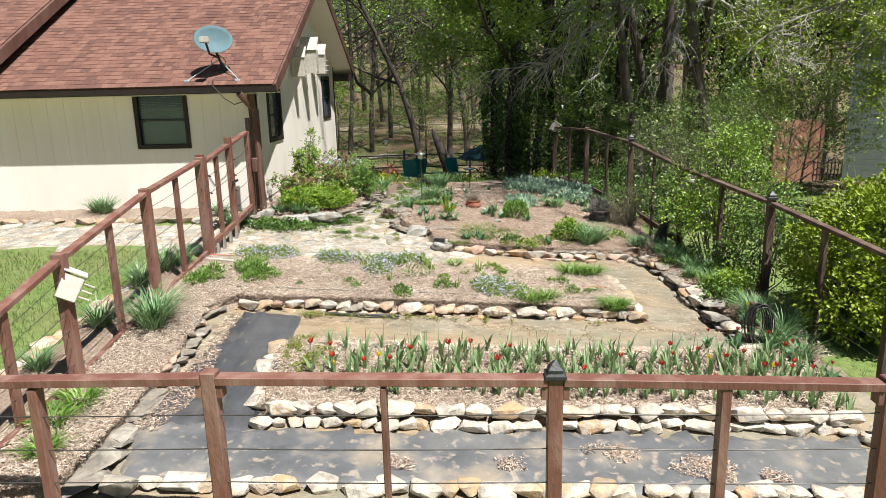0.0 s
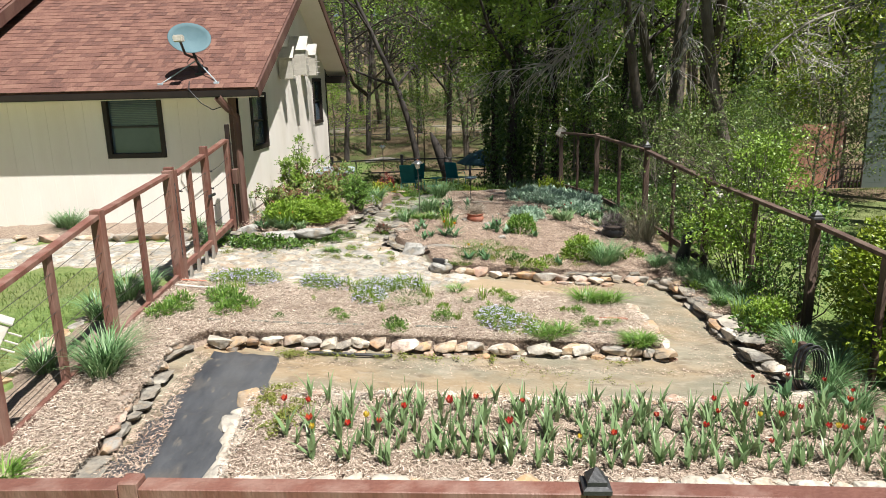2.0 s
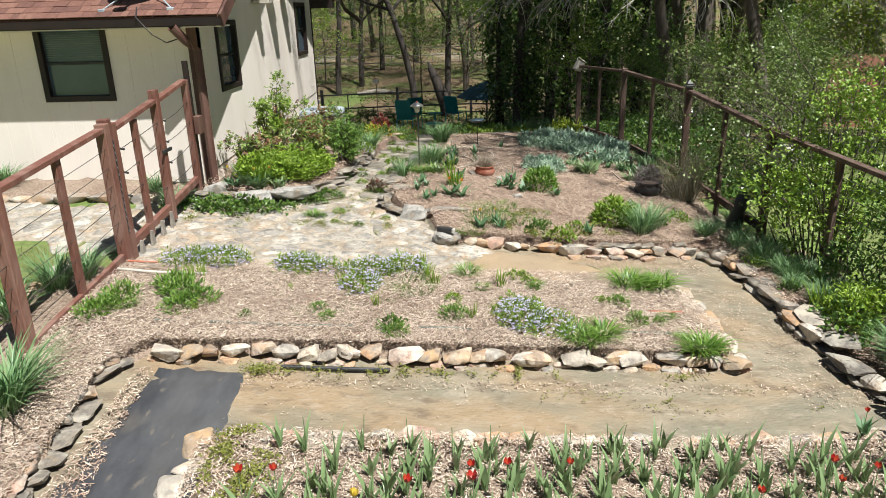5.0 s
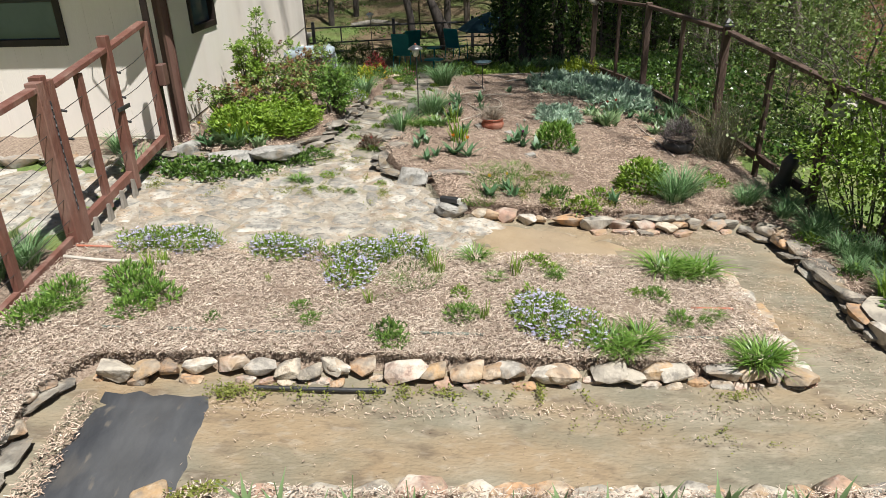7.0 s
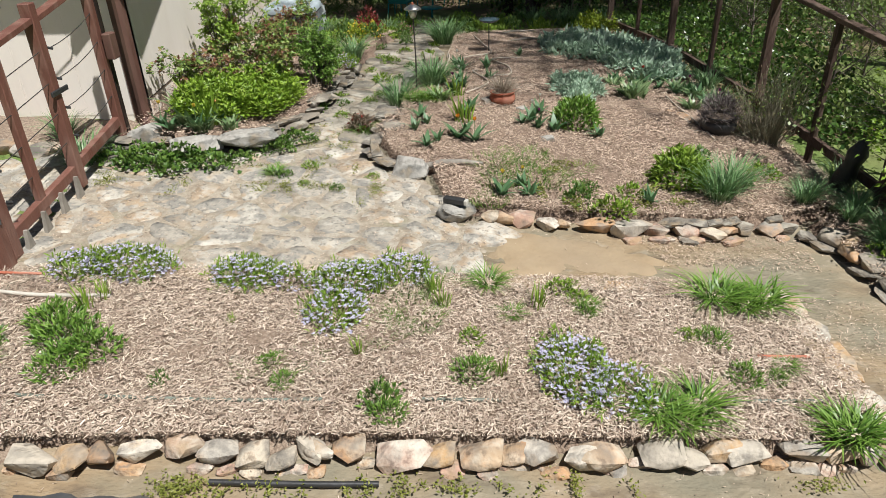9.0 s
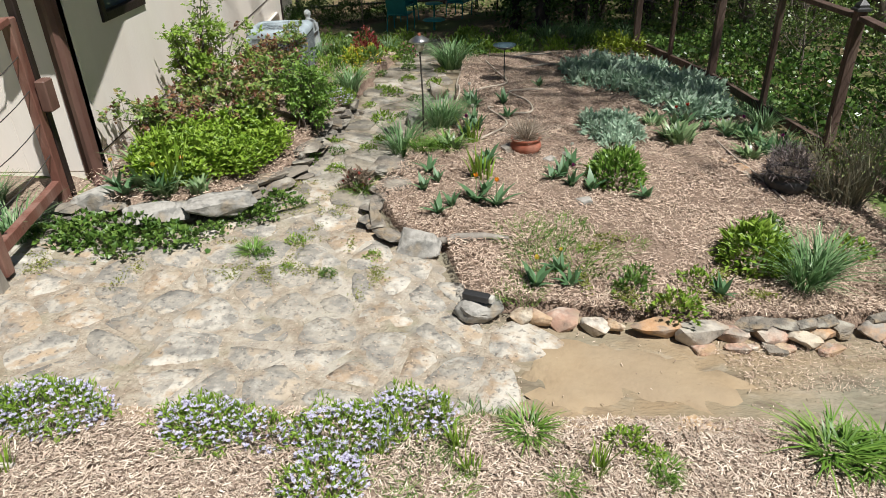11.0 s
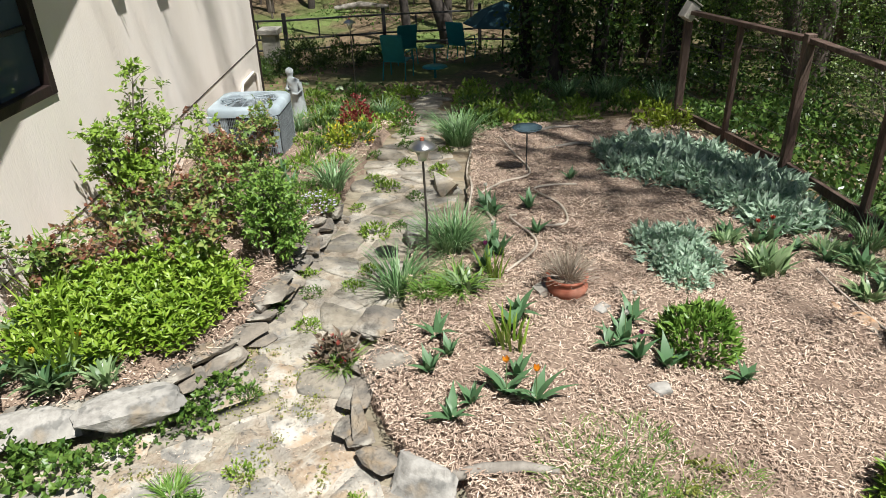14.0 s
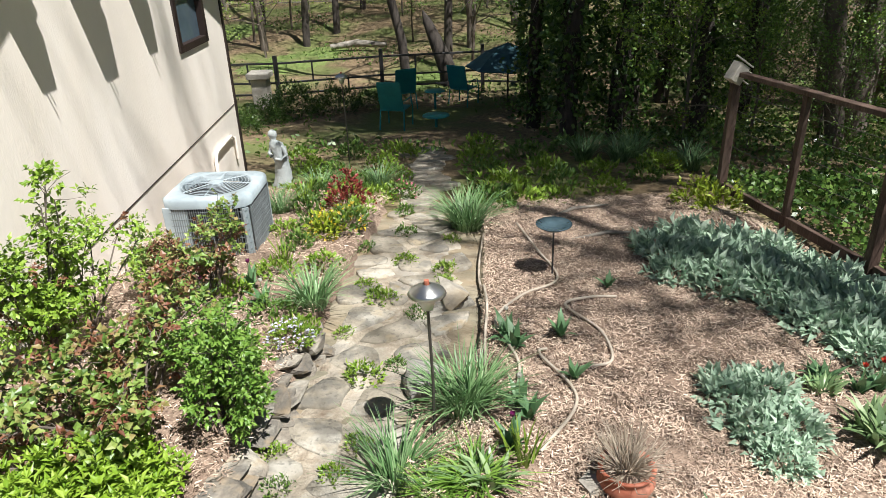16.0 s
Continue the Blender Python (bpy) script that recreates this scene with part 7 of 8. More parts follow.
for pts in ([(-2.45, 8.0), (-1.75, 8.02), (-1.25, 8.06)], [(-2.9, 7.98), (-2.75, 7.98)], [(-0.7, 8.1), (-0.25, 8.12)], [(1.0, 8.2), (1.3, 8.22), (1.6, 8.24)]):
    hose(pts, 0.011, "grey-green drip pipe half buried in mulch", "drip", 0.0, "irrigation pipe")
hose([(-3.6, 8.85), (-3.2, 8.82), (-2.75, 8.85)], 0.014, "pale plastic pipe across the mulch", "pale_board", 0.02, "pipe")
hose([(1.33, 8.58), (1.65, 8.6)], 0.011, "red plastic pipe on the mulch", "terracotta", 0.01, "pipe")
hose([(-3.6, 9.05), (-3.3, 9.06)], 0.010, "red plastic pipe on the mulch", "terracotta", 0.02, "pipe")
hose([(-1.75, 7.58), (-1.2, 7.60), (-0.9, 7.62)], 0.016, "dark pipe lying on the earth path", "metal_dark", 0.0, "pipe")
# coil of dark hose on a stand by the fence
coil = thing("hose_reel", (3.0, 7.35, bedz(3.0, 7.35)), "coil of black hose hung on a stand by the fence", "hose reel")
part("stand", box_bm(-0.03, 0.03, -0.03, 0.03, -0.05, 0.52, 0.004), "old_wood", coil)
for k in range(9):
    th = np.linspace(0, 2 * np.pi, 24)
    part("hose_loop", np_mesh("hose_loop", *tube(np.stack([(0.10 + 0.01 * (k % 3)) * np.cos(th) + 0.008 * k, -0.05 - 0.012 * k + 0 * th, 0.30 + (0.21 + 0.01 * (k % 4)) * np.sin(th)], 1), 0.008, 5), True), "metal_dark", coil)
# lamp block on the white rock
lamp = thing("solar_lamp", (-0.53, 10.36, g(-0.53, 10.36) + 0.135), "small black solar lamp lying on the white rock", "lamp")
part("housing", box_bm(-0.11, 0.07, -0.03, 0.03, 0, 0.05, 0.006), "metal_dark", lamp, at=pose(0, 0, 0, 0, 0, -22))
part("lens", box_bm(0.072, 0.10, -0.026, 0.026, 0.004, 0.046, 0.005), "p_white", lamp, at=pose(0, 0, 0, 0, 0, -22))
# dark garden figure by the fence, plain shape
V, F = lathe([(0.001, 0), (0.09, 0), (0.10, 0.1), (0.07, 0.25), (0.09, 0.36), (0.05, 0.46), (0.001, 0.5)], 14)
tagged(part("garden_ornament", np_mesh("garden_ornament", V, F, True), "metal_dark", at=pose(2.95, 11.05, bedz(2.95, 11.05), 8, 10, 0)), "dark weathered ornament standing in the fence bed", "ornament")
# bird bath of tinted glass on a thin stem
bb = thing("bird_bath", (-0.12, 15.1, bedz(-0.12, 15.1)), "small blue glass bird bath on a thin stake", "bird bath")
part("stake", np_mesh("stake", *tube([(0, 0, -0.05), (0, 0, 0.42)], 0.008, 6)), "metal_dark", bb)
part("bowl", np_mesh("bowl", *lathe([(0.001, 0.42), (0.09, 0.43), (0.14, 0.46), (0.145, 0.47), (0.09, 0.445), (0.001, 0.435)], 18), True), "glass_blue", bb)


# ---- trees ----
def grow(r, p, d, length, rad, level, tubes, tips, droop=0.0, kids=(5, 4, 3), spread=0.8, first=0.35, limb=1.0):
    n = 6 if level == 0 else 4
    P = [np.array(p, float)]
    d = unit(np.array(d, float))
    for i in range(n):
        d = unit(d + r.normal(size=3) * (0.06 if level == 0 else 0.16) - np.array([0, 0, droop * (0.3 + 0.3 * level)]) * (i / n))
        P.append(P[-1] + d * length / n)
    R = np.linspace(rad, rad * (0.45 if level == 0 else 0.3), n + 1)
    tubes.append(tube(P, R, 8 if level == 0 else 5 if level == 1 else 3))
    if level >= len(kids):
        tips.append((P[-1], d))
        return
    for k in range(kids[level]):
        f = r.uniform(first if level == 0 else 0.25, 1.0)
        i = min(n - 1, int(f * n))
        q = P[i] + (P[i + 1] - P[i]) * (f * n - i)
        az = r.uniform(0, 2 * np.pi)
        side = np.array([math.cos(az), math.sin(az), r.uniform(-0.1, 0.5)])
        grow(r, q, d * (1 - spread * 0.6) + side * spread, length * r.uniform(0.42, 0.68) * (limb if level == 0 else 1.0), R[i] * 0.55, level + 1, tubes, tips, droop, kids, spread)
    tips.append((P[-1], d))


def tree_meshes(seed, h, rad, leaf_n, leaf_l, lean=(0, 0), droop=0.0, kids=(6, 4, 3), ivy=0, spread=0.8, cluster=0.45, above=0.0, within=99.0, below=99.0, first=0.35, limb=1.0):
    r = np.random.default_rng(seed)
    tubes, tips = [], []
    grow(r, (0, 0, -0.3), (lean[0], lean[1], 1), h * 0.8, rad, 0, tubes, tips, droop, kids, spread, first, limb)
    trunk = np_mesh("trunk", *join(tubes), True)
    crown = ivym = None
    if leaf_n:
        T = np.array([t[0] for t in tips])
        D0 = np.array([t[1] for t in tips])
        axis = np.array([lean[0], lean[1]]) * T[:, 2:3]
        high = (T[:, 2] > above) & (T[:, 2] < below) & (np.linalg.norm(T[:, :2] - axis, axis=1) < within)
        T, D0 = T[high], D0[high]
        sub = np.concatenate([T + r.normal(size=T.shape) * cluster * 1.3 for _ in range(2)])
        D0 = np.concatenate([D0, D0])
        size = r.uniform(0.1, 0.42, len(sub)) * cluster / 0.3
        i = r.choice(len(sub), leaf_n, p=size ** 2 / (size ** 2).sum())
        C = sub[i] + r.normal(size=(leaf_n, 3)) * size[i][:, None] * np.array([0.7, 0.7, 0.4])
        D = D0[i] * 0.3 + r.normal(size=(leaf_n, 3)) + np.array([0, 0, 0.1])
        crown = np_mesh("crown", *far_leaves(C, D, leaf_l, leaf_l * 0.6, r))
    if ivy:
        clumps = 90
        cz, ca = r.uniform(0.08, 1, clumps) * h * 0.42, r.uniform(0, 2 * np.pi, clumps)
        cs, co = r.uniform(0.10, 0.30, clumps), np.abs(r.normal(size=clumps)) * 0.14
        k = r.integers(0, clumps, ivy)
        z = np.clip(cz[k] + r.normal(size=ivy) * cs[k] * 1.3, 0, h * 0.5)
        a = ca[k] + r.normal(size=ivy) * 0.7
        rr = rad * (1.1 - z / (h * 0.8) * 0.5) + np.abs(co[k] + r.normal(size=ivy) * cs[k] * 0.45)
        ax = np.array([lean[0], lean[1]])
        C = np.stack([rr * np.cos(a) + ax[0] * z, rr * np.sin(a) + ax[1] * z, z], 1)
        D = np.stack([np.cos(a), np.sin(a), r.normal(size=ivy) * 0.8 - 0.2], 1) + r.normal(size=(ivy, 3)) * 0.5
        ivym = np_mesh("ivy", *far_leaves(C, D, 0.11, 0.085, r))
    return trunk, crown, ivym


def far_leaves(C, D, l, w, r):
    """One folded-flat quad a leaf, for leaves seen from afar."""
    n = len(C)
    D = unit(D)
    S = unit(np.cross(D, r.normal(size=(n, 3))))
    L = (l * r.uniform(0.6, 1.3, n))[:, None]
    W = (w * r.uniform(0.7, 1.3, n))[:, None] / 2
    V = np.stack([C, C + D * L * 0.5 + S * W, C + D * L, C + D * L * 0.5 - S * W], 1).reshape(-1, 3)
    return V, np.arange(4 * n).reshape(n, 4)


def plant_tree(x, y, meshes, label, bark, leaf, s=1.0, rz=0, group="trees of the wood", rows=None):
    t = thing("tree", pose(x, y, g(x, y), 0, 0, rz) @ Matrix.Diagonal((s, s, s, 1)), label, "tree", group)
    trunk, crown, ivym = meshes
    part("trunk", trunk, bark, t)
    if crown:
        part("crown", crown, leaf, t)
    if ivym:
        part("ivy", ivym, "l_ivy", t, "dark ivy round the trunk")
    return t


T_IVY = [tree_meshes(800 + i, 11, 0.17, 4600, 0.11, (0.03 * (i - 1), 0.01), 0.1, (7, 4, 3), 2300, 0.9, 0.36, above=3.0, below=7.5) for i in range(3)]
T_LEAF = [tree_meshes(810 + i, 11, 0.15, 4200, 0.13, (0.05 * (i - 1), 0.0), 0.05, (8, 5, 3), 0, 0.85, 0.30) for i in range(3)]
# bare below; leaves added only near the top, to shade the wood floor
T_BARE = [tree_meshes(820 + i, 12, 0.15, 3200, 0.15, (0.06 * (i - 1), 0.02), 0.10, (8, 6, 4), 0, 1.0, 0.75, above=7.6) for i in range(3)]
T_UNDER = [tree_meshes(830 + i, 5.5, 0.06, 3600, 0.10, (0.08 * (i - 1), 0), 0.05, (9, 5, 3), 0, 0.9, 0.24) for i in range(3)]
for m_ in T_LEAF[0][1], T_UNDER[0][1], T_IVY[0][1], T_IVY[2][1], T_IVY[1][1]:
    m_.materials.append(M["l_bright"])
for m_ in T_LEAF[1][1], T_UNDER[1][1], T_UNDER[2][1]:
    m_.materials.append(M["l_mid"])


def spray(r, pts, rad, twigs, tl, droop, leaf_n=0, leaf_l=0.07):
    """One arching limb with drooping side twigs along its outer part; leaves at their ends."""
    P = np.array(pts, float)
    t = np.linspace(0, len(P) - 1, 14)
    i = np.minimum(t.astype(int), len(P) - 2)
    f = (t - i)[:, None]
    f = f * f * (3 - 2 * f) * 0.5 + f * 0.5
    C = P[i] * (1 - f) + P[i + 1] * f + r.normal(size=(14, 3)) * 0.05
    tubes = [tube(C, np.linspace(rad, rad * 0.25, 14), 6)]
    way = unit(C[-1] - C[0])
    ends = []

    def shoot(q, d, l, rd, depth):
        pts2 = [q]
        for k in range(5):
            d = unit(d + r.normal(size=3) * 0.14 + np.array([0, 0, -droop * (0.3 + k * 0.25)]))
            pts2.append(pts2[-1] + d * l / 5)
        tubes.append(tube(pts2, np.linspace(rd, rd * 0.35, 6), 3))
        ends.extend(pts2[2:])
        if depth:
            for k in range(4):
                j = int(r.integers(1, 5))
                shoot(pts2[j], unit(d + r.normal(size=3) * 0.55), l * r.uniform(0.35, 0.7), rd * 0.6, depth - 1)

    for k in range(twigs):
        j = int(r.integers(4, 14))
        shoot(C[j], unit(way * 0.9 + r.normal(size=3) * np.array([0.55, 0.55, 0.35])), tl * r.uniform(0.5, 1.1), rad * 0.35, 1)
    leaf = None
    if leaf_n:
        E = np.array(ends)
        k = r.integers(0, len(E), leaf_n)
        L = E[k] + r.normal(size=(leaf_n, 3)) * 0.10
        leaf = far_leaves(L, r.normal(size=(leaf_n, 3)) + np.array([0, 0, 0.3]), leaf_l, leaf_l * 0.55, r)
    return join(tubes), leaf


def sprayed_tree(x, y, label, trunk_pts, trunk_r, limbs, bark, leaf, seed, stem=""):
    r = np.random.default_rng(seed)
    t = thing("tree", (x, y, g(x, y)), label, "tree", "trees of the wood")
    part("trunk", np_mesh("trunk", *tube(trunk_pts, trunk_r, 9), True), stem or bark, t)
    L = []
    for pts, rad, tw, tl, dr, n in limbs:
        wood, lf = spray(r, pts, rad, tw, tl, dr, n)
        part("limb", np_mesh("limb", *wood, True), bark, t)
        if lf is not None:
            L.append(lf)
    if L:
        part("crown", np_mesh("crown", *join(L)), leaf, t)


# pale tree whose bare limbs droop over the back of the garden
z0 = g(5.7, 21.6)
sprayed_tree(5.7, 21.6, "tall pale-barked tree with long drooping bare branches",
             [(0, 0, -0.3), (0.02, 0, 2), (0.1, 0, 5), (0.2, 0.1, 9), (0.3, 0.1, 13)], [0.24, 0.21, 0.18, 0.13, 0.05],
             [([(0.1, 0, 5.5), (-0.9, -1.2, 5.3 - z0), (-2.3, -1.9, 4.2 - z0), (-3.7, -2.0, 3.3 - z0)], 0.06, 26, 1.6, 0.20, 0),
              ([(0.1, 0, 6.2), (-1.2, -1.5, 5.9 - z0), (-2.6, -2.2, 4.9 - z0), (-3.3, -2.4, 3.6 - z0)], 0.05, 26, 1.7, 0.26, 0),
              ([(-0.9, -1.2, 5.3 - z0), (-2.4, -1.8, 3.8 - z0), (-3.9, -1.9, 3.2 - z0), (-5.4, -1.6, 3.15 - z0)], 0.032, 16, 1.2, 0.05, 0),
              ([(0.1, 0, 5.8), (0.2, -1.6, 5.4 - z0), (-0.4, -2.6, 4.2 - z0), (-0.9, -3.0, 3.0 - z0)], 0.045, 20, 1.3, 0.24, 0),
              ([(0.1, 0, 6.0), (-1.2, -2.4, 5.2 - z0), (-2.3, -4.0, 3.9 - z0), (-3.0, -4.7, 2.75 - z0)], 0.035, 9, 1.0, 0.22, 60),
              ([(0.1, 0, 5.0), (0.9, -1.4, 5.0 - z0), (1.7, -1.7, 3.9 - z0), (2.9, -1.9, 3.2 - z0)], 0.06, 18, 1.3, 0.10, 220),
              ([(0.2, 0, 6.5), (1.3, -1.0, 5.6 - z0), (2.0, -1.3, 4.6 - z0), (2.6, -1.4, 3.6 - z0)], 0.05, 18, 1.3, 0.14, 260)],
             "branch_pale", "l_bright", 61, "bark")
# yellow-green tree by the neighbour's lawn
z1 = g(10.8, 15.6)
sprayed_tree(10.8, 15.6, "spreading tree with yellow-green spring leaves over the lawn",
             [(0, 0, -0.3), (0.0, 0, 2), (0.05, 0, 5), (0.2, 0.1, 9)], [0.2, 0.17, 0.13, 0.06],
             [([(0, 0, 4.6), (-1.5, -0.3, 4.9 - z1), (-3.2, -0.6, 4.3 - z1), (-4.8, -0.6, 3.6 - z1)], 0.05, 20, 1.2, 0.10, 2400),
              ([(0, 0, 4.0), (-1.3, 0.2, 4.2 - z1), (-2.6, 0.1, 3.3 - z1), (-4.0, 0.0, 2.5 - z1)], 0.045, 20, 1.0, 0.08, 2400),
              ([(0, 0, 3.6), (-0.9, -0.5, 3.7 - z1), (-2.0, -0.8, 3.1 - z1), (-2.8, -1.0, 2.5 - z1)], 0.04, 18, 0.9, 0.08, 2200),
              ([(0, 0, 5.0), (-1.0, -0.6, 4.9 - z1), (-2.2, -1.0, 4.4 - z1), (-3.2, -1.3, 3.7 - z1)], 0.045, 18, 1.2, 0.10, 2200),
              ([(0, 0, 4.8), (-1.6, 1.4, 5.2 - z1), (-3.0, 2.2, 4.7 - z1), (-4.4, 2.6, 3.9 - z1)], 0.045, 20, 1.3, 0.10, 2200)],
             "bark_pale", "l_yellow", 62)
# tall trees added so their unseen high crowns shade the back of the garden
for x, y, lean, seed, wid in ((8.3, 11.9, (-0.17, 0.0), 842, 9.0), (8.9, 13.0, (-0.25, -0.02), 843, 2.2), (9.6, 14.6, (-0.20, 0.0), 844, 2.3), (10.2, 13.6, (-0.12, -0.06), 845, 2.3), (10.6, 16.4, (-0.09, -0.04), 846, 2.3), (11.0, 7.4, (-0.03, 0.0), 853, 2.3), (5.9, 23.0, (-0.13, -0.24), 849, 2.3), (7.3, 24.2, (-0.12, -0.2), 852, 2.3), (6.6, 18.8, (-0.19, 0.03), 854, 2.6), (5.0, 20.6, (-0.15, 0.0), 855, 2.6)):
    low = seed == 842
    sh = tree_meshes(seed, 22 if low else 23, 0.10 if low else 0.15, 1300 if low else 3000, 0.17, lean, 0.0, (8, 4, 3) if low else (14, 6, 3), 0, 0.45, 0.35, 12.0 if low else 14.5, wid, first=0.75 if low else 0.66, limb=0.24 if low else 0.3)
    plant_tree(x, y, sh, "tall slender tree added to shade the garden with its unseen crown", "bark", "l_mid", 1.0, 0)
# bare tree out of view, added to throw branch streaks on the house wall
bare = tree_meshes(848, 25, 0.17, 0, 0.1, (-0.29, 0.0), 0.0, (13, 5, 3), 0, 0.36, first=0.7, limb=0.5)
plant_tree(11.2, 7.6, bare, "unseen tall bare tree added for branch shadows on the house wall", "bark", "l_mid")
WOOD = [(0.65, 24.0, "i", 0, 0.9), (1.1, 22.4, "i", 1, 1.0), (1.95, 22.6, "i", 2, 0.9), (3.4, 22.4, "i", 0, 0.95), (2.7, 24.5, "i", 1, 1.05), (4.6, 23.6, "i", 2, 1.0), (1.6, 26.5, "i", 0, 1.0), (3.9, 26.5, "i", 1, 1.1), (7.8, 25.0, "i", 1, 1.1), (6.4, 27.5, "i", 0, 1.2), (9.5, 26.5, "i", 2, 1.2),
        (-1.2, 33.0, "d", 0, 1.0), (-0.4, 36.0, "l", 1, 1.0), (-6.8, 38.0, "d", 1, 1.0), (-5.9, 40.0, "d", 2, 1.0), (-5.25, 44.0, "b", 0, 1.0), (-8.2, 37.0, "l", 2, 1.0), (-9.5, 42.0, "d", 0, 1.1), (-3.4, 46.0, "b", 2, 1.1), (-6.5, 50.0, "l", 1, 1.1), (1.5, 40.0, "l", 0, 1.1), (3.5, 37.0, "b", 0, 1.1), (0.0, 50.0, "l", 2, 1.2), (5.5, 42.0, "l", 1, 1.1),
        (8.0, 36.0, "l", 2, 1.1), (10.5, 33.0, "b", 1, 1.1), (12.5, 30.0, "l", 0, 1.0), (7.2, 31.0, "b", 2, 1.1), (11.5, 38.0, "l", 1, 1.2), (15.0, 36.0, "l", 0, 1.2), (18.0, 32.0, "l", 2, 1.2), (-12.5, 46.0, "d", 2, 1.2), (-2.0, 54.0, "l", 0, 1.3), (-8.5, 55.0, "b", 0, 1.3), (4.0, 52.0, "b", 1, 1.3), (9.0, 48.0, "l", 0, 1.3),
        (13.0, 45.0, "l", 2, 1.3), (-14.0, 56.0, "l", 1, 1.3), (16.5, 42.0, "b", 0, 1.3), (20.0, 40.0, "l", 1, 1.3), (-4.0, 62.0, "l", 2, 1.4), (2.0, 60.0, "l", 1, 1.4), (8.0, 58.0, "l", 0, 1.4), (14.0, 55.0, "b", 2, 1.4), (-10.0, 64.0, "l", 0, 1.4), (-18, 50, "l", 0, 1.3),
        (5.0, 68.0, "l", 2, 1.5), (12.0, 68.0, "l", 1, 1.5), (-2.0, 72.0, "b", 2, 1.5),
        (8.0, 23.0, "i", 1, 0.9), (9.0, 24.5, "i", 0, 1.0), (11.0, 27.5, "b", 0, 1.0), (14.5, 29.5, "l", 1, 1.0)]
for x, y, k, v, s in WOOD:
    rz = (x * 77 + y * 31) % 360
    if k == "i":
        plant_tree(x, y, T_IVY[v], "tree trunk wrapped in dark ivy at the wood's edge", "bark_dark", "l_mid", s, rz)
    elif k == "l":
        plant_tree(x, y, T_LEAF[v], "woodland tree in fresh spring leaf", "bark", "l_mid", s, rz)
    elif k == "d":
        plant_tree(x, y, T_BARE[v], "dark-barked woodland tree with bare branches", "bark_dark", "l_bright", s, rz)
    else:
        plant_tree(x, y, T_BARE[v], "woodland tree with bare grey branches", "bark_pale", "l_bright", s, rz)
# leaning tree behind the back fence
lean_t = tree_meshes(851, 11, 0.15, 700, 0.09, (-0.13, 0.02), 0.14, (8, 8, 6), 0, 0.85, 0.4, first=0.45)
plant_tree(-2.4, 31.0, lean_t, "dark leaning tree with a tangle of bare branches", "bark_dark", "l_bright")
UNDER = [(10.2, 24.0, 0.6), (9.3, 23.4, 0.5), (11.6, 25.6, 0.7), (12.8, 27.6, 0.9), (10.9, 23.6, 0.45), (9.8, 25.5, 0.7), (-7.9, 36.0, 0.8), (-2.6, 37.5, 0.7), (-0.4, 33.5, 0.9), (-9.0, 38.5, 1.0), (4.4, 19.6, 0.40), (5.4, 19.0, 0.40), (6.2, 20.2, 0.45), (7.0, 19.2, 0.42), (3.6, 20.6, 0.42), (7.6, 20.8, 0.5), (4.9, 21.0, 0.5), (8.2, 21.8, 0.55), (2.9, 21.5, 0.5), (3.9, 24.8, 0.8), (-8.0, 41.0, 0.9), (-3.3, 42.0, 0.7), (2.2, 33.0, 0.8), (4.5, 33.0, 0.9), (6.5, 35.0, 0.9), (0.5, 44.0, 0.9), (-6.0, 53.0, 1.0), (-1.0, 58.0, 1.1), (3.2, 46.0, 1.0), (8.5, 40.0, 1.0), (10.5, 29.0, 0.9), (14.5, 32.0, 1.0), (-11, 50, 1.1), (17, 28, 1.0)]
for i, (x, y, s) in enumerate(UNDER):
    t = plant_tree(x, y, T_UNDER[i % 3], "leafy understorey sapling at the wood's edge", "bark", "l_mid", s, (i * 67) % 360, "understorey saplings")
# young open trees along the fence
T_YOUNG = [tree_meshes(860 + i, 2.9, 0.028, 3200, 0.05, (0.02, 0.0), -0.03, (12, 5, 3), 0, 0.75, 0.07, first=0.12) for i in range(2)]
for x, y, v, s, rz in ((3.85, 11.5, 0, 0.92, 0), (4.5, 12.7, 1, 0.72, 70), (4.1, 13.9, 0, 0.62, 140), (4.9, 14.6, 1, 0.6, 10), (3.7, 15.6, 0, 0.55, 230), (6.5, 14.8, 1, 0.95, 40), (7.5, 16.3, 0, 1.0, 100)):
    plant_tree(x, y, T_YOUNG[v], "young open tree with small pale-green spring leaves by the fence", "bark", "l_young", s, rz, "young trees by the fence")


def far_wood():
    r = np.random.default_rng(31)
    n = 26000
    x = r.uniform(-60, 70, n)
    y = r.uniform(70, 130, n)
    z = height_np(x, y) + r.uniform(0, 1, n) ** 0.7 * 13
    gap = np.sin(x * 0.5 + y * 0.3) + np.sin(x * 0.23 - z * 0.6) > -0.9
    C = np.stack([x, y, z], 1)[gap]
    V, F = far_leaves(C, r.normal(size=(len(C), 3)), 1.0, 0.7, r)
    tagged(part("far_wood", np_mesh("far_wood", V, F), "l_mid"), "distant wooded hillside in spring leaf", "wood", kind="stuff")
    tr = []
    for i in range(260):
        a, b2 = r.uniform(-50, 60), r.uniform(60, 120)
        z0 = g(a, b2)
        tr.append(tube([(a, b2, z0 - 0.3), (a + r.normal() * 0.4, b2, z0 + 7), (a + r.normal(), b2, z0 + 14)], [0.2, 0.15, 0.06], 5))
    tagged(part("far_trunks", np_mesh("far_trunks", *join(tr)), "bark"), "trunks of the distant wood", "wood", kind="stuff")


far_wood()


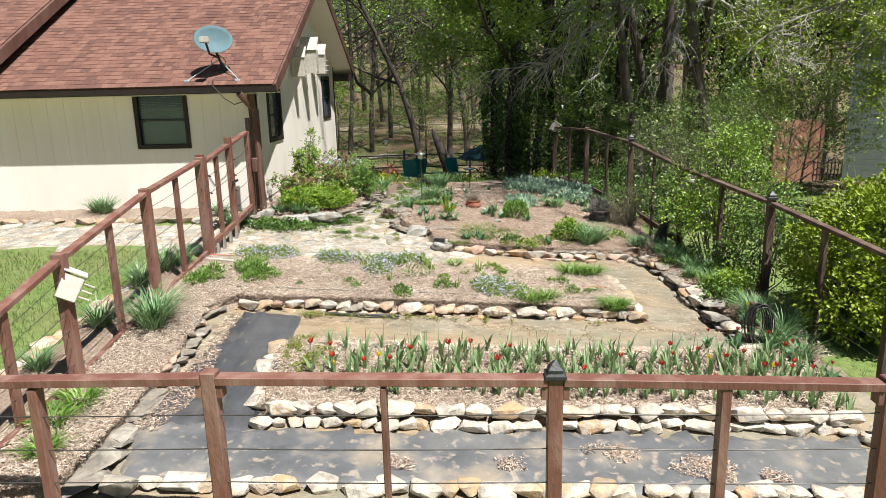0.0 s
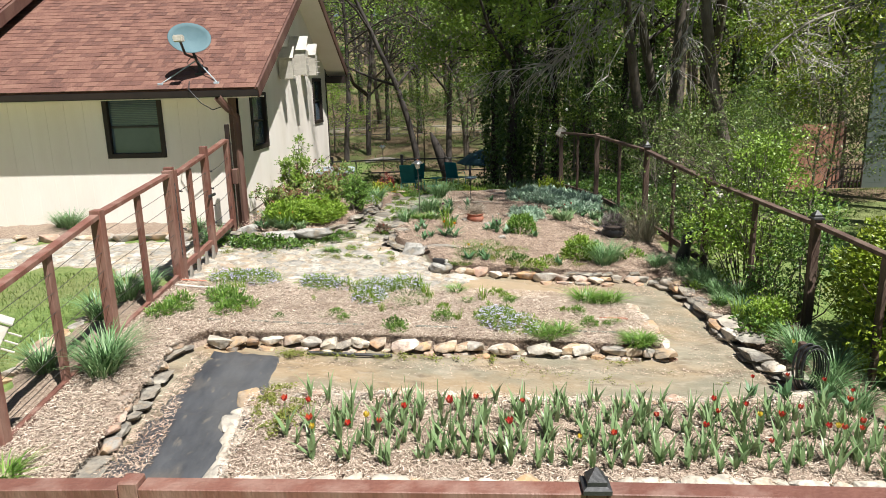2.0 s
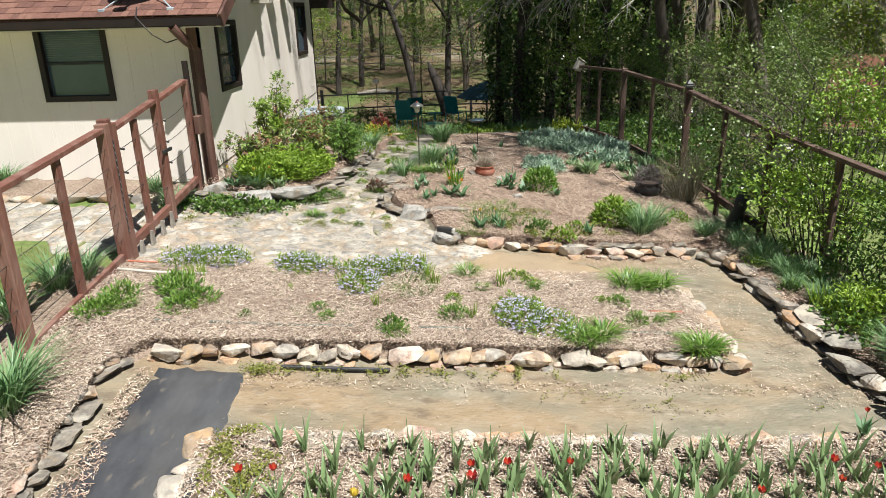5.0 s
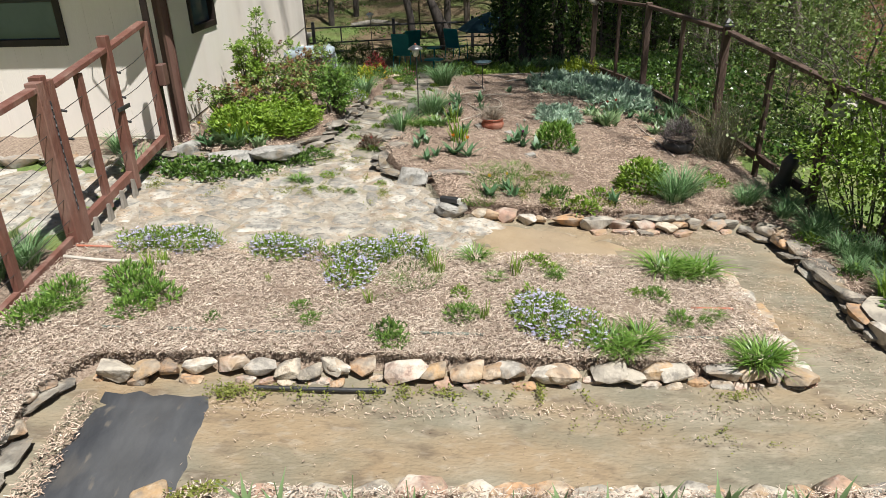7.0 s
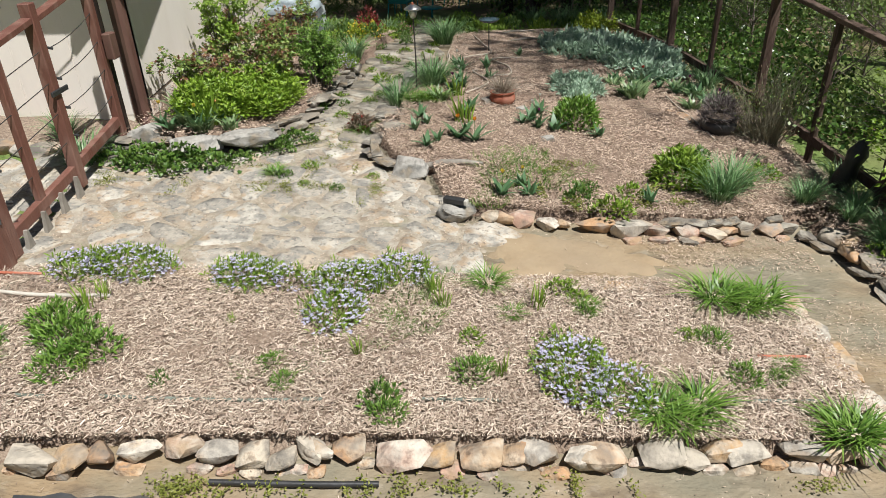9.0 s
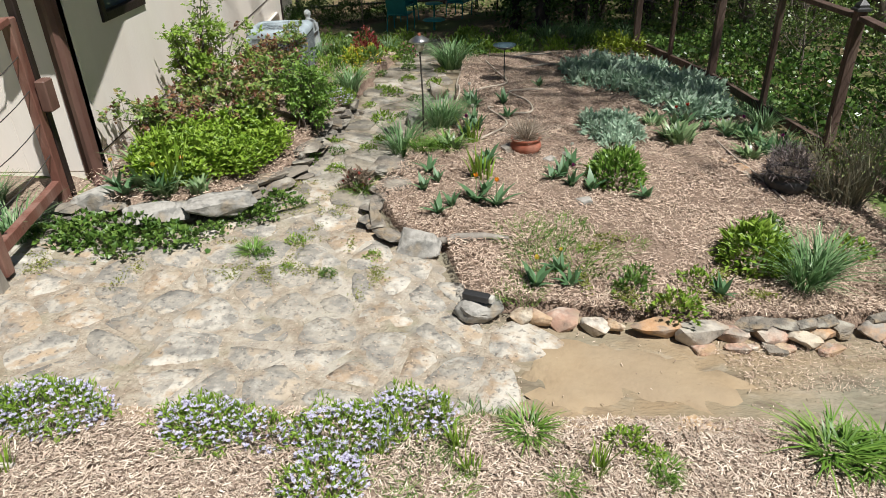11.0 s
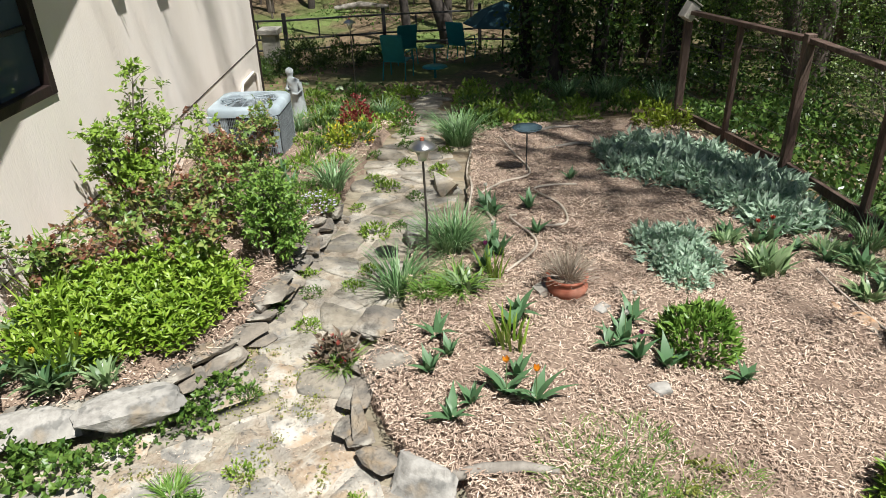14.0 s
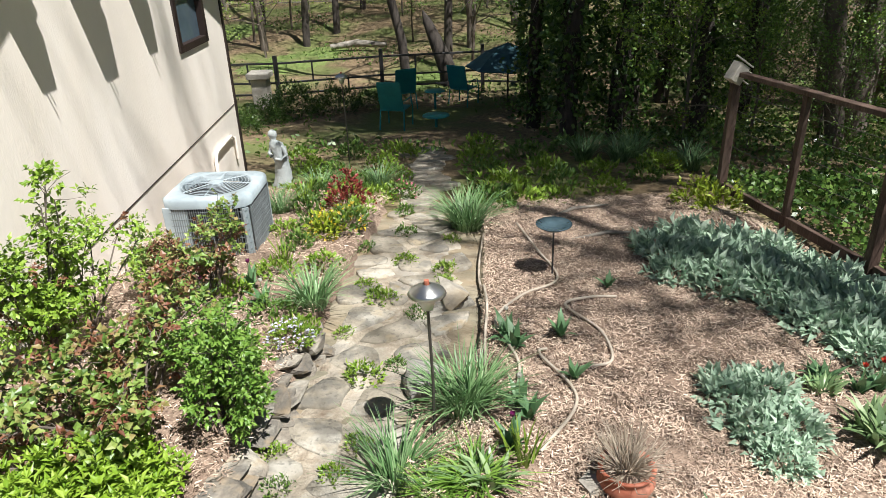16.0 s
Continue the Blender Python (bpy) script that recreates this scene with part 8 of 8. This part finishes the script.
def litter_leaves():
    """Weeds and low green on the wood floor."""
    r = np.random.default_rng(33)
    n = 34000
    x = r.uniform(-14, 16, n)
    y = 21 + r.uniform(0, 1, n) ** 1.4 * 30
    keep = np.sin(x * 0.9 + y * 0.5) + np.sin(x * 0.35 - y * 0.8) + r.normal(size=n) * 0.5 > 0.55
    x, y = x[keep], y[keep]
    C = np.stack([x, y, height_np(x, y) + r.uniform(0, 0.12, len(x))], 1)
    V, F = far_leaves(C, r.normal(size=(len(C), 3)) * np.array([1, 1, 0.3]) + np.array([0, 0, 0.7]), 0.11, 0.05, r)
    tagged(part("wood_floor_weeds", np_mesh("wood_floor_weeds", V, F), "l_mid"), "low green weeds on the wood floor", "weeds", kind="stuff")


litter_leaves()


def undergrowth(poly, n, low, more, seed):
    """Vines and low green beyond the fence."""
    r = np.random.default_rng(seed)
    P = scatter(poly, n, r)
    top = low + more * (np.sin(P[:, 0] * 2.3 + 1) * np.cos(P[:, 1] * 1.9) + 1) / 2
    C = np.column_stack([P, height_np(P[:, 0], P[:, 1]) + r.uniform(0, 1, n) ** 0.7 * top])
    V, F = far_leaves(C, r.normal(size=(n, 3)) + np.array([0, 0, 0.5]), 0.07, 0.045, r)
    tagged(part("undergrowth", np_mesh("undergrowth", V, F), "l_ivy"), "tangled green undergrowth beyond the fence", "undergrowth", kind="stuff")


undergrowth([(3.5, 15.2), (5.4, 15.6), (7.6, 18.6), (9, 23), (2.0, 23), (2.6, 18.6), (3.1, 16.4)], 9000, 0.12, 0.55, 35)
undergrowth([(3.2, 12.0), (4.6, 12.4), (4.4, 14.8), (3.4, 17.5), (2.1, 18.4), (2.15, 16.8), (2.65, 14.6), (3.0, 12.6)], 9000, 0.12, 0.35, 36)


def lawn_blades(poly, n, seed, name, mat="l_bright"):
    r = np.random.default_rng(seed)
    P = scatter(poly, n, r)
    C = np.column_stack([P, height_np(P[:, 0], P[:, 1]) - 0.012])
    V, F = blades(C, r.uniform(0, 6.28, n), 0.06, 0.008, 0.6, r, 0.6, 1)
    tagged(part(name, np_mesh(name, V, F), "l_lawn"), "short mown lawn grass", "grass", kind="stuff")


lawn_blades([(-9, 3.5), (-4.45, 3.5), (-4.4, 9.6), (-9, 9.6)], 26000, 41, "lawn_grass")
lawn_blades([(3.9, 6), (9, 6), (13, 21), (4.2, 14)], 22000, 42, "lawn_grass")


# low weeds in joints, along stones and on the beds
def low_weeds(name, K, label, seed, each=70, spread=0.085, leaf=0.018, h=0.016):
    r = np.random.default_rng(seed)
    K = np.asarray(K, float)
    way = r.uniform(0, np.pi, len(K))
    i = np.repeat(np.arange(len(K)), each)
    along, across = r.normal(size=len(i)) * spread, r.normal(size=len(i)) * spread * 0.3
    P = K[i] + np.stack([np.cos(way[i]) * along - np.sin(way[i]) * across, np.sin(way[i]) * along + np.cos(way[i]) * across], 1)
    base = np.array([bedz(x, y) for x, y in K])[i]
    C = np.column_stack([P, base + 0.006 + r.uniform(0, h, len(P))])
    V, F = leaves(C, r.normal(size=(len(C), 3)) * np.array([1, 1, 0.4]) + np.array([0, 0, 0.6]), leaf, leaf * 0.55, r)
    tagged(part(name, np_mesh(name, V, F), "l_moss"), label, "weeds", kind="stuff")


_r = np.random.default_rng(45)
_K = scatter(PATIO, 170, _r)
_K = _K[(np.sin(_K[:, 0] * 3.1 + 1) + np.sin(_K[:, 1] * 4.3) + _r.normal(size=len(_K)) * 0.6 > -0.1) & (_K[:, 1] > 10.55)]
low_weeds("joint_weeds", _K, "yellow-green weeds in the paving joints", 46)
_t = _r.uniform(0, 1, 36) ** 1.3
low_weeds("edge_weeds", np.stack([-2.0 + 3.7 * _t, 7.55 + 0.25 * _t - _r.uniform(0, 0.06, 36)], 1), "yellow-green weeds along the foot of the stones", 47, 32, 0.06, 0.022, 0.03)
low_weeds("edge_weeds", scatter([(-1.88, 5.9), (-1.55, 5.9), (-1.45, 6.5), (-1.85, 6.65)], 14, _r), "low green weeds in the corner of the tulip bed", 48, 90, 0.07, 0.026, 0.04)
low_weeds("bed_weeds", np.array([(1.19, 10.78), (1.3, 10.85), (1.54, 11.12), (0.49, 10.5), (0.44, 10.42), (0.8, 10.4), (1.05, 10.5), (1.37, 10.55), (0.2, 10.62), (0.33, 11.05), (0.5, 11.2)]), "low yellow-green ground cover on the bed", 49, 110, 0.07, 0.026, 0.05)
low_weeds("path_weeds", scatter([(0.2, 7.2), (2.4, 7.35), (2.4, 7.7), (0.2, 7.6)], 16, _r), "sparse weeds on the earth path", 50, 14, 0.05, 0.018, 0.02)


# ---- beyond the garden ----
def back_fence(label, pts, h, rails, mat="metal_dark"):
    x0, y0 = pts[0]
    base = Vector((x0, y0, g(x0, y0)))
    f = thing("fence", base, label, "fence")
    for x, y in pts:
        post(f, x - x0, y - y0, g(x, y) - base.z - 0.1, g(x, y) - base.z + h + 0.15, 0.10, 0.10, mat=mat)
    for (xa, ya), (xb, yb) in zip(pts, pts[1:]):
        for k in rails:
            part("rail", beam_bm((xa - x0, ya - y0, g(xa, ya) - base.z + k), (xb - x0, yb - y0, g(xb, yb) - base.z + k), 0.045, 0.05), mat, f)
        n = max(2, int(math.hypot(xb - xa, yb - ya) / 0.75))
        for q in range(1, n):
            x, y = xa + (xb - xa) * q / n, ya + (yb - ya) * q / n
            post(f, x - x0, y - y0, g(x, y) - base.z + (rails[1] if q % 2 else rails[0]), g(x, y) - base.z + (rails[-1] if q % 2 else rails[1]), 0.04, 0.04, mat=mat, name="picket")
    return f


back_fence("dark wooden ranch fence at the back of the yard", [(-12, 28.6), (-8.6, 28.4), (-5.6, 28.3), (-2.95, 29.2), (-0.2, 29.6), (2.2, 28.8)], 1.1, (0.25, 0.55, 1.05))
back_fence("weathered ranch fence far along the wood", [(-16, 45), (-12, 45), (-8, 45), (-4, 45), (0, 45), (4, 45)], 1.2, (0.3, 0.7, 1.15), "bark_pale")
# plank road beyond the far fence
tagged(sheet("road", [(-40, 47.5), (12, 47.5), (12, 49.5), (-40, 49.5)], 0.06, "dirt", rng, step=0.8, rough=0.01), "pale earth lane beyond the far fence", "road", kind="structure")


def chair(x, y, rz):
    c = thing("garden_chair", pose(x, y, g(x, y), 0, 0, rz), "teal metal garden chair in the shade", "chair", "teal garden chairs")
    bm = box_bm(-0.26, 0.26, -0.015, 0.015, 0, 0.62, 0.02, 2)
    part("backrest", bm, "teal", c, at=pose(0, 0.22, 0.42, -14, 0, 0))
    part("seat", box_bm(-0.26, 0.26, -0.25, 0.25, 0.40, 0.43, 0.012, 2), "teal", c)
    for sx in (-1, 1):
        part("armrest", np_mesh("armrest", *tube([(sx * 0.28, 0.26, 0.62), (sx * 0.29, -0.2, 0.62), (sx * 0.28, -0.28, 0.4), (sx * 0.27, -0.26, 0.0)], 0.016, 6), True), "teal", c)
        part("leg", np_mesh("leg", *tube([(sx * 0.26, 0.22, 0.42), (sx * 0.27, 0.30, 0.0)], 0.016, 6), True), "teal", c)


chair(-2.25, 27.3, 200)
chair(-0.75, 27.6, 150)
chair(-2.2, 24.6, 165)
tb = thing("side_table", (-1.45, 27.0, g(-1.45, 27.0)), "small round teal side table", "table")
part("top", np_mesh("top", *lathe([(0.001, 0.46), (0.25, 0.46), (0.26, 0.445), (0.001, 0.44)], 20), True), "teal", tb)
part("leg", np_mesh("leg", *tube([(0, 0, 0), (0, 0, 0.44)], 0.03, 8)), "teal", tb)
tb2 = thing("side_table", (-1.35, 24.4, g(-1.35, 24.4)), "small round teal side table", "table")
part("top", np_mesh("top", *lathe([(0.001, 0.26), (0.28, 0.26), (0.29, 0.245), (0.001, 0.24)], 20), True), "teal", tb2)
part("leg", np_mesh("leg", *tube([(0, 0, 0), (0, 0, 0.24)], 0.03, 8)), "teal", tb2)
um = thing("patio_umbrella", (0.35, 27.4, g(0.35, 27.4) - 0.25), "dark blue-green patio umbrella in the shade", "umbrella")
part("canopy", np_mesh("canopy", *lathe([(0.001, 1.75), (0.55, 1.55), (1.05, 1.22), (1.04, 1.20), (0.5, 1.5), (0.001, 1.7)], 8)), "umbrella", um)
part("pole", np_mesh("pole", *tube([(0, 0, 0), (0, 0, 1.75)], 0.025, 8)), "metal_dark", um)
pd = thing("pedestal", (-5.85, 27.6, g(-5.85, 27.6)), "square pale stone pedestal by the back fence", "pedestal")
part("shaft", box_bm(-0.2, 0.2, -0.2, 0.2, -0.05, 0.8, 0.02), "pale_board", pd)
part("capital", box_bm(-0.28, 0.28, -0.28, 0.28, 0.8, 0.95, 0.02), "pale_board", pd)
EVERGREEN = mound_mesh(900, 2200, 0.9, 0.8, 0.95, 0.09, 0.045, 0.4, 0.45)
for x, y, s in ((-4.9, 27.0, 0.8), (-3.9, 27.2, 0.7), (-5.3, 25.6, 0.6), (-3.1, 27.6, 0.5), (-5.4, 24.3, 0.5)):
    put("evergreen_shrub", EVERGREEN, "l_ivy", x, y, "dark green rounded shrub by the back fence", "shrub", s, group="shrubs by the back fence")
tagged(part("fallen_log", np_mesh("fallen_log", *tube([(-0.26, 0, 0.0), (-0.1, 0.015, 0.02), (0.1, 0.02, 0.015), (0.28, -0.01, 0.0)], [0.030, 0.034, 0.030, 0.018], 8), True), "bark_pale", at=pose(-0.57, 11.14, bedz(-0.57, 11.18) - 0.004, 0, 0, 4)), "weathered pale log half sunk in the mulch", "log")
# broken stump
tagged(part("broken_stump", np_mesh("broken_stump", *tube([(0, 0, -0.3), (-0.12, 0, 0.35), (-0.45, 0.1, 1.2), (-0.68, 0.1, 1.75), (-0.80, 0.1, 2.05)], [0.34, 0.27, 0.2, 0.13, 0.02], 9), True), "bark_dark", at=Matrix.Translation((-1.05, 30.6, g(-1.05, 30.6)))), "dark broken leaning stump behind the back fence", "stump")
tagged(part("fallen_log", np_mesh("fallen_log", *tube([(-1.0, 0, 0.1), (0, 0.1, 0.2), (1.1, 0.0, 0.12)], [0.10, 0.14, 0.08], 8), True), "bark_pale", at=Matrix.Translation((-4.6, 36.5, g(-4.6, 36.5)))), "pale fallen log on the wood floor", "log")
for i, (x, y, a) in enumerate(((0.5, 15.9, 10), (0.9, 15.6, -25), (0.3, 16.6, 30))):
    tagged(part("fallen_branch", np_mesh("fallen_branch", *tube([(-0.35, 0, 0.01), (0.0, 0.04, 0.03), (0.4, -0.03, 0.01)], [0.012, 0.02, 0.008], 6), True), "bark_pale", at=pose(x, y, bedz(x, y) + 0.01, 0, 0, a)), "bleached fallen branch on the mulch", "branch", "fallen branches")


def neighbour():
    x, y = 10.85, 21.0
    n = thing("neighbour_house", pose(x, y, g(x, y), 0, 0, -28), "pale grey-green sided neighbouring house", "house")
    part("wall", box_bm(0, 8, 0, 6, -0.8, 6.2, 0.01), "green_siding", n)
    for k in range(44):
        part("siding_board", box_bm(-0.012, 8, -0.014, -0.002, k * 0.16 - 0.8, k * 0.16 - 0.645, 0.003), "green_siding", n)
    part("roof", box_bm(-0.4, 8.4, -0.5, 6.4, 6.2, 6.35, 0.01), "dark_trim", n)
    x, y = 9.0, 21.4
    zb = g(x, y)
    d = thing("board_fence", (x, y, zb), "terracotta-stained board fence beside the neighbour's house", "fence")
    for k in range(9):
        part("board", box_bm(k * 0.15 - 0.05, k * 0.15 + 0.095, 0, 0.02, -0.3, 1.5 - zb, 0.003), "terra_board", d)
    part("post", box_bm(1.30, 1.40, -0.02, 0.08, -0.3, 1.55 - zb, 0.004), "fence_wood", d)
    k2 = thing("deck", (10.4, 22.2, zb), "raised wooden deck with a balustrade", "deck")
    for k in range(5):
        part("baluster", box_bm(0.02 + k * 0.11, 0.06 + k * 0.11, 0, 0.04, 0.55 - zb, 1.28 - zb, 0.003), "fence_wood", k2)
    part("handrail", box_bm(0, 0.52, -0.02, 0.06, 1.28 - zb, 1.36 - zb, 0.005), "fence_wood", k2)
    part("deck_floor", box_bm(0, 0.52, -0.02, 1.6, 0.42 - zb, 0.52 - zb, 0.005), "pale_board", k2)
    part("skirting", box_bm(0.0, 0.52, 0.0, 0.03, -0.3, 0.42 - zb, 0.003), "pale_board", k2)
    f = thing("low_gate", (9.85, 20.7, g(9.85, 20.7)), "low dark picket gate by the deck", "gate")
    for k in range(9):
        part("picket", box_bm(k * 0.1, k * 0.1 + 0.03, 0, 0.025, -0.05, 0.62, 0.003), "dark_trim", f)
    for z in (0.15, 0.5):
        part("rail", box_bm(0, 0.83, 0.025, 0.05, z, z + 0.05, 0.003), "dark_trim", f)


neighbour()


# ---- shingles ----
def shingles():
    dy, dz = RIDGE_Y - EAVE_Y, RIDGE_Z - EAVE_Z
    L = math.hypot(dy, dz)
    ang = math.degrees(math.atan2(dz, dy))
    r = np.random.default_rng(51)
    meshes = []
    for w in (0.09, 0.13, 0.18):
        me = from_bm("shingle", box_bm(0, w - 0.004, 0, 0.19, 0, 0.012, 0.002))
        me.materials.append(M["shingle_piece"])
        meshes.append((w, me))
    rest = []
    tilt = Matrix.Rotation(math.radians(ang), 4, "X")
    count = 0
    for k in range(int(L / 0.142)):
        x = RX - 0.01
        while x > -8.6:
            w, me = meshes[int(r.integers(3))]
            x -= w
            s = k * 0.142
            p = (x, EAVE_Y + s * math.cos(math.radians(ang)) - 0.02, EAVE_Z + s * math.sin(math.radians(ang)) + 0.006 + r.uniform(0, 0.004))
            m = Matrix.Translation(p) @ Matrix.Rotation(math.radians(ang - 2.2), 4, "X")
            if k < 20 and x > -5.4 and count < 300:
                part("shingle", me, "shingle_piece", FRONT_ROOF, at=m)
                count += 1
            else:
                V, F = box_vf(0, w - 0.004, 0, 0.19, 0, 0.012)
                V = V @ np.array(m.to_3x3()).T + np.array(m.translation)
                rest.append((V, F))
    tagged(part("roofing", np_mesh("roofing", *join(rest)), "shingle", FRONT_ROOF), kind="stuff")
    rest = []
    for k in range(26):
        x = -8.18
        while x > -10.5:
            w = (0.09, 0.13, 0.18)[int(r.integers(3))]
            x -= w
            s = k * 0.142
            p = (x, EAVE_Y - 0.2 + s * math.cos(math.radians(ang)), EAVE_Z + 0.33 + s * math.sin(math.radians(ang)))
            m = Matrix.Translation(p) @ Matrix.Rotation(math.radians(ang - 2.2), 4, "X")
            V, F = box_vf(0, w - 0.004, 0, 0.19, 0, 0.012)
            rest.append((V @ np.array(m.to_3x3()).T + np.array(m.translation), F))
    tagged(part("roofing", np_mesh("roofing", *join(rest)), "shingle", bpy.data.objects["upper_roof"]), kind="stuff")


shingles()
